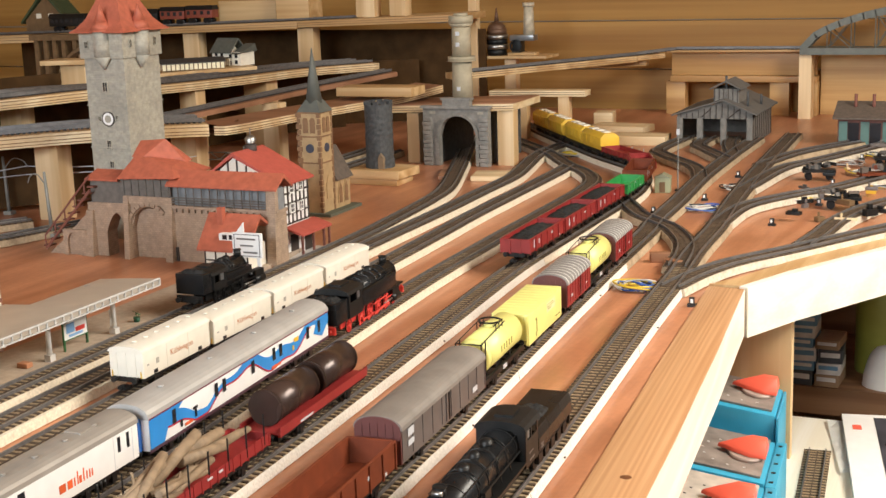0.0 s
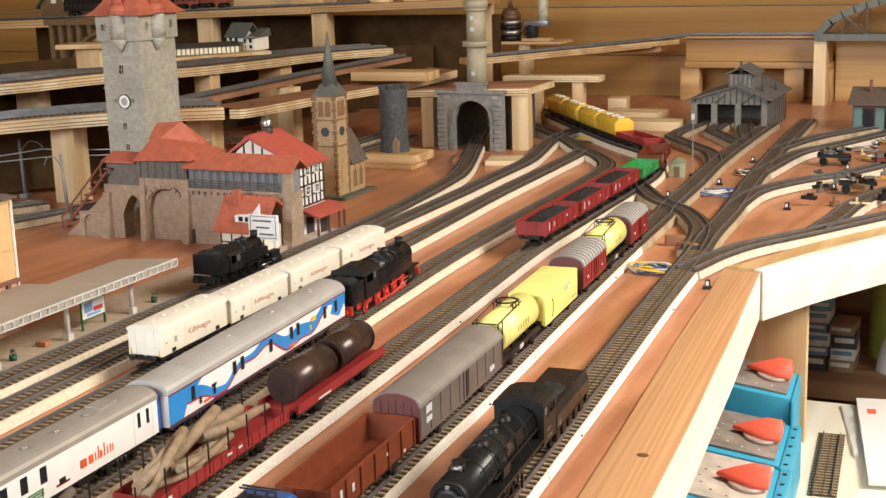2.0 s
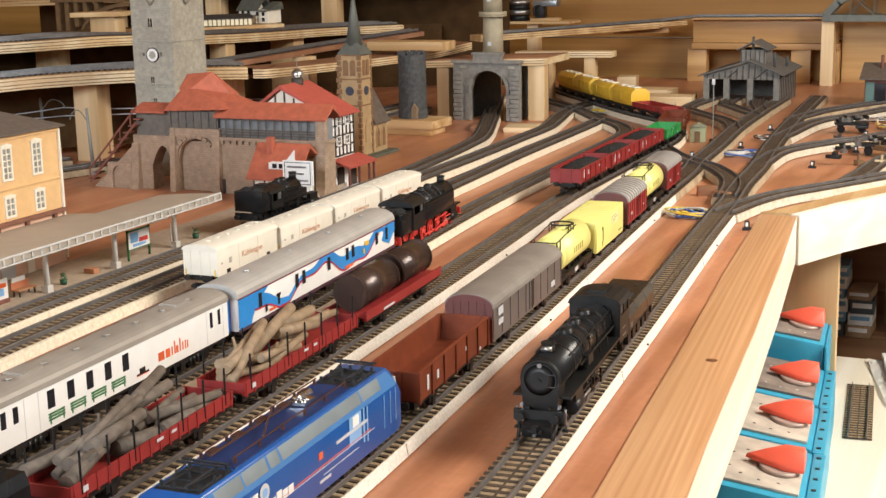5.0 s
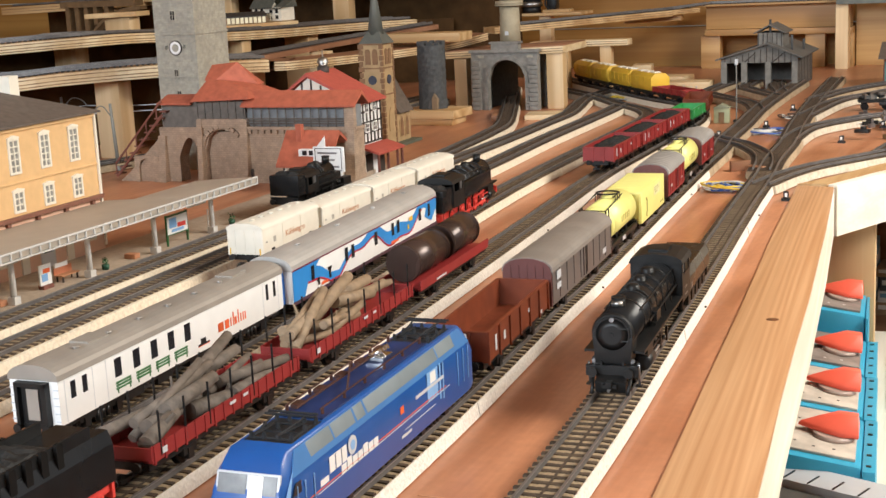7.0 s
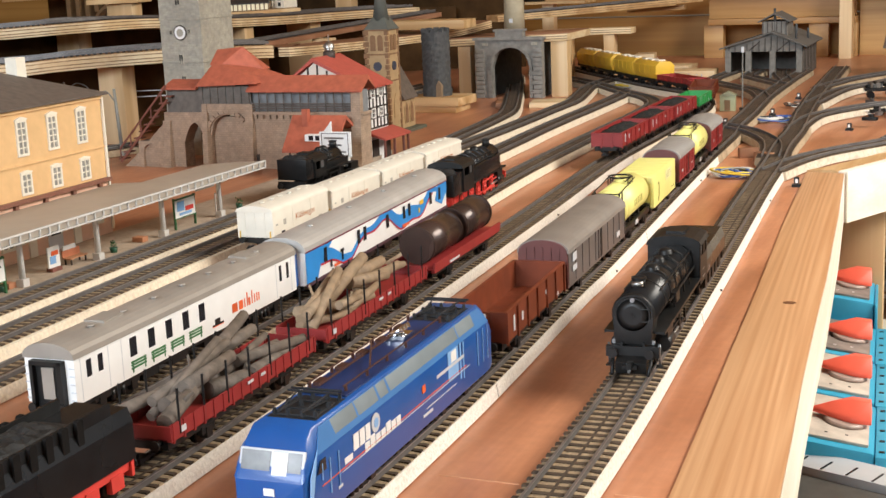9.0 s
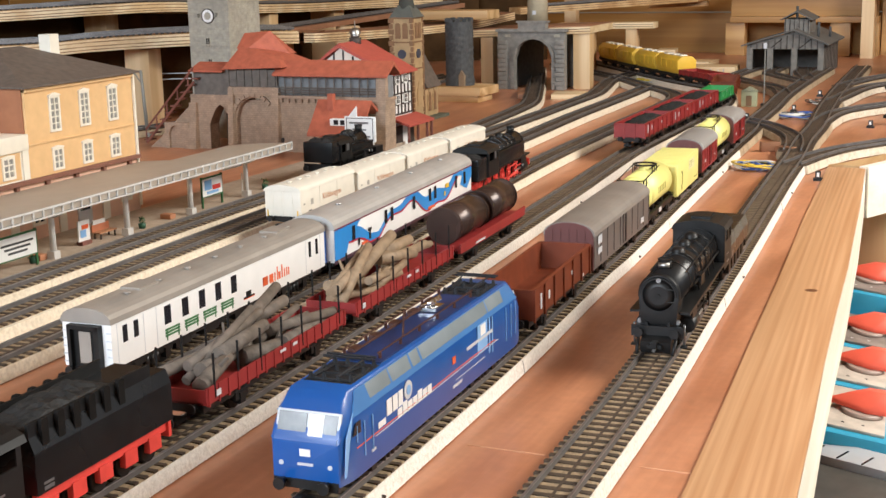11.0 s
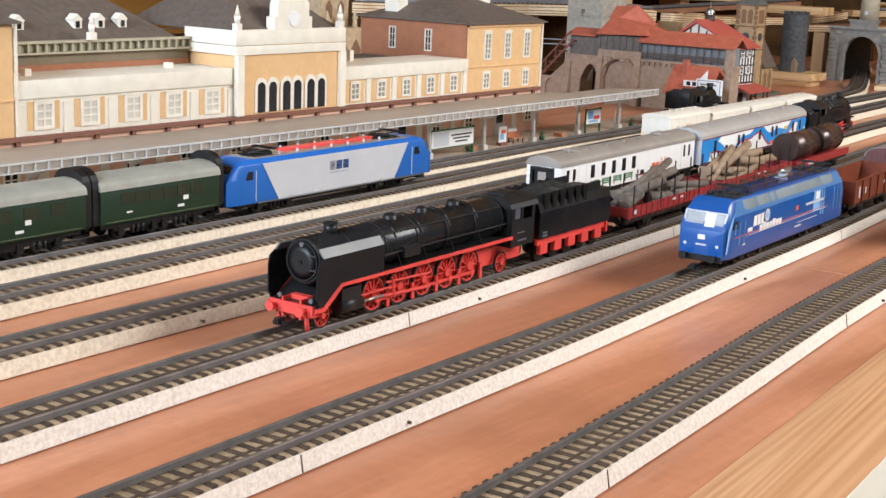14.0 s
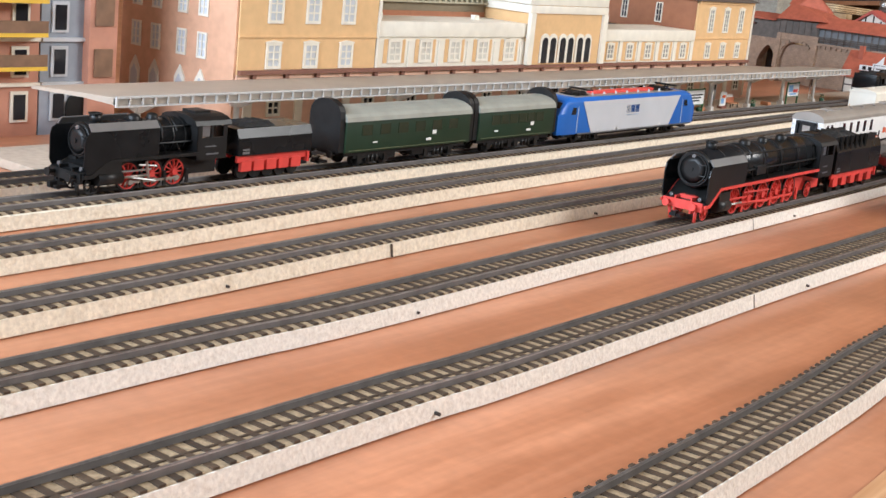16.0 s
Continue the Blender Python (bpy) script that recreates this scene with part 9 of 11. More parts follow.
def curved_deck(label, pts, thick, wide, material, edge_mat=None, tracks=(), back=0.0):
    """A level that bends along the back of the layout: pts run along its front edge."""
    t = thing("shelf_deck", label, "wooden deck", group="upper levels of the layout", kind="structure")
    line = catmull([Vector(p) for p in pts], 0.0078)
    b = bmesh.new()
    sweep(b, line, [(-wide, -thick), (0, -thick), (0, 0), (-wide, 0)])
    part("board", b, material, t)
    if edge_mat:
        b = bmesh.new()
        sweep(b, line, [(0.0002, -thick + 0.0005), (0.0025, -thick + 0.0005), (0.0025, -0.0004), (0.0002, -0.0004)])
        part("edge_strip", b, edge_mat, t, "pale sawn edge")
        for q in (0.22, 0.55, 0.80):
            b = bmesh.new()
            sweep(b, line, [(0.0024, -thick * q - 0.0006), (0.0029, -thick * q - 0.0006), (0.0029, -thick * q + 0.0007), (0.0024, -thick * q + 0.0007)])
            part("plywood_layer", b, PLYDARK, t, "darker plywood layer")
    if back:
        # added dark sheet in place of the shade under the level
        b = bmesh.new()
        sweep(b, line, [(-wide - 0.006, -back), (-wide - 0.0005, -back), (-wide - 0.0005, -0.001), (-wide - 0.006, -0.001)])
        part("back_panel", b, DECKSHADE, t, "added dark sheet for the shade behind the level")
    for off in tracks:
        for s in (-1, 1):
            b = bmesh.new()
            o = -off + s * 0.009
            sweep(b, line, [(o - 0.0012, 0.0015), (o + 0.0012, 0.0015), (o + 0.001, 0.0055), (o - 0.001, 0.0055)])
            part("rail", b, RAIL, t)
        b = bmesh.new()
        for p, q in zip(line, line[1:]):
            d = q - p
            m = Matrix.Translation(p) @ Matrix.Rotation(math.atan2(d.y, d.x), 4, "Z")
            box(b, -0.0018, 0.0018, off - 0.0148, off + 0.0148, 0.0003, 0.002, m)
        ob = part("sleepers", b, DARKTRACK, t)
        ob["kind"] = "stuff"
    return t


curved_deck("pale pine deck with rusty track above the town gate", [(-1.46, 1.33, 0.117), (-1.34, 1.40, 0.119), (-1.269, 1.44, 0.124), (-1.179, 1.505, 0.127), (-1.101, 1.57, 0.1265), (-1.05, 1.62, 0.124)], 0.017, 0.12, PINE_X, PALEPINE, (0.03, 0.085), 0.115)
curved_deck("reddish plywood ramp with a pale sawn edge", [(-1.048, 1.622, 0.121), (-1.03, 1.65, 0.120), (-1.045, 1.88, 0.111), (-1.035, 2.0, 0.1085), (-0.995, 2.12, 0.1115), (-0.951, 2.2, 0.122)], 0.013, 0.08, REDPLY, PALEPINE)
curved_deck("long pine deck carrying dark track", [(-1.52, 1.38, 0.158), (-1.391, 1.46, 0.163), (-1.316, 1.53, 0.166), (-1.29, 1.66, 0.164), (-1.305, 1.9, 0.150), (-1.300, 2.1, 0.143), (-1.28, 2.3, 0.1395), (-1.199, 2.45, 0.138)], 0.0145, 0.13, PINE_Y, PALEPINE, (0.03, 0.09), 0.137)
curved_deck("narrow rising reddish ramp with dark track", [(-1.226, 1.75, 0.110), (-1.2, 1.93, 0.115), (-1.166, 2.12, 0.122), (-1.095, 2.32, 0.133)], 0.008, 0.05, REDPLY, None, (0.025,))
curved_deck("upper pine deck under the little villa", [(-1.50, 1.98, 0.149), (-1.44, 2.08, 0.151), (-1.327, 2.2, 0.153)], 0.006, 0.12, PINE_X)
deck("top pine deck of the far corner", [
    ((-2.276, 2.5, 0.191), (-1.88, 2.5, 0.2), 0.017, 0.16, PINE_X),
    ((-1.879, 2.5, 0.205), (-1.41, 2.5, 0.218), 0.014, 0.16, PINE_X),
    ((-1.409, 2.5, 0.2185), (-1.054, 2.5, 0.228), 0.013, 0.16, PINE_X)],
    [((-2.276, 2.55, 0.1915), (-1.88, 2.55, 0.2005)), ((-1.879, 2.55, 0.2055), (-1.3, 2.55, 0.2215))])
deck("short pine shelf beside the viaduct", [((-1.58, 1.9, 0.187), (-1.487, 1.92, 0.188), 0.008, 0.06, PINE_X)])
deck("pale pine plate over the tunnel portal", [
    ((-1.007, 2.09, 0.0955), (-0.779, 2.09, 0.1030), 0.011, 0.13, PALEPINE),
    ((-1.0065, 2.094, 0.0972), (-0.7795, 2.094, 0.1047), 0.0015, 0.12, REDPLY)])
deck("small pine table deck before the end wall", [((-0.946, 2.40, 0.0905), (-0.757, 2.40, 0.0925), 0.011, 0.035, PALEPINE)])
deck("long pine ramp rising to the steel bridge", [
    ((-1.035, 2.45, 0.117), (-0.757, 2.75, 0.127), 0.012, 0.05, PINE_X),
    ((-0.7565, 2.75, 0.127), (-0.712, 2.80, 0.1285), 0.009, 0.05, PINE_X),
    ((-0.712, 2.812, 0.1335), (-0.408, 2.81, 0.1345), 0.004, 0.05, PINE_X),
    ((-0.869, 2.78, 0.109), (-0.747, 2.78, 0.114), 0.009, 0.02, PINE_X)],
    [((-1.02, 2.48, 0.118), (-0.765, 2.775, 0.1275)), ((-0.765, 2.775, 0.1275), (-0.70, 2.83, 0.1335)), ((-0.70, 2.836, 0.1337), (-0.41, 2.836, 0.1347))])

post("broad pale pine post under the deck", -1.266, -1.226, 1.5, 1.53, 0, 0.106)
post("broad pale pine post under the deck", -1.136, -1.093, 1.64, 1.67, 0, 0.106)
post("broad pale pine post between two decks", -1.419, -1.382, 2.515, 2.545, 0.0, 0.2035)
post("short pine block between two decks", -1.345, -1.312, 1.97, 2.0, 0.0, 0.131)
post("short pine block under the top deck", -1.707, -1.667, 2.52, 2.55, 0.0, 0.195)
post("short pine block under the long deck", -1.36, -1.31, 2.2, 2.24, 0.0, 0.127)
post("broad pale pine post under the ramp", -1.2, -1.17, 2.0, 2.03, 0.0, 0.108)
post("broad pale pine post under the long deck", -1.41, -1.37, 1.6, 1.63, 0.0, 0.149)
post("pine upright on the top deck", -1.30, -1.257, 2.555, 2.585, 0.2225, 0.34)
post("pine upright on the top deck", -1.223, -1.187, 2.555, 2.585, 0.2245, 0.34)
post("tall narrow pine upright", -1.095, -1.077, 2.665, 2.685, 0.0, 0.34)
post("wide pine offcut on the top deck", -1.643, -1.50, 2.57, 2.63, 0.2155, 0.26, PINE_X)
post("wide pine offcut on the top deck", -1.482, -1.403, 2.54, 2.6, 0.2185, 0.275, PINE_X)
post("small pine wedge under a shelf", -1.557, -1.505, 1.925, 1.955, 0.0, 0.1785)
post("narrow pine post beside the tunnel portal", -0.974, -0.952, 2.094, 2.115, 0, 0.0845)
post("narrow pine post beside the tunnel portal", -0.8095, -0.7810, 2.094, 2.116, 0, 0.0915)
post("slim pine post of the small deck", -0.890, -0.873, 2.405, 2.425, 0, 0.0798)
post("slim pine post of the small deck", -0.811, -0.790, 2.405, 2.425, 0, 0.0805)
post("stout post at the far corner", -2.0, -1.95, 2.53, 2.57, 0, 0.178)

bridge_pier = thing("bridge_pier", "pale pine box pier behind the engine shed", "pier", pose(0, 0, 0), kind="structure")
for x0, x1, y0, y1, z0, z1, m in ((-0.708, -0.411, 2.84, 2.86, 0.081, 0.1285, AMBERPINE), (-0.706, -0.408, 2.82, 2.862, 0.0685, 0.0805, AMBERPINE),
                                  (-0.717, -0.677, 2.83, 2.86, 0.0, 0.068, AMBERPINE), (-0.502, -0.463, 2.83, 2.86, 0.0, 0.068, AMBERPINE),
                                  (-0.442, -0.407, 2.83, 2.86, 0.0, 0.068, AMBERPINE), (-0.405, 0.3, 2.86, 2.872, 0.0, 0.1235, AMBERPINE)):
    b = bmesh.new()
    box(b, x0, x1, y0, y1, z0, z1)
    part("board", b, m, bridge_pier, bevel=0.0008)


def offcut(label, x0, x1, y0, y1, z0, z1, turn=0.0, material=PALEPINE):
    b = bmesh.new()
    cx, cy = (x0 + x1) / 2, (y0 + y1) / 2
    box(b, x0 - cx, x1 - cx, y0 - cy, y1 - cy, 0, z1 - z0)
    return solid("wood_offcut", b, material, label, "wood offcut", group="loose timber offcuts", bevel=0.0007, at=pose(cx, cy, z0, 0, 0, turn))


offcut("pale pine offcut on the bare board", -0.807, -0.77, 2.6, 2.65, 0.0, 0.028, 8)
offcut("flat white offcut beside the curve", -0.787, -0.676, 2.52, 2.58, 0.0, 0.012, -6)
offcut("flat white offcut beside the curve", -0.70, -0.60, 2.36, 2.42, 0.0, 0.016, 4)
offcut("rough reddish offcut lying on the ramp", -1.083, -0.945, 2.05, 2.11, 0.1165, 0.131, 2, PINE_X)
offcut("flat pine offcut beside the portal track", -0.862, -0.842, 1.93, 2.03, 0.0002, 0.008, 18, REDPLY)
offcut("flat pine offcut beside the portal track", -0.80, -0.745, 1.94, 2.0, 0.0002, 0.008, 12, PALEPINE)

# added dark sheets that stand in for the shade between the levels
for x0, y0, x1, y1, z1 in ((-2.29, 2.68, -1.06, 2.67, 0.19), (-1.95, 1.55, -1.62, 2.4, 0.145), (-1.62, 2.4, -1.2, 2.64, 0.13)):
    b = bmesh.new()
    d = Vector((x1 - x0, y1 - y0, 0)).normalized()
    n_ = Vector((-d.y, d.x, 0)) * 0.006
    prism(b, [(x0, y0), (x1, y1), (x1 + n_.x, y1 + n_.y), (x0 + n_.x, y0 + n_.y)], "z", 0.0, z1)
    solid("back_board", b, DECKSHADE, "added dark sheet for the shade between the levels", "board", kind="structure")

# ---- steel arch bridge ----
truss = thing("arch_bridge", "grey steel bowstring arch model bridge", "bridge", kind="structure")
BRIDGEGREY = mat("bridge_grey_paint", (0.13, 0.135, 0.115), 0.5, 0.2, 0.15, 80)
BX0, BX1, BZ = -0.428, 0.16, 0.141


def bow(u):
    return BZ + 0.082 * (1 - (2 * u - 1) ** 2) ** 0.62


for y in (2.775, 2.825):
    b = bmesh.new()
    n = 26
    pts = [Vector((BX0 + (BX1 - BX0) * i / n, y, bow(i / n))) for i in range(n + 1)]
    for p, q in zip(pts, pts[1:]):
        d = (q - p).normalized()
        up = Vector((-d.z, 0, d.x)) * 0.0065
        vs = [b.verts.new(w + s * up + Vector((0, e, 0))) for w in (p - d * 0.001, q + d * 0.001) for s in (-1, 1) for e in (-0.004, 0.004)]
        for f in ((0, 1, 3, 2), (4, 6, 7, 5), (0, 4, 5, 1), (2, 3, 7, 6), (0, 2, 6, 4), (1, 5, 7, 3)):
            b.faces.new([vs[k] for k in f])
    part("arch", b, BRIDGEGREY, truss)
    for i in range(1, 13):
        u = i / 13
        x = BX0 + (BX1 - BX0) * u
        b = bmesh.new()
        tube(b, (x, y, BZ), (x, y, bow(u)), 0.0011, n=6)
        part("hanger", b, BRIDGEGREY, truss)
        b = bmesh.new()
        u2 = (i + (1 if i % 2 else -1)) / 13
        tube(b, (x, y, bow(u)), (BX0 + (BX1 - BX0) * u2, y, BZ), 0.0011, n=6)
        part("brace", b, BRIDGEGREY, truss)
b = bmesh.new()
box(b, BX0 - 0.006, BX1 + 0.006, 2.77, 2.83, BZ - 0.013, BZ)
part("bridge_deck", b, BRIDGEGREY, truss)
for x in (-0.424, 0.155):
    b = bmesh.new()
    box(b, x - 0.012, x + 0.012, 2.78, 2.819, 0.0, BZ - 0.0132)
    part("pier", b, PINE_Z, truss)

# ---- brown arch viaduct, villa, greenhouse and trains of the far corner ----
via = thing("viaduct", "brown model viaduct with open spandrel arches", "viaduct")
BROWNPLASTIC = mat("brown_plastic_masonry", (0.17, 0.10, 0.045), 0.6, 0, 0.2, 90, 0.3)
b = bmesh.new()
box(b, -2.06, -1.86, 2.44, 2.47, 0.186, 0.199)
part("deck", b, BROWNPLASTIC, via)
b = bmesh.new()
n = 14
arc = [(-2.01 + 0.14 * math.cos(math.pi * i / (2 * n)) - 0.0, 0.10 + 0.085 * math.sin(math.pi * i / (2 * n))) for i in range(n + 1)]
for (xa, za), (xc, zc) in zip(arc, arc[1:]):
    prism(b, [(-3.86 - xa, za - 0.008), (-3.86 - xc, zc - 0.008), (-3.86 - xc, zc), (-3.86 - xa, za)], "y", 2.442, 2.468)
part("arch_rib", b, BROWNPLASTIC, via)
for x in (-2.02, -1.995, -1.97, -1.94, -2.045):
    b = bmesh.new()
    box(b, x - 0.005, x + 0.005, 2.444, 2.466, 0.06 if x < -2.0 else 0.13 + (x + 2.0) * 0.6, 0.1858)
    part("spandrel_column", b, BROWNPLASTIC, via)
VS = 0.78
villa = thing("model_villa", "small white clapboard model villa with a dark roof", "model house", pose(-1.397, 2.225, 0.1535, 0, 0, -10) @ Matrix.Scale(VS, 4))
b = bmesh.new()
box(b, -0.045, 0.045, -0.02, 0.03, 0, 0.032)
prism(b, [(-0.02, 0.032), (0.03, 0.032), (0.005, 0.056)], "x", -0.0449, -0.005)
part("wall", b, OFFWHITE, villa)
ROOFDARK = mat("grey_green_model_roof", (0.09, 0.095, 0.08), 0.6, 0, 0.2, 150, 0.4)
b = bmesh.new()
prism(b, [(-0.026, 0.029), (0.005, 0.06), (0.036, 0.029), (0.036, 0.032), (0.005, 0.064), (-0.026, 0.032)], "x", -0.048, 0.02)
part("roof", b, ROOFDARK, villa)
b = bmesh.new()
prism(b, [(-0.028, 0.028), (0.03, 0.05), (0.036, 0.032), (-0.02, 0.03)], "x", 0.0201, 0.05)
part("roof", b, ROOFDARK, villa)
for x, z in ((-0.032, 0.008), (-0.012, 0.006), (0.012, 0.006), (0.032, 0.008), (-0.032, 0.026), (-0.014, 0.026), (0.014, 0.022), (0.032, 0.022)):
    b = bmesh.new()
    box(b, x - 0.004, x + 0.004, -0.021, -0.0198, z - 0.004, z + 0.005)
    part("window", b, WINDOW, villa)
b = bmesh.new()
box(b, -0.02, 0.02, -0.032, -0.0205, 0.018, 0.0195)
part("porch_roof", b, ROOFDARK, villa)
for x in (-0.019, 0.0, 0.019):
    b = bmesh.new()
    box(b, x - 0.001, x + 0.001, -0.031, -0.029, 0, 0.0178)
    part("porch_post", b, OFFWHITE, villa)
green = thing("greenhouse", "long model greenhouse with panes coloured as if lit", "greenhouse", pose(-1.43, 2.14, 0.153, 0, 0, 45))
# the panes' light is only a warm pale colour, without a lamp
b = bmesh.new()
prism(b, [(-0.014, 0), (0.014, 0), (0.014, 0.01), (0.004, 0.017), (-0.014, 0.011)], "x", -0.058, 0.058)
part("glass_body", b, mat("warm_white_panes", (0.82, 0.76, 0.55), 0.3), green)
for i in range(15):
    x = -0.058 + 0.116 * i / 14
    b = bmesh.new()
    box(b, x - 0.0009, x + 0.0009, -0.0152, -0.0141, 0, 0.011)
    part("glazing_bar", b, BROWNPLASTIC, green)
b = bmesh.new()
prism(b, [(-0.016, 0.0112), (0.004, 0.018), (0.016, 0.0102), (0.016, 0.0122), (0.004, 0.0202), (-0.016, 0.0132)], "x", -0.06, 0.06)
part("roof", b, DARKTRACK, green)


def far_train(name, label, x0, x1, y, z, h, material, cat, roofm):
    t = thing(name, label, cat, pose((x0 + x1) / 2, y, z))
    w = (x1 - x0) / 2
    b = bmesh.new()
    prism(b, [(-0.013, 0.012), (0.013, 0.012), (0.013, h - 0.008), (0.009, h - 0.002), (-0.009, h - 0.002), (-0.013, h - 0.008)], "x", -w, w)
    part("body", b, material, t, bevel=0.0008)
    b = bmesh.new()
    prism(b, [(-0.0138, h - 0.009), (0.0138, h - 0.009), (0.009, h), (-0.009, h)], "x", -w - 0.001, w + 0.001)
    part("roof", b, roofm, t)
    k = max(3, int(w * 2 / 0.014))
    for i in range(k):
        x = -w + 0.008 + (2 * w - 0.016) * i / (k - 1)
        b = bmesh.new()
        box(b, x - 0.0035, x + 0.0035, -0.0142, -0.0131, h * 0.5, h * 0.5 + 0.008)
        part("window", b, WINDOW, t)
    for x in (-w * 0.7, -w * 0.45, w * 0.45, w * 0.7):
        b = bmesh.new()
        tube(b, (x, -0.011, 0.006), (x, 0.011, 0.006), 0.0055, n=12)
        part("wheelset", b, BLACK, t)
    return t


DULLRED = mat("dull_red_coach", (0.22, 0.05, 0.03), 0.5, 0, 0.15, 60)
far_train("passenger_coach", "dull red model coach standing on the top deck", -1.775, -1.712, 2.55, 0.2125, 0.038, DULLRED, "railway coach", DULLBLACK)
far_train("passenger_coach", "dull red model coach standing on the top deck", -1.708, -1.64, 2.55, 0.2145, 0.038, DULLRED, "railway coach", DULLBLACK)
far_train("tank_locomotive", "small black model locomotive before red coaches", -1.825, -1.782, 2.55, 0.211, 0.036, DULLBLACK, "locomotive", DULLBLACK)
far_train("tank_locomotive", "small black model locomotive on the viaduct", -2.08, -1.98, 2.55, 0.199, 0.04, DULLBLACK, "locomotive", DULLBLACK)
farm = thing("model_farmhouse", "dark green roofed model farmhouse on the top deck", "model house", pose(-2.14, 2.6, 0.192))
b = bmesh.new()
prism(b, [(-0.06, 0), (0.06, 0), (0.06, 0.03), (0.0, 0.085), (-0.06, 0.03)], "y", 0.0, 0.05)
part("wall", b, BROWNPLASTIC, farm)
b = bmesh.new()
prism(b, [(-0.07, 0.022), (0.0, 0.092), (0.07, 0.022), (0.07, 0.028), (0.0, 0.1), (-0.07, 0.028)], "y", -0.006, 0.056)
part("roof", b, mat("mossy_green_roof", (0.05, 0.07, 0.03), 0.7, 0, 0.2, 100, 0.3), farm)
for x in (-0.02, 0.015):
    b = bmesh.new()
    box(b, x - 0.007, x + 0.007, -0.0015, -0.0002, 0.035, 0.046)
    part("window", b, OFFWHITE, farm)

# ---- steam plant on a pine tray by the end wall ----
offcut("thin pine tray under the toy steam plant", -1.10, -0.93, 2.68, 2.76, 0.127, 0.1325, 0, PINE_X)
post("pine upright under the tray", -1.03, -1.005, 2.70, 2.725, 0, 0.127)
rot = thing("steam_plant", "toy steam engine boiler with brass and chrome bands", "steam engine", pose(-1.05, 2.71, 0.1327))
BRASSDULL = mat("dull_copper", (0.14, 0.075, 0.045), 0.5, 0.4, 0.2, 60)
for r, z0, z1, m, nm in ((0.021, 0, 0.013, DULLBLACK, "base"), (0.0245, 0.0131, 0.023, STEEL, "band"), (0.0225, 0.0231, 0.034, DULLBLACK, "drum"), (0.0245, 0.0341, 0.043, STEEL, "band"), (0.021, 0.0431, 0.056, BRASSDULL, "boiler")):
    b = bmesh.new()
    tube(b, (0, 0, z0), (0, 0, z1), r, n=20)
    part(nm, b, m, rot)
b = bmesh.new()
dome(b, (0, 0, 0.0561), 0.019, 0.014)
tube(b, (0, 0, 0.066), (0, 0, 0.098), 0.006, 0.0012, n=10)
part("boiler_top", b, BRASSDULL, rot)
chim = thing("steam_plant", "toy steam plant chimney on a dark engine bed", "steam engine", pose(-0.981, 2.71, 0.1327))
for x0, x1, z0, z1, m, nm in ((-0.04, 0.02, 0, 0.006, PINE_X, "bed"), (-0.03, -0.012, 0.0061, 0.03, DULLBLACK, "cylinder"), (-0.035, 0.018, 0.0301, 0.042, GREYSTEEL, "crosshead")):
    b = bmesh.new()
    box(b, x0, x1, -0.014, 0.014, z0, z1)
    part(nm, b, m, chim, bevel=0.001)
b = bmesh.new()
tube(b, (0.003, 0, 0.0421), (0.003, 0, 0.10), 0.012, 0.010, n=16)
tube(b, (0.003, 0, 0.10), (0.003, 0, 0.108), 0.0125, 0.0125, n=16)
part("chimney", b, mat("pale_marbled_chimney", (0.5, 0.44, 0.33), 0.5, 0, 0.3, 100), chim)
b = bmesh.new()
ring(b, (-0.02, -0.018, 0.02), (0, 1, 0), 0.012, 0.0015)
part("flywheel", b, DULLBLACK, chim)

# ---- grey catenary bridges and fences behind the gate ----
LATTICE = mat("grey_lattice_plastic", (0.22, 0.22, 0.20), 0.5, 0, 0.1, 60)


def lattice_beam(x0, y0, x1, y1, z, legs=(0.15, 0.9)):
    t = thing("catenary_bridge", "grey plastic lattice catenary bridge over the tracks", "catenary bridge", group="catenary bridges")
    a, c = Vector((x0, y0, z)), Vector((x1, y1, z))
    d = c - a
    for o in (0.0, 0.011):
        b = bmesh.new()
        tube(b, a + Vector((0, 0, o)), c + Vector((0, 0, o)), 0.0011, n=5)
        part("chord", b, LATTICE, t)
    n = int(d.length / 0.014)
    for i in range(n):
        b = bmesh.new()
        tube(b, a + d * (i / n) + Vector((0, 0, 0.011 if i % 2 else 0)), a + d * ((i + 1) / n) + Vector((0, 0, 0 if i % 2 else 0.011)), 0.0008, n=5)
        part("lattice_bar", b, LATTICE, t)
    for u in legs:
        p = a + d * u
        b = bmesh.new()
        for s in (-0.004, 0.004):
            tube(b, (p.x + s, p.y, 0), (p.x + s * 0.5, p.y, z + 0.02), 0.0011, n=5)
        for i in range(6):
            zz = z * i / 6
            tube(b, (p.x - 0.004, p.y, zz), (p.x + 0.004, p.y, zz + z / 6), 0.0007, n=5)
        part("mast", b, LATTICE, t)
    return t


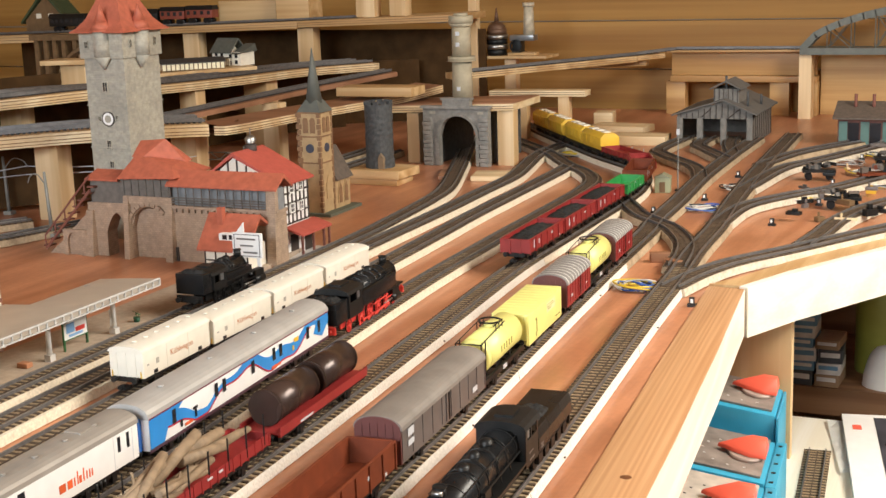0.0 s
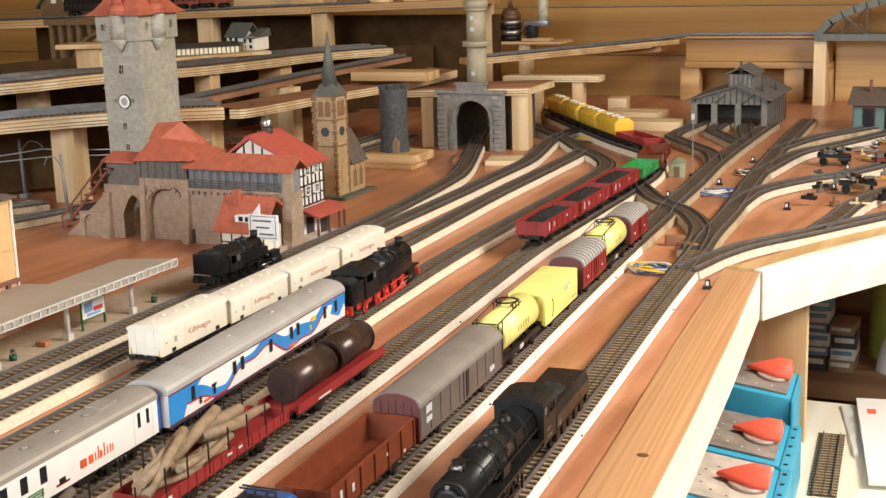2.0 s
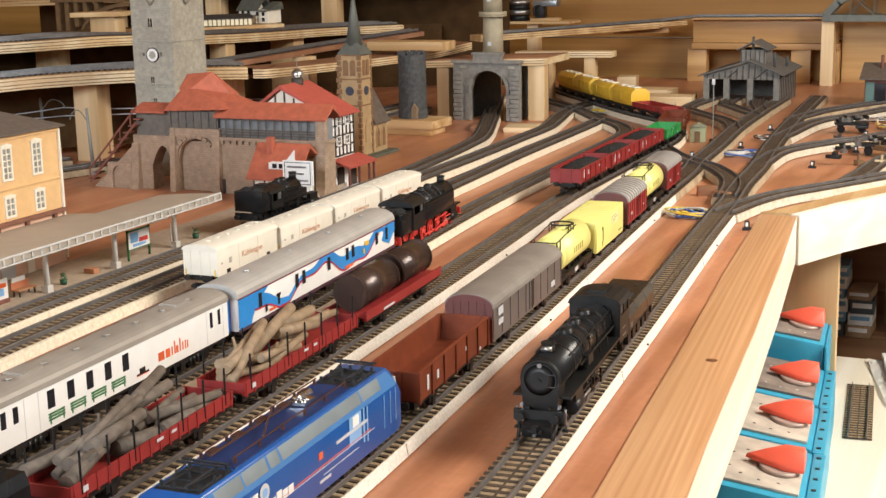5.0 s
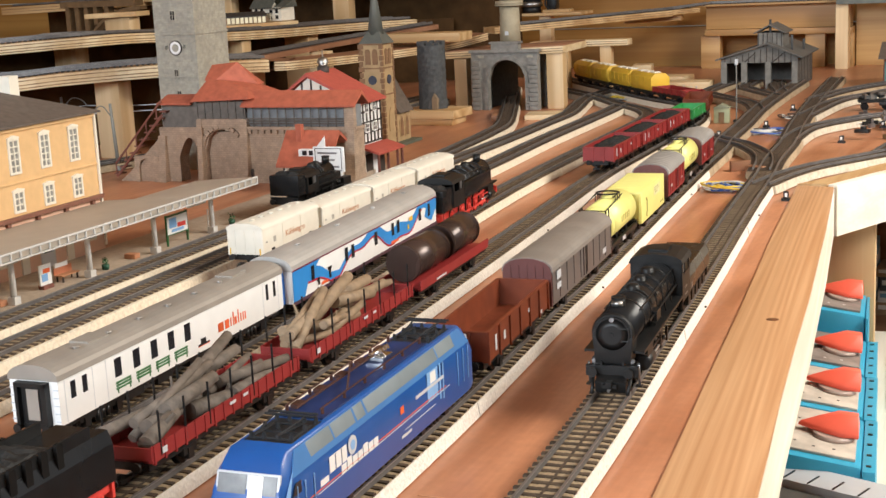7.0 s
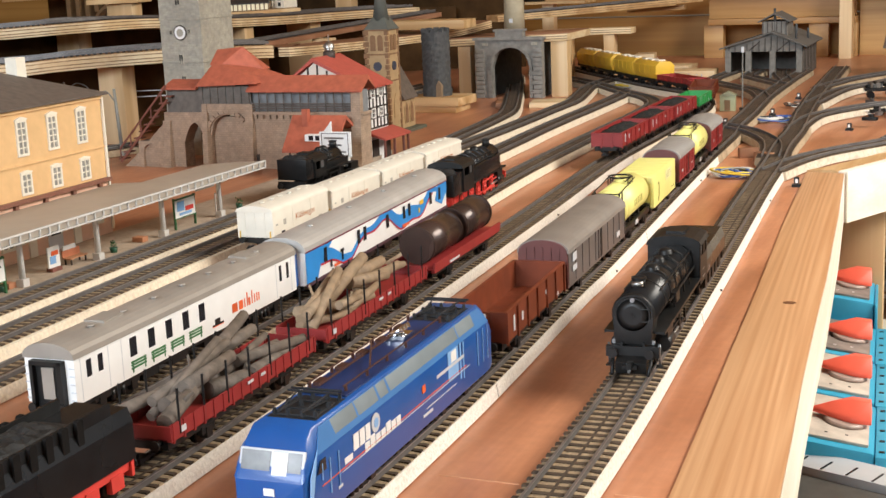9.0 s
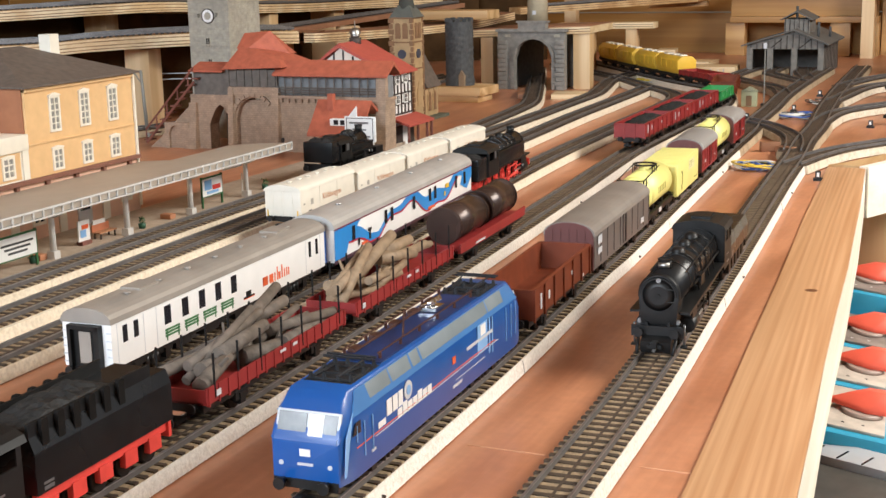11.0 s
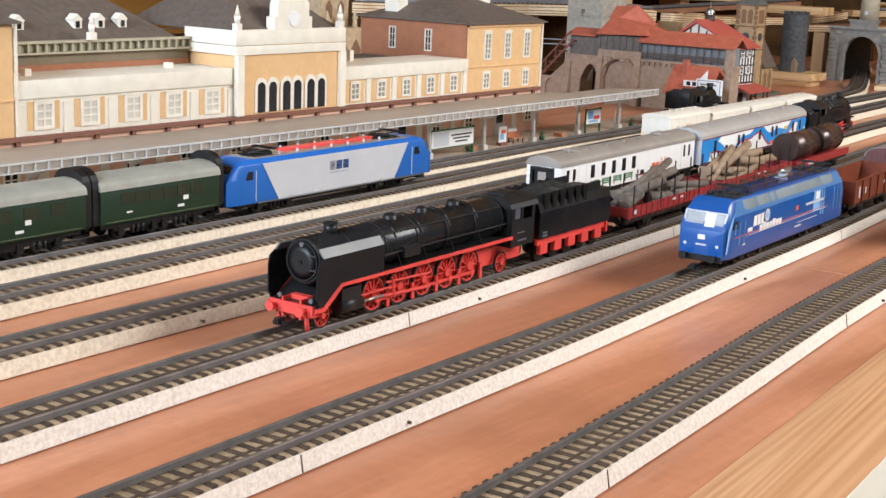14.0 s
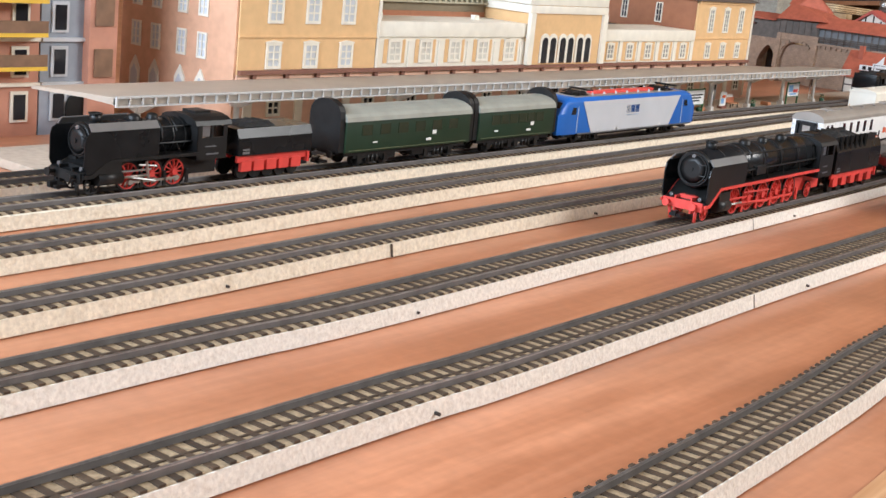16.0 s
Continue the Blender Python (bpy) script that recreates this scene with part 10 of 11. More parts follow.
def catenary_mast(x, y, h, reach, lean=0.0):
    """A slim overhead-line mast with its foot block and bent bracket."""
    t = thing("catenary_mast", "slim grey overhead-line mast with a bent bracket", "catenary mast", pose(x, y, 0.0003, 0, lean, 0), group="overhead-line masts")
    b = bmesh.new()
    tube(b, (0, 0, 0.006), (0, 0, h), 0.0026, 0.0018, n=8)
    part("pole", b, LATTICE, t)
    b = bmesh.new()
    box(b, -0.007, 0.007, -0.006, 0.006, 0, 0.006)
    part("foot", b, LATTICE, t, bevel=0.0008)
    b = bmesh.new()
    cord(b, catmull([Vector((0, 0, h - 0.018)), Vector((reach * 0.4, 0, h - 0.003)), Vector((reach * 0.8, 0, h - 0.006)), Vector((reach, 0, h - 0.017))], 0.003), 0.0008)
    part("bracket", b, LATTICE, t)
    return t


catenary_mast(-1.164, 1.402, 0.087, -0.03, -3)
catenary_mast(-1.338, 1.52, 0.084, 0.045, -2)
for a, c, sag in (((-1.47, 1.36, 0.062), (-1.30, 1.52, 0.072), 0.004), ((-1.47, 1.36, 0.052), (-1.30, 1.52, 0.060), 0.0), ((-1.30, 1.52, 0.072), (-1.08, 1.62, 0.078), 0.006), ((-1.30, 1.52, 0.060), (-1.08, 1.62, 0.062), 0.0)):
    b = bmesh.new()
    a, c = Vector(a), Vector(c)
    cord(b, [a.lerp(c, i / 12) - Vector((0, 0, 4 * sag * (i / 12) * (1 - i / 12))) for i in range(13)], 0.0007, 5)
    solid("overhead_wire", b, LIGHTGREY, "pale overhead wire strung between masts", "wire", group="overhead wires")
lattice_beam(-1.20, 1.72, -1.06, 1.74, 0.055, (0.1, 0.9))

# ---- houses beyond the station ----
def town_house(label, x, y0, y1, h, wall_mat, trim, deep, arches=False):
    t = thing("model_house", label, "model house", pose(x, 0, 0), group="town houses beside the station")
    b = bmesh.new()
    box(b, -deep, 0, y0, y1, 0, h)
    part("wall", b, wall_mat, t)
    n = max(2, int((y1 - y0) / 0.033))
    for k in range(4):
        z = 0.012 + k * 0.034
        if z + 0.026 > h:
            break
        for i in range(n):
            y = y0 + (i + 0.5) * (y1 - y0) / n
            w = t
            b = bmesh.new()
            box(b, 0.0002, 0.0016, y - 0.0075, y + 0.0075, z - 0.001, z + 0.0225)
            part("window_frame", b, trim, w)
            b = bmesh.new()
            box(b, 0.0017, 0.0022, y - 0.005, y + 0.005, z + 0.001, z + 0.02)
            part("window", b, WINDOW, w)
        b = bmesh.new()
        box(b, 0.0001, 0.003, y0, y1, z + 0.0262, z + 0.029)
        part("cornice", b, trim, t)
    b = bmesh.new()
    box(b, -deep - 0.003, 0.005, y0 - 0.003, y1 + 0.003, h, h + 0.006)
    prism(b, [(-deep, h + 0.0061), (0.0, h + 0.0061), (-0.012, h + 0.03), (-deep + 0.012, h + 0.03)], "y", y0, y1)
    part("roof", b, ROOFDARK, t)
    return t


SALMON = mat("salmon_house_front", (0.50, 0.24, 0.16), 0.7, 0, 0.12, 60)
BLUEGREY = mat("blue_grey_house_front", (0.30, 0.33, 0.38), 0.7, 0, 0.12, 60)
TIMBER = mat("brown_balcony_timber", (0.20, 0.11, 0.06), 0.6, 0, 0.2, 90, 0.3)
h1 = town_house("blue-grey model town house with arched doors", -0.905, -0.083, -0.018, 0.15, BLUEGREY, LIGHTGREY, 0.1)
b = bmesh.new()
prism(b, [(y_ - 0.05, z_) for y_, z_ in arch_outline(0.022, 0.032)], "x", 0.0023, 0.004)
part("door", b, DULLBLACK, h1, "dark arched doorway")
b = bmesh.new()
box(b, 0.0002, 0.008, -0.045, -0.0185, 0.0, 0.15)
part("bay", b, SALMON, h1, "pinkish projecting bay")
for z in (0.045, 0.085, 0.12):
    b = bmesh.new()
    box(b, 0.0081, 0.0095, -0.04, -0.023, z, z + 0.022)
    part("bay_window", b, TIMBER, h1)
h2 = town_house("salmon model town house with timber balconies", -0.905, -0.32, -0.0845, 0.14, SALMON, OFFWHITE, 0.1)
for z in (0.052, 0.077, 0.102):
    b = bmesh.new()
    box(b, 0.0031, 0.017, -0.30, -0.088, z, z + 0.003)
    part("balcony_floor", b, OCHREYELLOW, h2, "yellow balcony edge")
    b = bmesh.new()
    box(b, 0.0155, 0.0168, -0.30, -0.088, z + 0.0031, z + 0.012)
    part("balcony_rail", b, TIMBER, h2, "brown balcony rail")

goth = thing("gate_tower", "pale sandstone gothic clock tower with pinnacles", "tower", pose(-1.22, 0.985, 0))
SANDLIGHT = mat("pale_gothic_sandstone", (0.46, 0.36, 0.22), 0.75, 0, 0.2, 120, 0.4)
for nm, x0, x1, y0, y1, z0, z1 in (("base", -0.04, 0.04, -0.05, 0.05, 0, 0.10), ("shaft", -0.024, 0.024, -0.028, 0.028, 0.10, 0.215), ("cornice", -0.028, 0.028, -0.032, 0.032, 0.142, 0.147), ("cornice", -0.028, 0.028, -0.032, 0.032, 0.178, 0.183)):
    b = bmesh.new()
    box(b, x0, x1, y0, y1, z0, z1)
    part(nm, b, SANDLIGHT, goth)
for y in (-0.045, -0.028, 0.0, 0.028, 0.045):
    b = bmesh.new()
    tube(b, (0.036, y, 0.1), (0.036, y, 0.112), 0.0035, 0.003, n=6)
    tube(b, (0.036, y, 0.112), (0.036, y, 0.124), 0.0042, 0.0004, n=6)
    part("pinnacle", b, SANDLIGHT, goth)
b = bmesh.new()
tube(b, (0.0241, 0, 0.163), (0.0255, 0, 0.163), 0.01, n=20)
part("clock_face", b, OFFWHITE, goth)
b = bmesh.new()
box(b, 0.0256, 0.026, -0.0008, 0.0008, 0.163, 0.17)
part("clock_hand", b, BLACK, goth)
for y, z in ((-0.012, 0.112), (0.012, 0.112), (-0.012, 0.188), (0.012, 0.188)):
    b = bmesh.new()
    prism(b, [(y + p_, z + q_) for p_, q_ in ((-0.006, 0), (0.006, 0), (0.006, 0.016), (0, 0.024), (-0.006, 0.016))], "x", 0.0241, 0.0252)
    part("pointed_window", b, TIMBER, goth)
for y in (-0.026, 0.0, 0.026):
    b = bmesh.new()
    prism(b, [(y + p_, 0.05 + q_) for p_, q_ in ((-0.009, 0), (0.009, 0), (0.009, 0.022), (0, 0.035), (-0.009, 0.022))], "x", 0.0401, 0.0412)
    part("pointed_window", b, TIMBER, goth)
spire = thing("model_church", "grey-green spired model chapel behind the station", "church", pose(-1.2, 0.56, 0))
b = bmesh.new()
box(b, -0.022, 0.022, -0.022, 0.022, 0, 0.07)
part("tower", b, SANDLIGHT, spire)
b = bmesh.new()
tube(b, (0, 0, 0.0702), (0, 0, 0.19), 0.028, 0.001, n=8)
part("spire", b, mat("dark_verdigris_spire", (0.07, 0.10, 0.08), 0.6, 0, 0.15, 90), spire, "dark green pointed spire")

# ---- transformers and shelf under the table edge ----
SHELFTOP = -0.22
shelf = thing("shelf", "pale pine shelf below the table edge", "shelf", kind="structure")
b = bmesh.new()
box(b, -0.37, 0.14, 0.55, 1.632, SHELFTOP - 0.02, SHELFTOP)
part("shelf_board", b, PINE_B, shelf, bevel=0.001)
for x, y in ((-0.31, 0.6), (0.11, 0.6), (0.11, 1.48)):
    b = bmesh.new()
    box(b, x - 0.02, x + 0.02, y - 0.02, y + 0.02, FLOOR, SHELFTOP - 0.0202)
    part("leg", b, PINE_Z, shelf)
CASEBLUE = mat("cyan_blue_transformer_casing", (0.045, 0.37, 0.58), 0.4, 0, 0.06, 50)
PLATE = mat("grey_brown_control_plate", (0.25, 0.21, 0.185), 0.5, 0.0, 0.3, 60, spec=0.3, stain=(0.36, 0.31, 0.27), stain_scale=20, stain_amount=0.4)
PLATEGREY = mat("pale_grey_control_plate", (0.55, 0.49, 0.42), 0.5, 0.0, 0.2, 60, spec=0.3)
KNOB = mat("red_knob_plastic", (0.90, 0.14, 0.085), 0.35, 0, 0.06, 40)


def transformer(x, y, high, plate, label, strip=0.015):
    """A low transformer: sloping casing, smoky face plate, perforated edge and a red arrow knob."""
    t = thing("transformer", label, "transformer", pose(x, y, SHELFTOP, 0, 0, 5), group="row of blue transformers")
    slope = 0.15
    b = bmesh.new()
    prism(b, [(-0.128, 0.0), (0.004, 0.0), (0.004, high - 0.0006), (-0.128, high + slope * 0.128)], "y", -0.0585, 0.0585)
    part("casing", b, CASEBLUE, t, bevel=0.003)
    face = Matrix.Translation((0, 0, high)) @ Matrix.Rotation(math.atan(slope), 4, "Y")
    b = bmesh.new()
    box(b, -0.124, -0.001, -0.049, 0.0545, 0, 0.0028, face)
    part("face_plate", b, plate, t, bevel=0.0008)
    b = bmesh.new()
    box(b, 0.0045, strip, -0.0625, 0.0625, 0.0, high - 0.002)
    edge = part("edge_strip", b, CASEBLUE, t, bevel=0.0012)
    if strip > 0.01:
        for i in range(5):
            b = bmesh.new()
            box(b, 0.0075, 0.0115, -0.052 + i * 0.025, -0.048 + i * 0.025, high - 0.0019, high - 0.0015)
            part("slot", b, DULLBLACK, edge)
    dome_at = face @ Vector((-0.021, -0.006, 0.0029))
    b = bmesh.new()
    tube(b, dome_at, face @ Vector((-0.021, -0.006, 0.0062)), 0.0175, 0.0160, n=28)
    part("dial", b, DIAL, t, "clear pale dial")
    # an arrow knob with a ridge, its point towards the scale
    tip, out = (-0.050, -0.004), [(-0.034, 0.011), (-0.018, 0.018), (0.0, 0.0195), (0.0, -0.013), (-0.016, -0.017), (-0.034, -0.011)]
    b = bmesh.new()
    base = [b.verts.new(face @ Vector((p_, q_, 0.0064))) for p_, q_ in [tip] + out]
    low = [b.verts.new(face @ Vector((p_ * 0.97 - 0.0005, q_ * 0.95, 0.0105))) for p_, q_ in [tip] + out]
    ridge = [b.verts.new(face @ Vector((p_, q_, h_))) for p_, q_, h_ in ((-0.036, 0.0, 0.016), (-0.018, 0.006, 0.0225), (-0.003, 0.008, 0.0225), (-0.003, -0.003, 0.0225), (-0.018, -0.004, 0.0225))]
    n = len(base)
    for k in range(n):
        b.faces.new((base[k], base[(k + 1) % n], low[(k + 1) % n], low[k]))
    for f in ((low[0], low[1], ridge[0]), (low[1], low[2], ridge[1], ridge[0]), (low[2], low[3], ridge[2], ridge[1]), (low[3], low[4], ridge[3], ridge[2]), (low[4], low[5], ridge[4], ridge[3]),
              (low[5], low[6], ridge[0], ridge[4]), (low[6], low[0], ridge[0]), (ridge[0], ridge[1], ridge[4]), (ridge[1], ridge[2], ridge[3], ridge[4]), tuple(base[::-1])):
        b.faces.new(f)
    bmesh.ops.recalc_face_normals(b, faces=list(b.faces))
    part("knob", b, KNOB, t, "bright orange-red arrow knob", bevel=0.0012)
    ticks = bmesh.new()
    for i in range(9):
        a = math.radians(-110 + i * 27.5)
        c = Vector((-0.030 - 0.034 * math.cos(a), 0.034 * math.sin(a) - 0.004, 0.0023))
        box(ticks, c.x - 0.0012, c.x + 0.0012, c.y - 0.0006, c.y + 0.0006, 0.0028, 0.0032, face)
    ob = part("scale_mark", ticks, WHITE if plate is PLATE else DULLBLACK, t)
    ob["kind"] = "stuff"
    b = bmesh.new()
    box(b, -0.085, -0.067, -0.012, 0.040, 0.0028, 0.0033, face)
    part("red_label", b, KNOB, t, "red printed label bar")
    return t


DIAL = mat("clear_grey_dial", (0.42, 0.33, 0.29), 0.3, 0, 0.15, 60, spec=0.4)
transformer(-0.2345, 1.453, 0.081, PLATE, "bright blue transformer with a smoky face and red knob", 0.0075)
transformer(-0.2195, 1.3135, 0.061, PLATE, "bright blue transformer with a smoky face and red knob")
transformer(-0.2070, 1.1885, 0.061, PLATEGREY, "bright blue transformer with a grey face and red knob")
transformer(-0.1945, 1.0635, 0.061, PLATEGREY, "bright blue transformer with a grey face and red knob")

lay([Vector((-0.199 + 0.00074 * i, 1.518 - 0.0078 * i, SHELFTOP)) for i in range(24)], "", strip=False, bed=0.0005, label="loose length of model track on the shelf")

PAPER = mat("white_paper", (0.84, 0.83, 0.80), 0.55, 0, 0.03, 60)


def sheet(label, x, y, w, l, z, turn, material=PAPER, name="paper_sheet", thick=0.0012):
    b = bmesh.new()
    nx, ny = 6, 6
    rows = [[b.verts.new((-w / 2 + w * i / nx, -l / 2 + l * j / ny, thick + 0.0012 * math.sin(2.2 * i + 1.3 * j))) for i in range(nx + 1)] for j in range(ny + 1)]
    for j in range(ny):
        for i in range(nx):
            b.faces.new((rows[j][i], rows[j][i + 1], rows[j + 1][i + 1], rows[j + 1][i]))
    bmesh.ops.solidify(b, geom=list(b.faces), thickness=thick)
    return solid(name, b, material, label, "paper", at=pose(x, y, z, 0, 0, turn))


sheet("creased white paper sheet lying on the shelf", -0.148, 1.545, 0.075, 0.17, SHELFTOP + 0.002, 13)
mag = thing("magazine", "open magazine with a dark printed page", "magazine", pose(-0.165, 1.505, SHELFTOP + 0.0046, 0, 0, 10.5))
b = bmesh.new()
box(b, 0.0, 0.17, -0.135, 0.125, 0, 0.006)
part("page_block", b, PAPER, mag, bevel=0.0008)
b = bmesh.new()
box(b, 0.036, 0.165, -0.13, 0.112, 0.0062, 0.0066)
part("dark_picture", b, mat("dark_printed_ink", (0.05, 0.05, 0.06), 0.3, 0, 0.5, 40), mag, "dark printed picture")
b = bmesh.new()
box(b, 0.010, 0.020, 0.07, 0.085, 0.0062, 0.0066)
part("red_print", b, KNOB, mag, "small red printed bar")

# the old control panel with a scale along its edge, and a grey disc
panel = thing("control_panel", "dark grey control panel with a ticked pale rim", "control panel", pose(-0.186, 0.825, SHELFTOP, 0, 0, -20))
b = bmesh.new()
box(b, -0.12, 0.12, -0.30, 0.125, 0.0, 0.05)
part("case", b, mat("dark_olive_grey_case", (0.10, 0.095, 0.085), 0.5, 0.2, 0.2, 60), panel, bevel=0.003)
b = bmesh.new()
box(b, -0.12, 0.12, 0.1255, 0.16, 0.0, 0.056)
part("rim", b, LIGHTGREY, panel, bevel=0.001)
for i in range(11):
    x = -0.105 + i * 0.021
    b = bmesh.new()
    box(b, x - 0.0008, x + 0.0008, 0.1265, 0.145, 0.0562, 0.0567)
    part("tick", b, BLACK, panel)
b = bmesh.new()
tube(b, (-0.02, 0.03, 0.0501), (-0.02, 0.03, 0.0525), 0.045, n=40)
part("disc", b, mat("grey_green_disc", (0.18, 0.18, 0.16), 0.5, 0.2, 0.15, 60), panel)
b = bmesh.new()
ring(b, (-0.02, 0.03, 0.0531), (0, 0, 1), 0.034, 0.0006, 40)
part("disc_ring", b, mat("pale_green_line", (0.4, 0.42, 0.36), 0.5), panel)

# ---- dim storage behind the shelf ----
rack = thing("storage_rack", "dark wooden storage rack under the table", "storage rack", kind="structure")
RACKWOOD = wood("brown_rack_board", (0.30, 0.165, 0.085), (0.17, 0.085, 0.04), "x", 0.6)
for x0, x1, y0, y1, z0, z1 in ((-0.33, 0.55, 1.95, 2.25, -0.325, -0.285), (-0.36, 0.55, 2.25, 2.27, -0.86, -0.07), (-0.33, 0.55, 1.95, 2.25, -0.50, -0.47), (-0.36, -0.331, 1.95, 2.249, -0.86, -0.07)):
    b = bmesh.new()
    box(b, x0, x1, y0, y1, z0, z1)
    part("rack_board", b, RACKWOOD, rack)
CARD = {"blue": mat("blue_carton", (0.16, 0.33, 0.50), 0.5), "white": mat("white_carton", (0.75, 0.75, 0.72), 0.5), "brown": mat("brown_carton", (0.33, 0.22, 0.13), 0.6), "dark": mat("dark_carton", (0.06, 0.07, 0.08), 0.5)}


def carton(label, x, y, z, w, d, h, key, turn=0):
    t = thing("carton", label, "box", pose(x, y, z, 0, 0, turn), group="small cartons on the rack")
    b = bmesh.new()
    box(b, -w / 2, w / 2, -d / 2, d / 2, 0, h)
    part("box_body", b, CARD[key], t, bevel=0.0008)
    b = bmesh.new()
    box(b, -w * 0.4, w * 0.4, -d / 2 - 0.0008, -d / 2 - 0.0002, h * 0.45, h * 0.8)
    part("label_bar", b, CARD["white" if key != "white" else "blue"], t)


# two leaning stacks of small cartons
for x, stack in ((-0.288, (("dark", 0.022), ("blue", 0.014), ("white", 0.020), ("blue", 0.014), ("white", 0.018), ("blue", 0.016))), (-0.251, (("brown", 0.018), ("white", 0.017), ("dark", 0.02), ("brown", 0.014)))):
    z = -0.2848
    for i, (key, h) in enumerate(stack):
        carton(key + " model railway carton stacked on the rack", x + 0.001 * (i % 3), 1.985, z, 0.034, 0.06, h, key, 3 * (i % 3) - 3)
        z += h + 0.0003
b = bmesh.new()
tube(b, (0, 0, 0), (0, 0, 0.13), 0.036, n=28)
solid("canister", b, mat("yellow_green_canister", (0.36, 0.37, 0.07), 0.4, 0, 0.1, 30), "yellow-green round canister on the rack", "canister", at=pose(-0.19, 2.06, -0.2848), bevel=0.004)
b = bmesh.new()
dome(b, (0, 0, 0), 0.045, 0.055, 16, 6)
bag = solid("plastic_bag", b, PAPER, "crumpled white plastic bag on the rack", "bag", at=pose(-0.165, 1.998, -0.2848))
for v in bag.data.vertices:
    v.co *= 1 + 0.16 * math.sin(60 * v.co.x + 31 * v.co.y) * math.cos(47 * v.co.z + 23 * v.co.y)
    v.co.z = max(v.co.z, 0.0)

# ---- small things on the board ----
def cable_bundle(x, y, turn, colours, label, span=0.05):
    t = thing("cable_bundle", label, "cable", pose(x, y, 0.0, 0, 0, turn), group="loose cable bundles")
    for i, c in enumerate(colours):
        R_ = random.Random(31 * i + int(x * 1000))
        a0, tight = R_.uniform(0, 6), R_.uniform(0.55, 1.0)
        pts = [Vector((span * (0.42 * tight * math.cos(a0 + 1.25 * k) + 0.02 * (k - 4)) + R_.uniform(-0.004, 0.004), 0.30 * span * tight * math.sin(a0 + 1.25 * k) + R_.uniform(-0.003, 0.003), 0.0014 + R_.uniform(0, 0.006))) for k in range(9)]
        line = catmull(pts, 0.003)
        b = bmesh.new()
        cord(b, line, 0.0010)
        part("wire", b, c, t)
    return t


WIRES = {"yellow": mat("yellow_wire", (0.7, 0.5, 0.05), 0.4), "blue": mat("blue_wire", (0.05, 0.12, 0.4), 0.4), "grey": mat("grey_wire", (0.35, 0.35, 0.34), 0.4), "white": mat("white_wire", (0.7, 0.68, 0.62), 0.4),
         "black": mat("black_wire", (0.03, 0.03, 0.03), 0.4), "brown": mat("brown_wire", (0.2, 0.1, 0.05), 0.4)}
cable_bundle(-0.360, 1.347, 4, [WIRES[k] for k in ("yellow", "blue", "yellow", "grey", "blue", "white", "black", "yellow")], "tangle of yellow and blue wires on the board", 0.06)
cable_bundle(-0.396, 1.786, 4, [WIRES[k] for k in ("white", "grey", "black", "blue", "white")], "bunch of white and grey wires", 0.06)
cable_bundle(-0.384, 1.95, 2, [WIRES[k] for k in ("grey", "white", "black", "brown")], "bunch of grey wires beside a turnout", 0.06)
cable_bundle(-0.72, 2.22, 20, [WIRES[k] for k in ("yellow", "grey", "yellow", "black")], "tangle of yellow wires at the far curve", 0.07)
cable_bundle(-0.19, 2.02, 2, [WIRES[k] for k in ("grey", "yellow", "white", "black", "grey")], "tangle of wires on the siding board", 0.08)
cable_bundle(-0.24, 1.93, -8, [WIRES[k] for k in ("yellow", "brown", "white")], "yellow and brown wires beside a siding", 0.05)
cable_bundle(-0.2, 2.3, 5, [WIRES[k] for k in ("grey", "white", "grey", "black", "yellow")], "pale wires along the far siding", 0.12)


def point_motor(x, y, turn, z=0.0):
    t = thing("turnout_lantern", "tiny black turnout lantern with a white face", "turnout lantern", pose(x, y, z, 0, 0, turn), group="turnout lanterns")
    b = bmesh.new()
    box(b, -0.0045, 0.0045, -0.003, 0.003, 0, 0.0028)
    part("foot", b, DULLBLACK, t)
    b = bmesh.new()
    box(b, -0.0026, 0.0026, -0.0024, 0.0024, 0.0029, 0.0095)
    part("lantern_box", b, DULLBLACK, t, bevel=0.0005)
    b = bmesh.new()
    box(b, -0.0013, 0.0013, -0.0029, -0.0025, 0.0042, 0.0082)
    part("white_face", b, WHITE, t)


for x, y, r in ((-0.2915, 1.296, 10), (-0.357, 1.466, 20), (-0.453, 1.75, 5), (-0.41, 1.86, 0), (-0.405, 2.06, 0), (-0.447, 2.02, 5), (-0.29, 1.71, -5), (-0.255, 1.86, 0), (-0.242, 1.93, 0), (-0.26, 2.02, 0), (-0.55, 1.68, 8), (-0.235, 2.12, 5), (-0.25, 2.27, 0)):
    point_motor(x, y, r)

# joint blocks where a strip was cut off
for x, y, r in ((-0.372, 1.478, 25), (-0.349, 1.446, -30)):
    offcut("red-brown sawn end of a strip", x - 0.011, x + 0.011, y - 0.005, y + 0.005, 0.0003, 0.011, r, REDPLY)

mast = thing("signal_mast", "slim grey model signal mast with a lamp", "signal", pose(-0.464, 1.925, 0))
b = bmesh.new()
tube(b, (0, 0, 0), (0, 0, 0.086), 0.0009, n=6)
part("pole", b, LATTICE, mast)
b = bmesh.new()
box(b, -0.002, 0.002, -0.002, 0.002, 0.082, 0.09)
part("lamp_head", b, LIGHTGREY, mast)
b = bmesh.new()
box(b, -0.004, 0.004, -0.004, 0.004, 0, 0.003)
part("foot", b, BLACK, mast)

hut = thing("relay_hut", "tiny sage green relay hut on the board", "hut", pose(-0.482, 1.91, 0.0004, 0, 0, 6))
b = bmesh.new()
box(b, -0.011, 0.011, -0.008, 0.008, 0, 0.022)
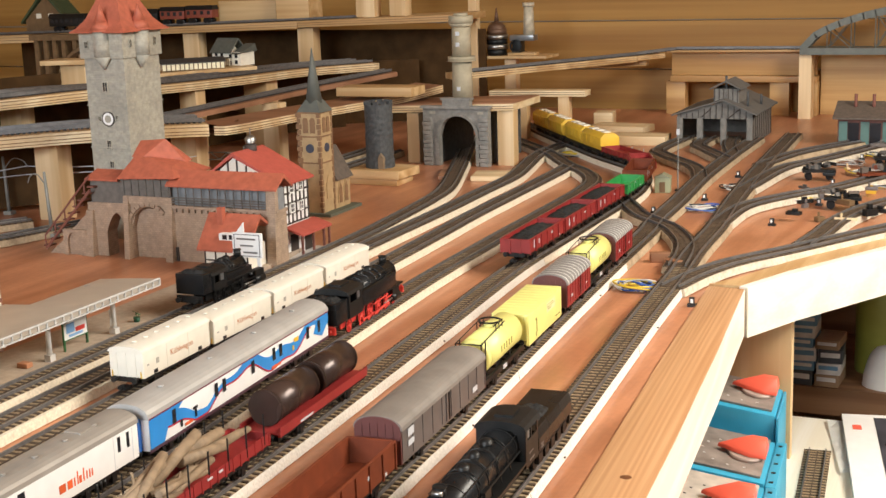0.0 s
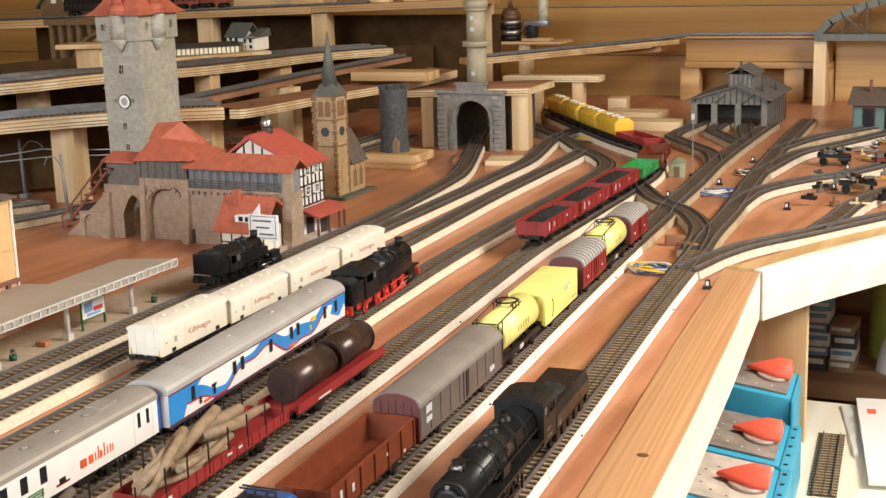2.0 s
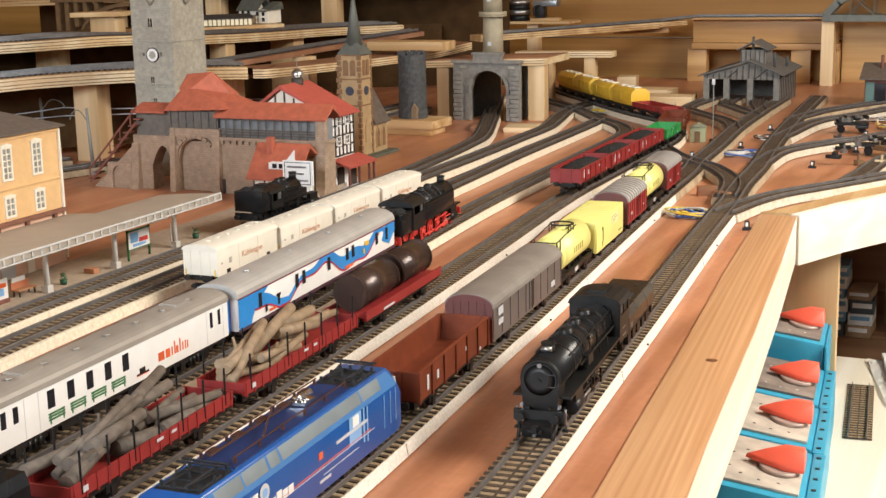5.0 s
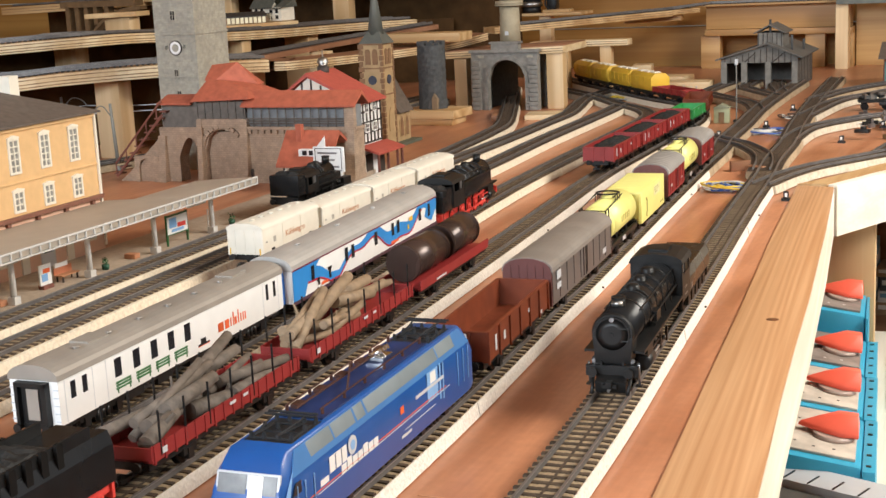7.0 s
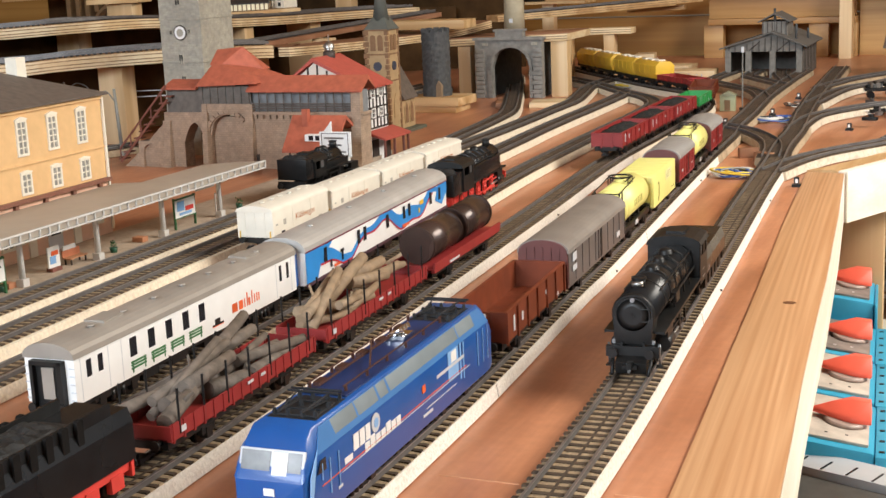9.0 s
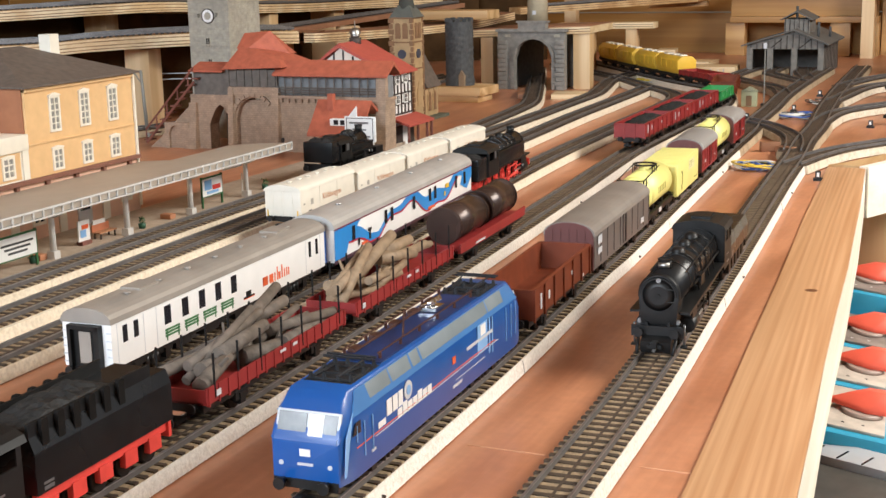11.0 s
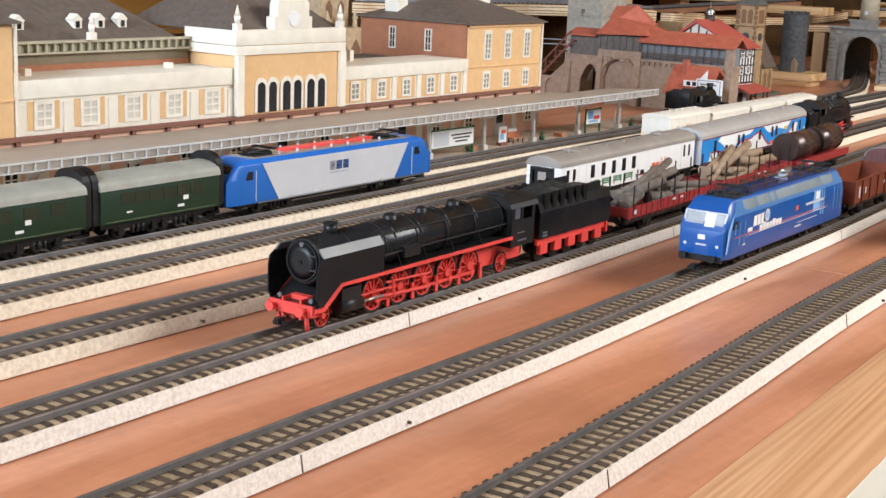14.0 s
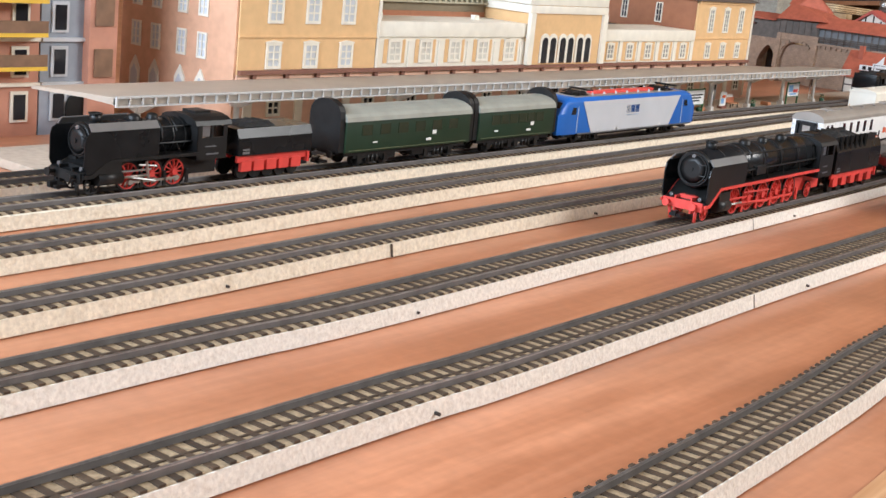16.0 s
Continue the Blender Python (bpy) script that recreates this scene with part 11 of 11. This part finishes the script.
part("wall", b, mat("sage_green_plastic", (0.34, 0.36, 0.22), 0.6), hut, bevel=0.0006)
b = bmesh.new()
prism(b, [(-0.0125, 0.0221), (0.0125, 0.0221), (0, 0.028)], "y", -0.0095, 0.0095)
part("roof", b, mat("olive_roof", (0.25, 0.26, 0.17), 0.6), hut)
b = bmesh.new()
box(b, -0.004, 0.004, -0.0088, -0.0081, 0.001, 0.016)
part("door", b, BROWNPLASTIC, hut)


def junk_cart(x, y, turn, material, label):
    t = thing("flat_wagon", label, "railway wagon", pose(x, y, 0.001, 0, 0, turn), group="scrap wagons on the sidings")
    b = bmesh.new()
    box(b, -0.024, 0.024, -0.010, 0.010, 0.012, 0.016)
    part("deck", b, material, t)
    for i in range(11):
        b = bmesh.new()
        R_ = random.Random(i + int(1000 * (x + 2)))
        l, w_, hh = R_.uniform(0.003, 0.008), R_.uniform(0.0015, 0.004), R_.uniform(0.0015, 0.004)
        m = Matrix.Translation((R_.uniform(-0.019, 0.019), R_.uniform(-0.006, 0.006), 0.0185 + 0.0006 * i)) @ Matrix.Rotation(R_.uniform(0, 3), 4, "Z") @ Matrix.Rotation(R_.uniform(-0.4, 0.4), 4, "X")
        box(b, -l, l, -w_, w_, -hh, hh, m)
        part("load_piece", b, (material, DULLBLACK, GREYTIMBER, SLATE)[i % 4], t)
    for cx in (-0.015, 0.015):
        b = bmesh.new()
        tube(b, (cx, -0.009, 0.006), (cx, 0.009, 0.006), 0.0056, n=12)
        part("wheelset", b, BLACK, t)


junk_cart(-0.222, 1.84, 8, DULLBLACK, "dark scrap wagon heaped with brown pieces")
junk_cart(-0.20, 2.2, 15, DULLBLACK, "dark scrap wagon on the far siding")
junk_cart(-0.286, 2.06, 12, DULLBLACK, "small dark wagon by the turnouts")
junk_cart(-0.205, 2.05, 30, OXIDE, "rust-brown scrap wagon standing askew")
for i, (x, y, m, lab) in enumerate(((-0.2, 1.965, OCHREYELLOW, "yellow"), (-0.18, 2.1, MAROON, "maroon"), (-0.235, 2.0, GREYVAN, "grey"))):
    b = bmesh.new()
    box(b, -0.007, 0.007, -0.004, 0.004, 0, 0.006)
    box(b, -0.003, 0.002, -0.003, 0.003, 0.006, 0.011)
    solid("spare_part", b, m, "small " + lab + " plastic spare part lying loose", "spare part", group="loose spare parts", at=pose(x, y, 0.0005, 0, 0, 40 * i), bevel=0.0005)

# nails along the strips' faces
NAIL = mat("dark_nail_head", (0.05, 0.04, 0.035), 0.5, 0.6)
for k, ys in (("R", (-0.36, 0.02, 0.43, 0.86, 1.2)), ("B", (-0.3, 0.05, 0.42, 0.9, 1.3)), ("M", (-0.2, 0.25, 0.6, 1.1)), ("W", (-0.25, 0.1, 0.6))):
    for y in ys:
        x = smooth_line(EDGE[k], y)
        b = bmesh.new()
        tube(b, (x - 0.004, y, 0.0035), (x + 0.0010, y, 0.0035), 0.0008, n=8)
        solid("nail", b, NAIL, "dark nail holding a track strip", "nail", group="strip nails")


# saw cuts where two lengths of strip meet
for k, ys in (("R", (0.05, 0.36, 0.78, 1.12)), ("B", (-0.02, 0.29, 0.61, 1.02)), ("M", (-0.16, 0.18, 0.52, 0.97)), ("W", (-0.12, 0.33, 0.84))):
    for y in ys:
        x = smooth_line(EDGE[k], y)
        b = bmesh.new()
        prism(b, [(x - 0.0035, 0.0083), (x - 0.0011, 0.0083), (x + 0.0002, 0.0010), (x - 0.0020, 0.0010)], "y", y - 0.0003, y + 0.0003)
        solid("strip_joint", b, SLEEPER, "dark saw cut between two strip lengths", "joint", group="strip joints", kind="structure")

# scrap and leads strewn over the siding boards
R0 = random.Random(11)
SCRAP = (BROWNPLASTIC, DULLBLACK, GREYVAN, DULLBLACK, PALEPINE, LATTICE, GREYVAN, RAIL)
SCRAPNAME = ("brown plastic", "black metal", "grey-brown plastic", "black plastic", "pale wooden", "grey plastic", "grey-brown plastic", "bare metal")
for i in range(42):
    y = 1.72 + 0.85 * R0.random() ** 0.8
    x = -0.30 + 0.12 * (y - 1.72) + R0.uniform(-0.02, 0.22) * (0.5 + (y - 1.7))
    k = R0.randrange(8)
    l, w_, hh = R0.uniform(0.004, 0.014), R0.uniform(0.002, 0.006), R0.uniform(0.002, 0.009)
    b = bmesh.new()
    box(b, -l, l, -w_, w_, 0, hh)
    if k % 2:
        box(b, -l * 0.5, l * 0.2, -w_ * 0.6, w_ * 0.6, hh, hh * 1.8)
    else:
        tube(b, (l * 0.4, 0, hh), (l * 0.4, 0, hh + 0.006), 0.0016, n=8)
    solid("spare_part", b, SCRAP[k], "small " + SCRAPNAME[k] + " spare part lying loose", "spare part", group="loose spare parts", at=pose(x, y, 0.0088 if i % 3 else 0.0004, 0, 0, R0.uniform(0, 180)), bevel=0.0004)
for i, (x, y, turn) in enumerate(((-0.29, 1.88, 20), (-0.14, 1.95, 10), (-0.22, 2.12, -15), (-0.1, 2.15, 30), (-0.27, 2.2, 5), (-0.16, 2.4, 12))):
    cable_bundle(x, y, turn, [WIRES[("grey", "black", "white", "yellow", "brown")[(i + j) % 5]] for j in range(4)], "loose leads lying across the sidings", 0.09)
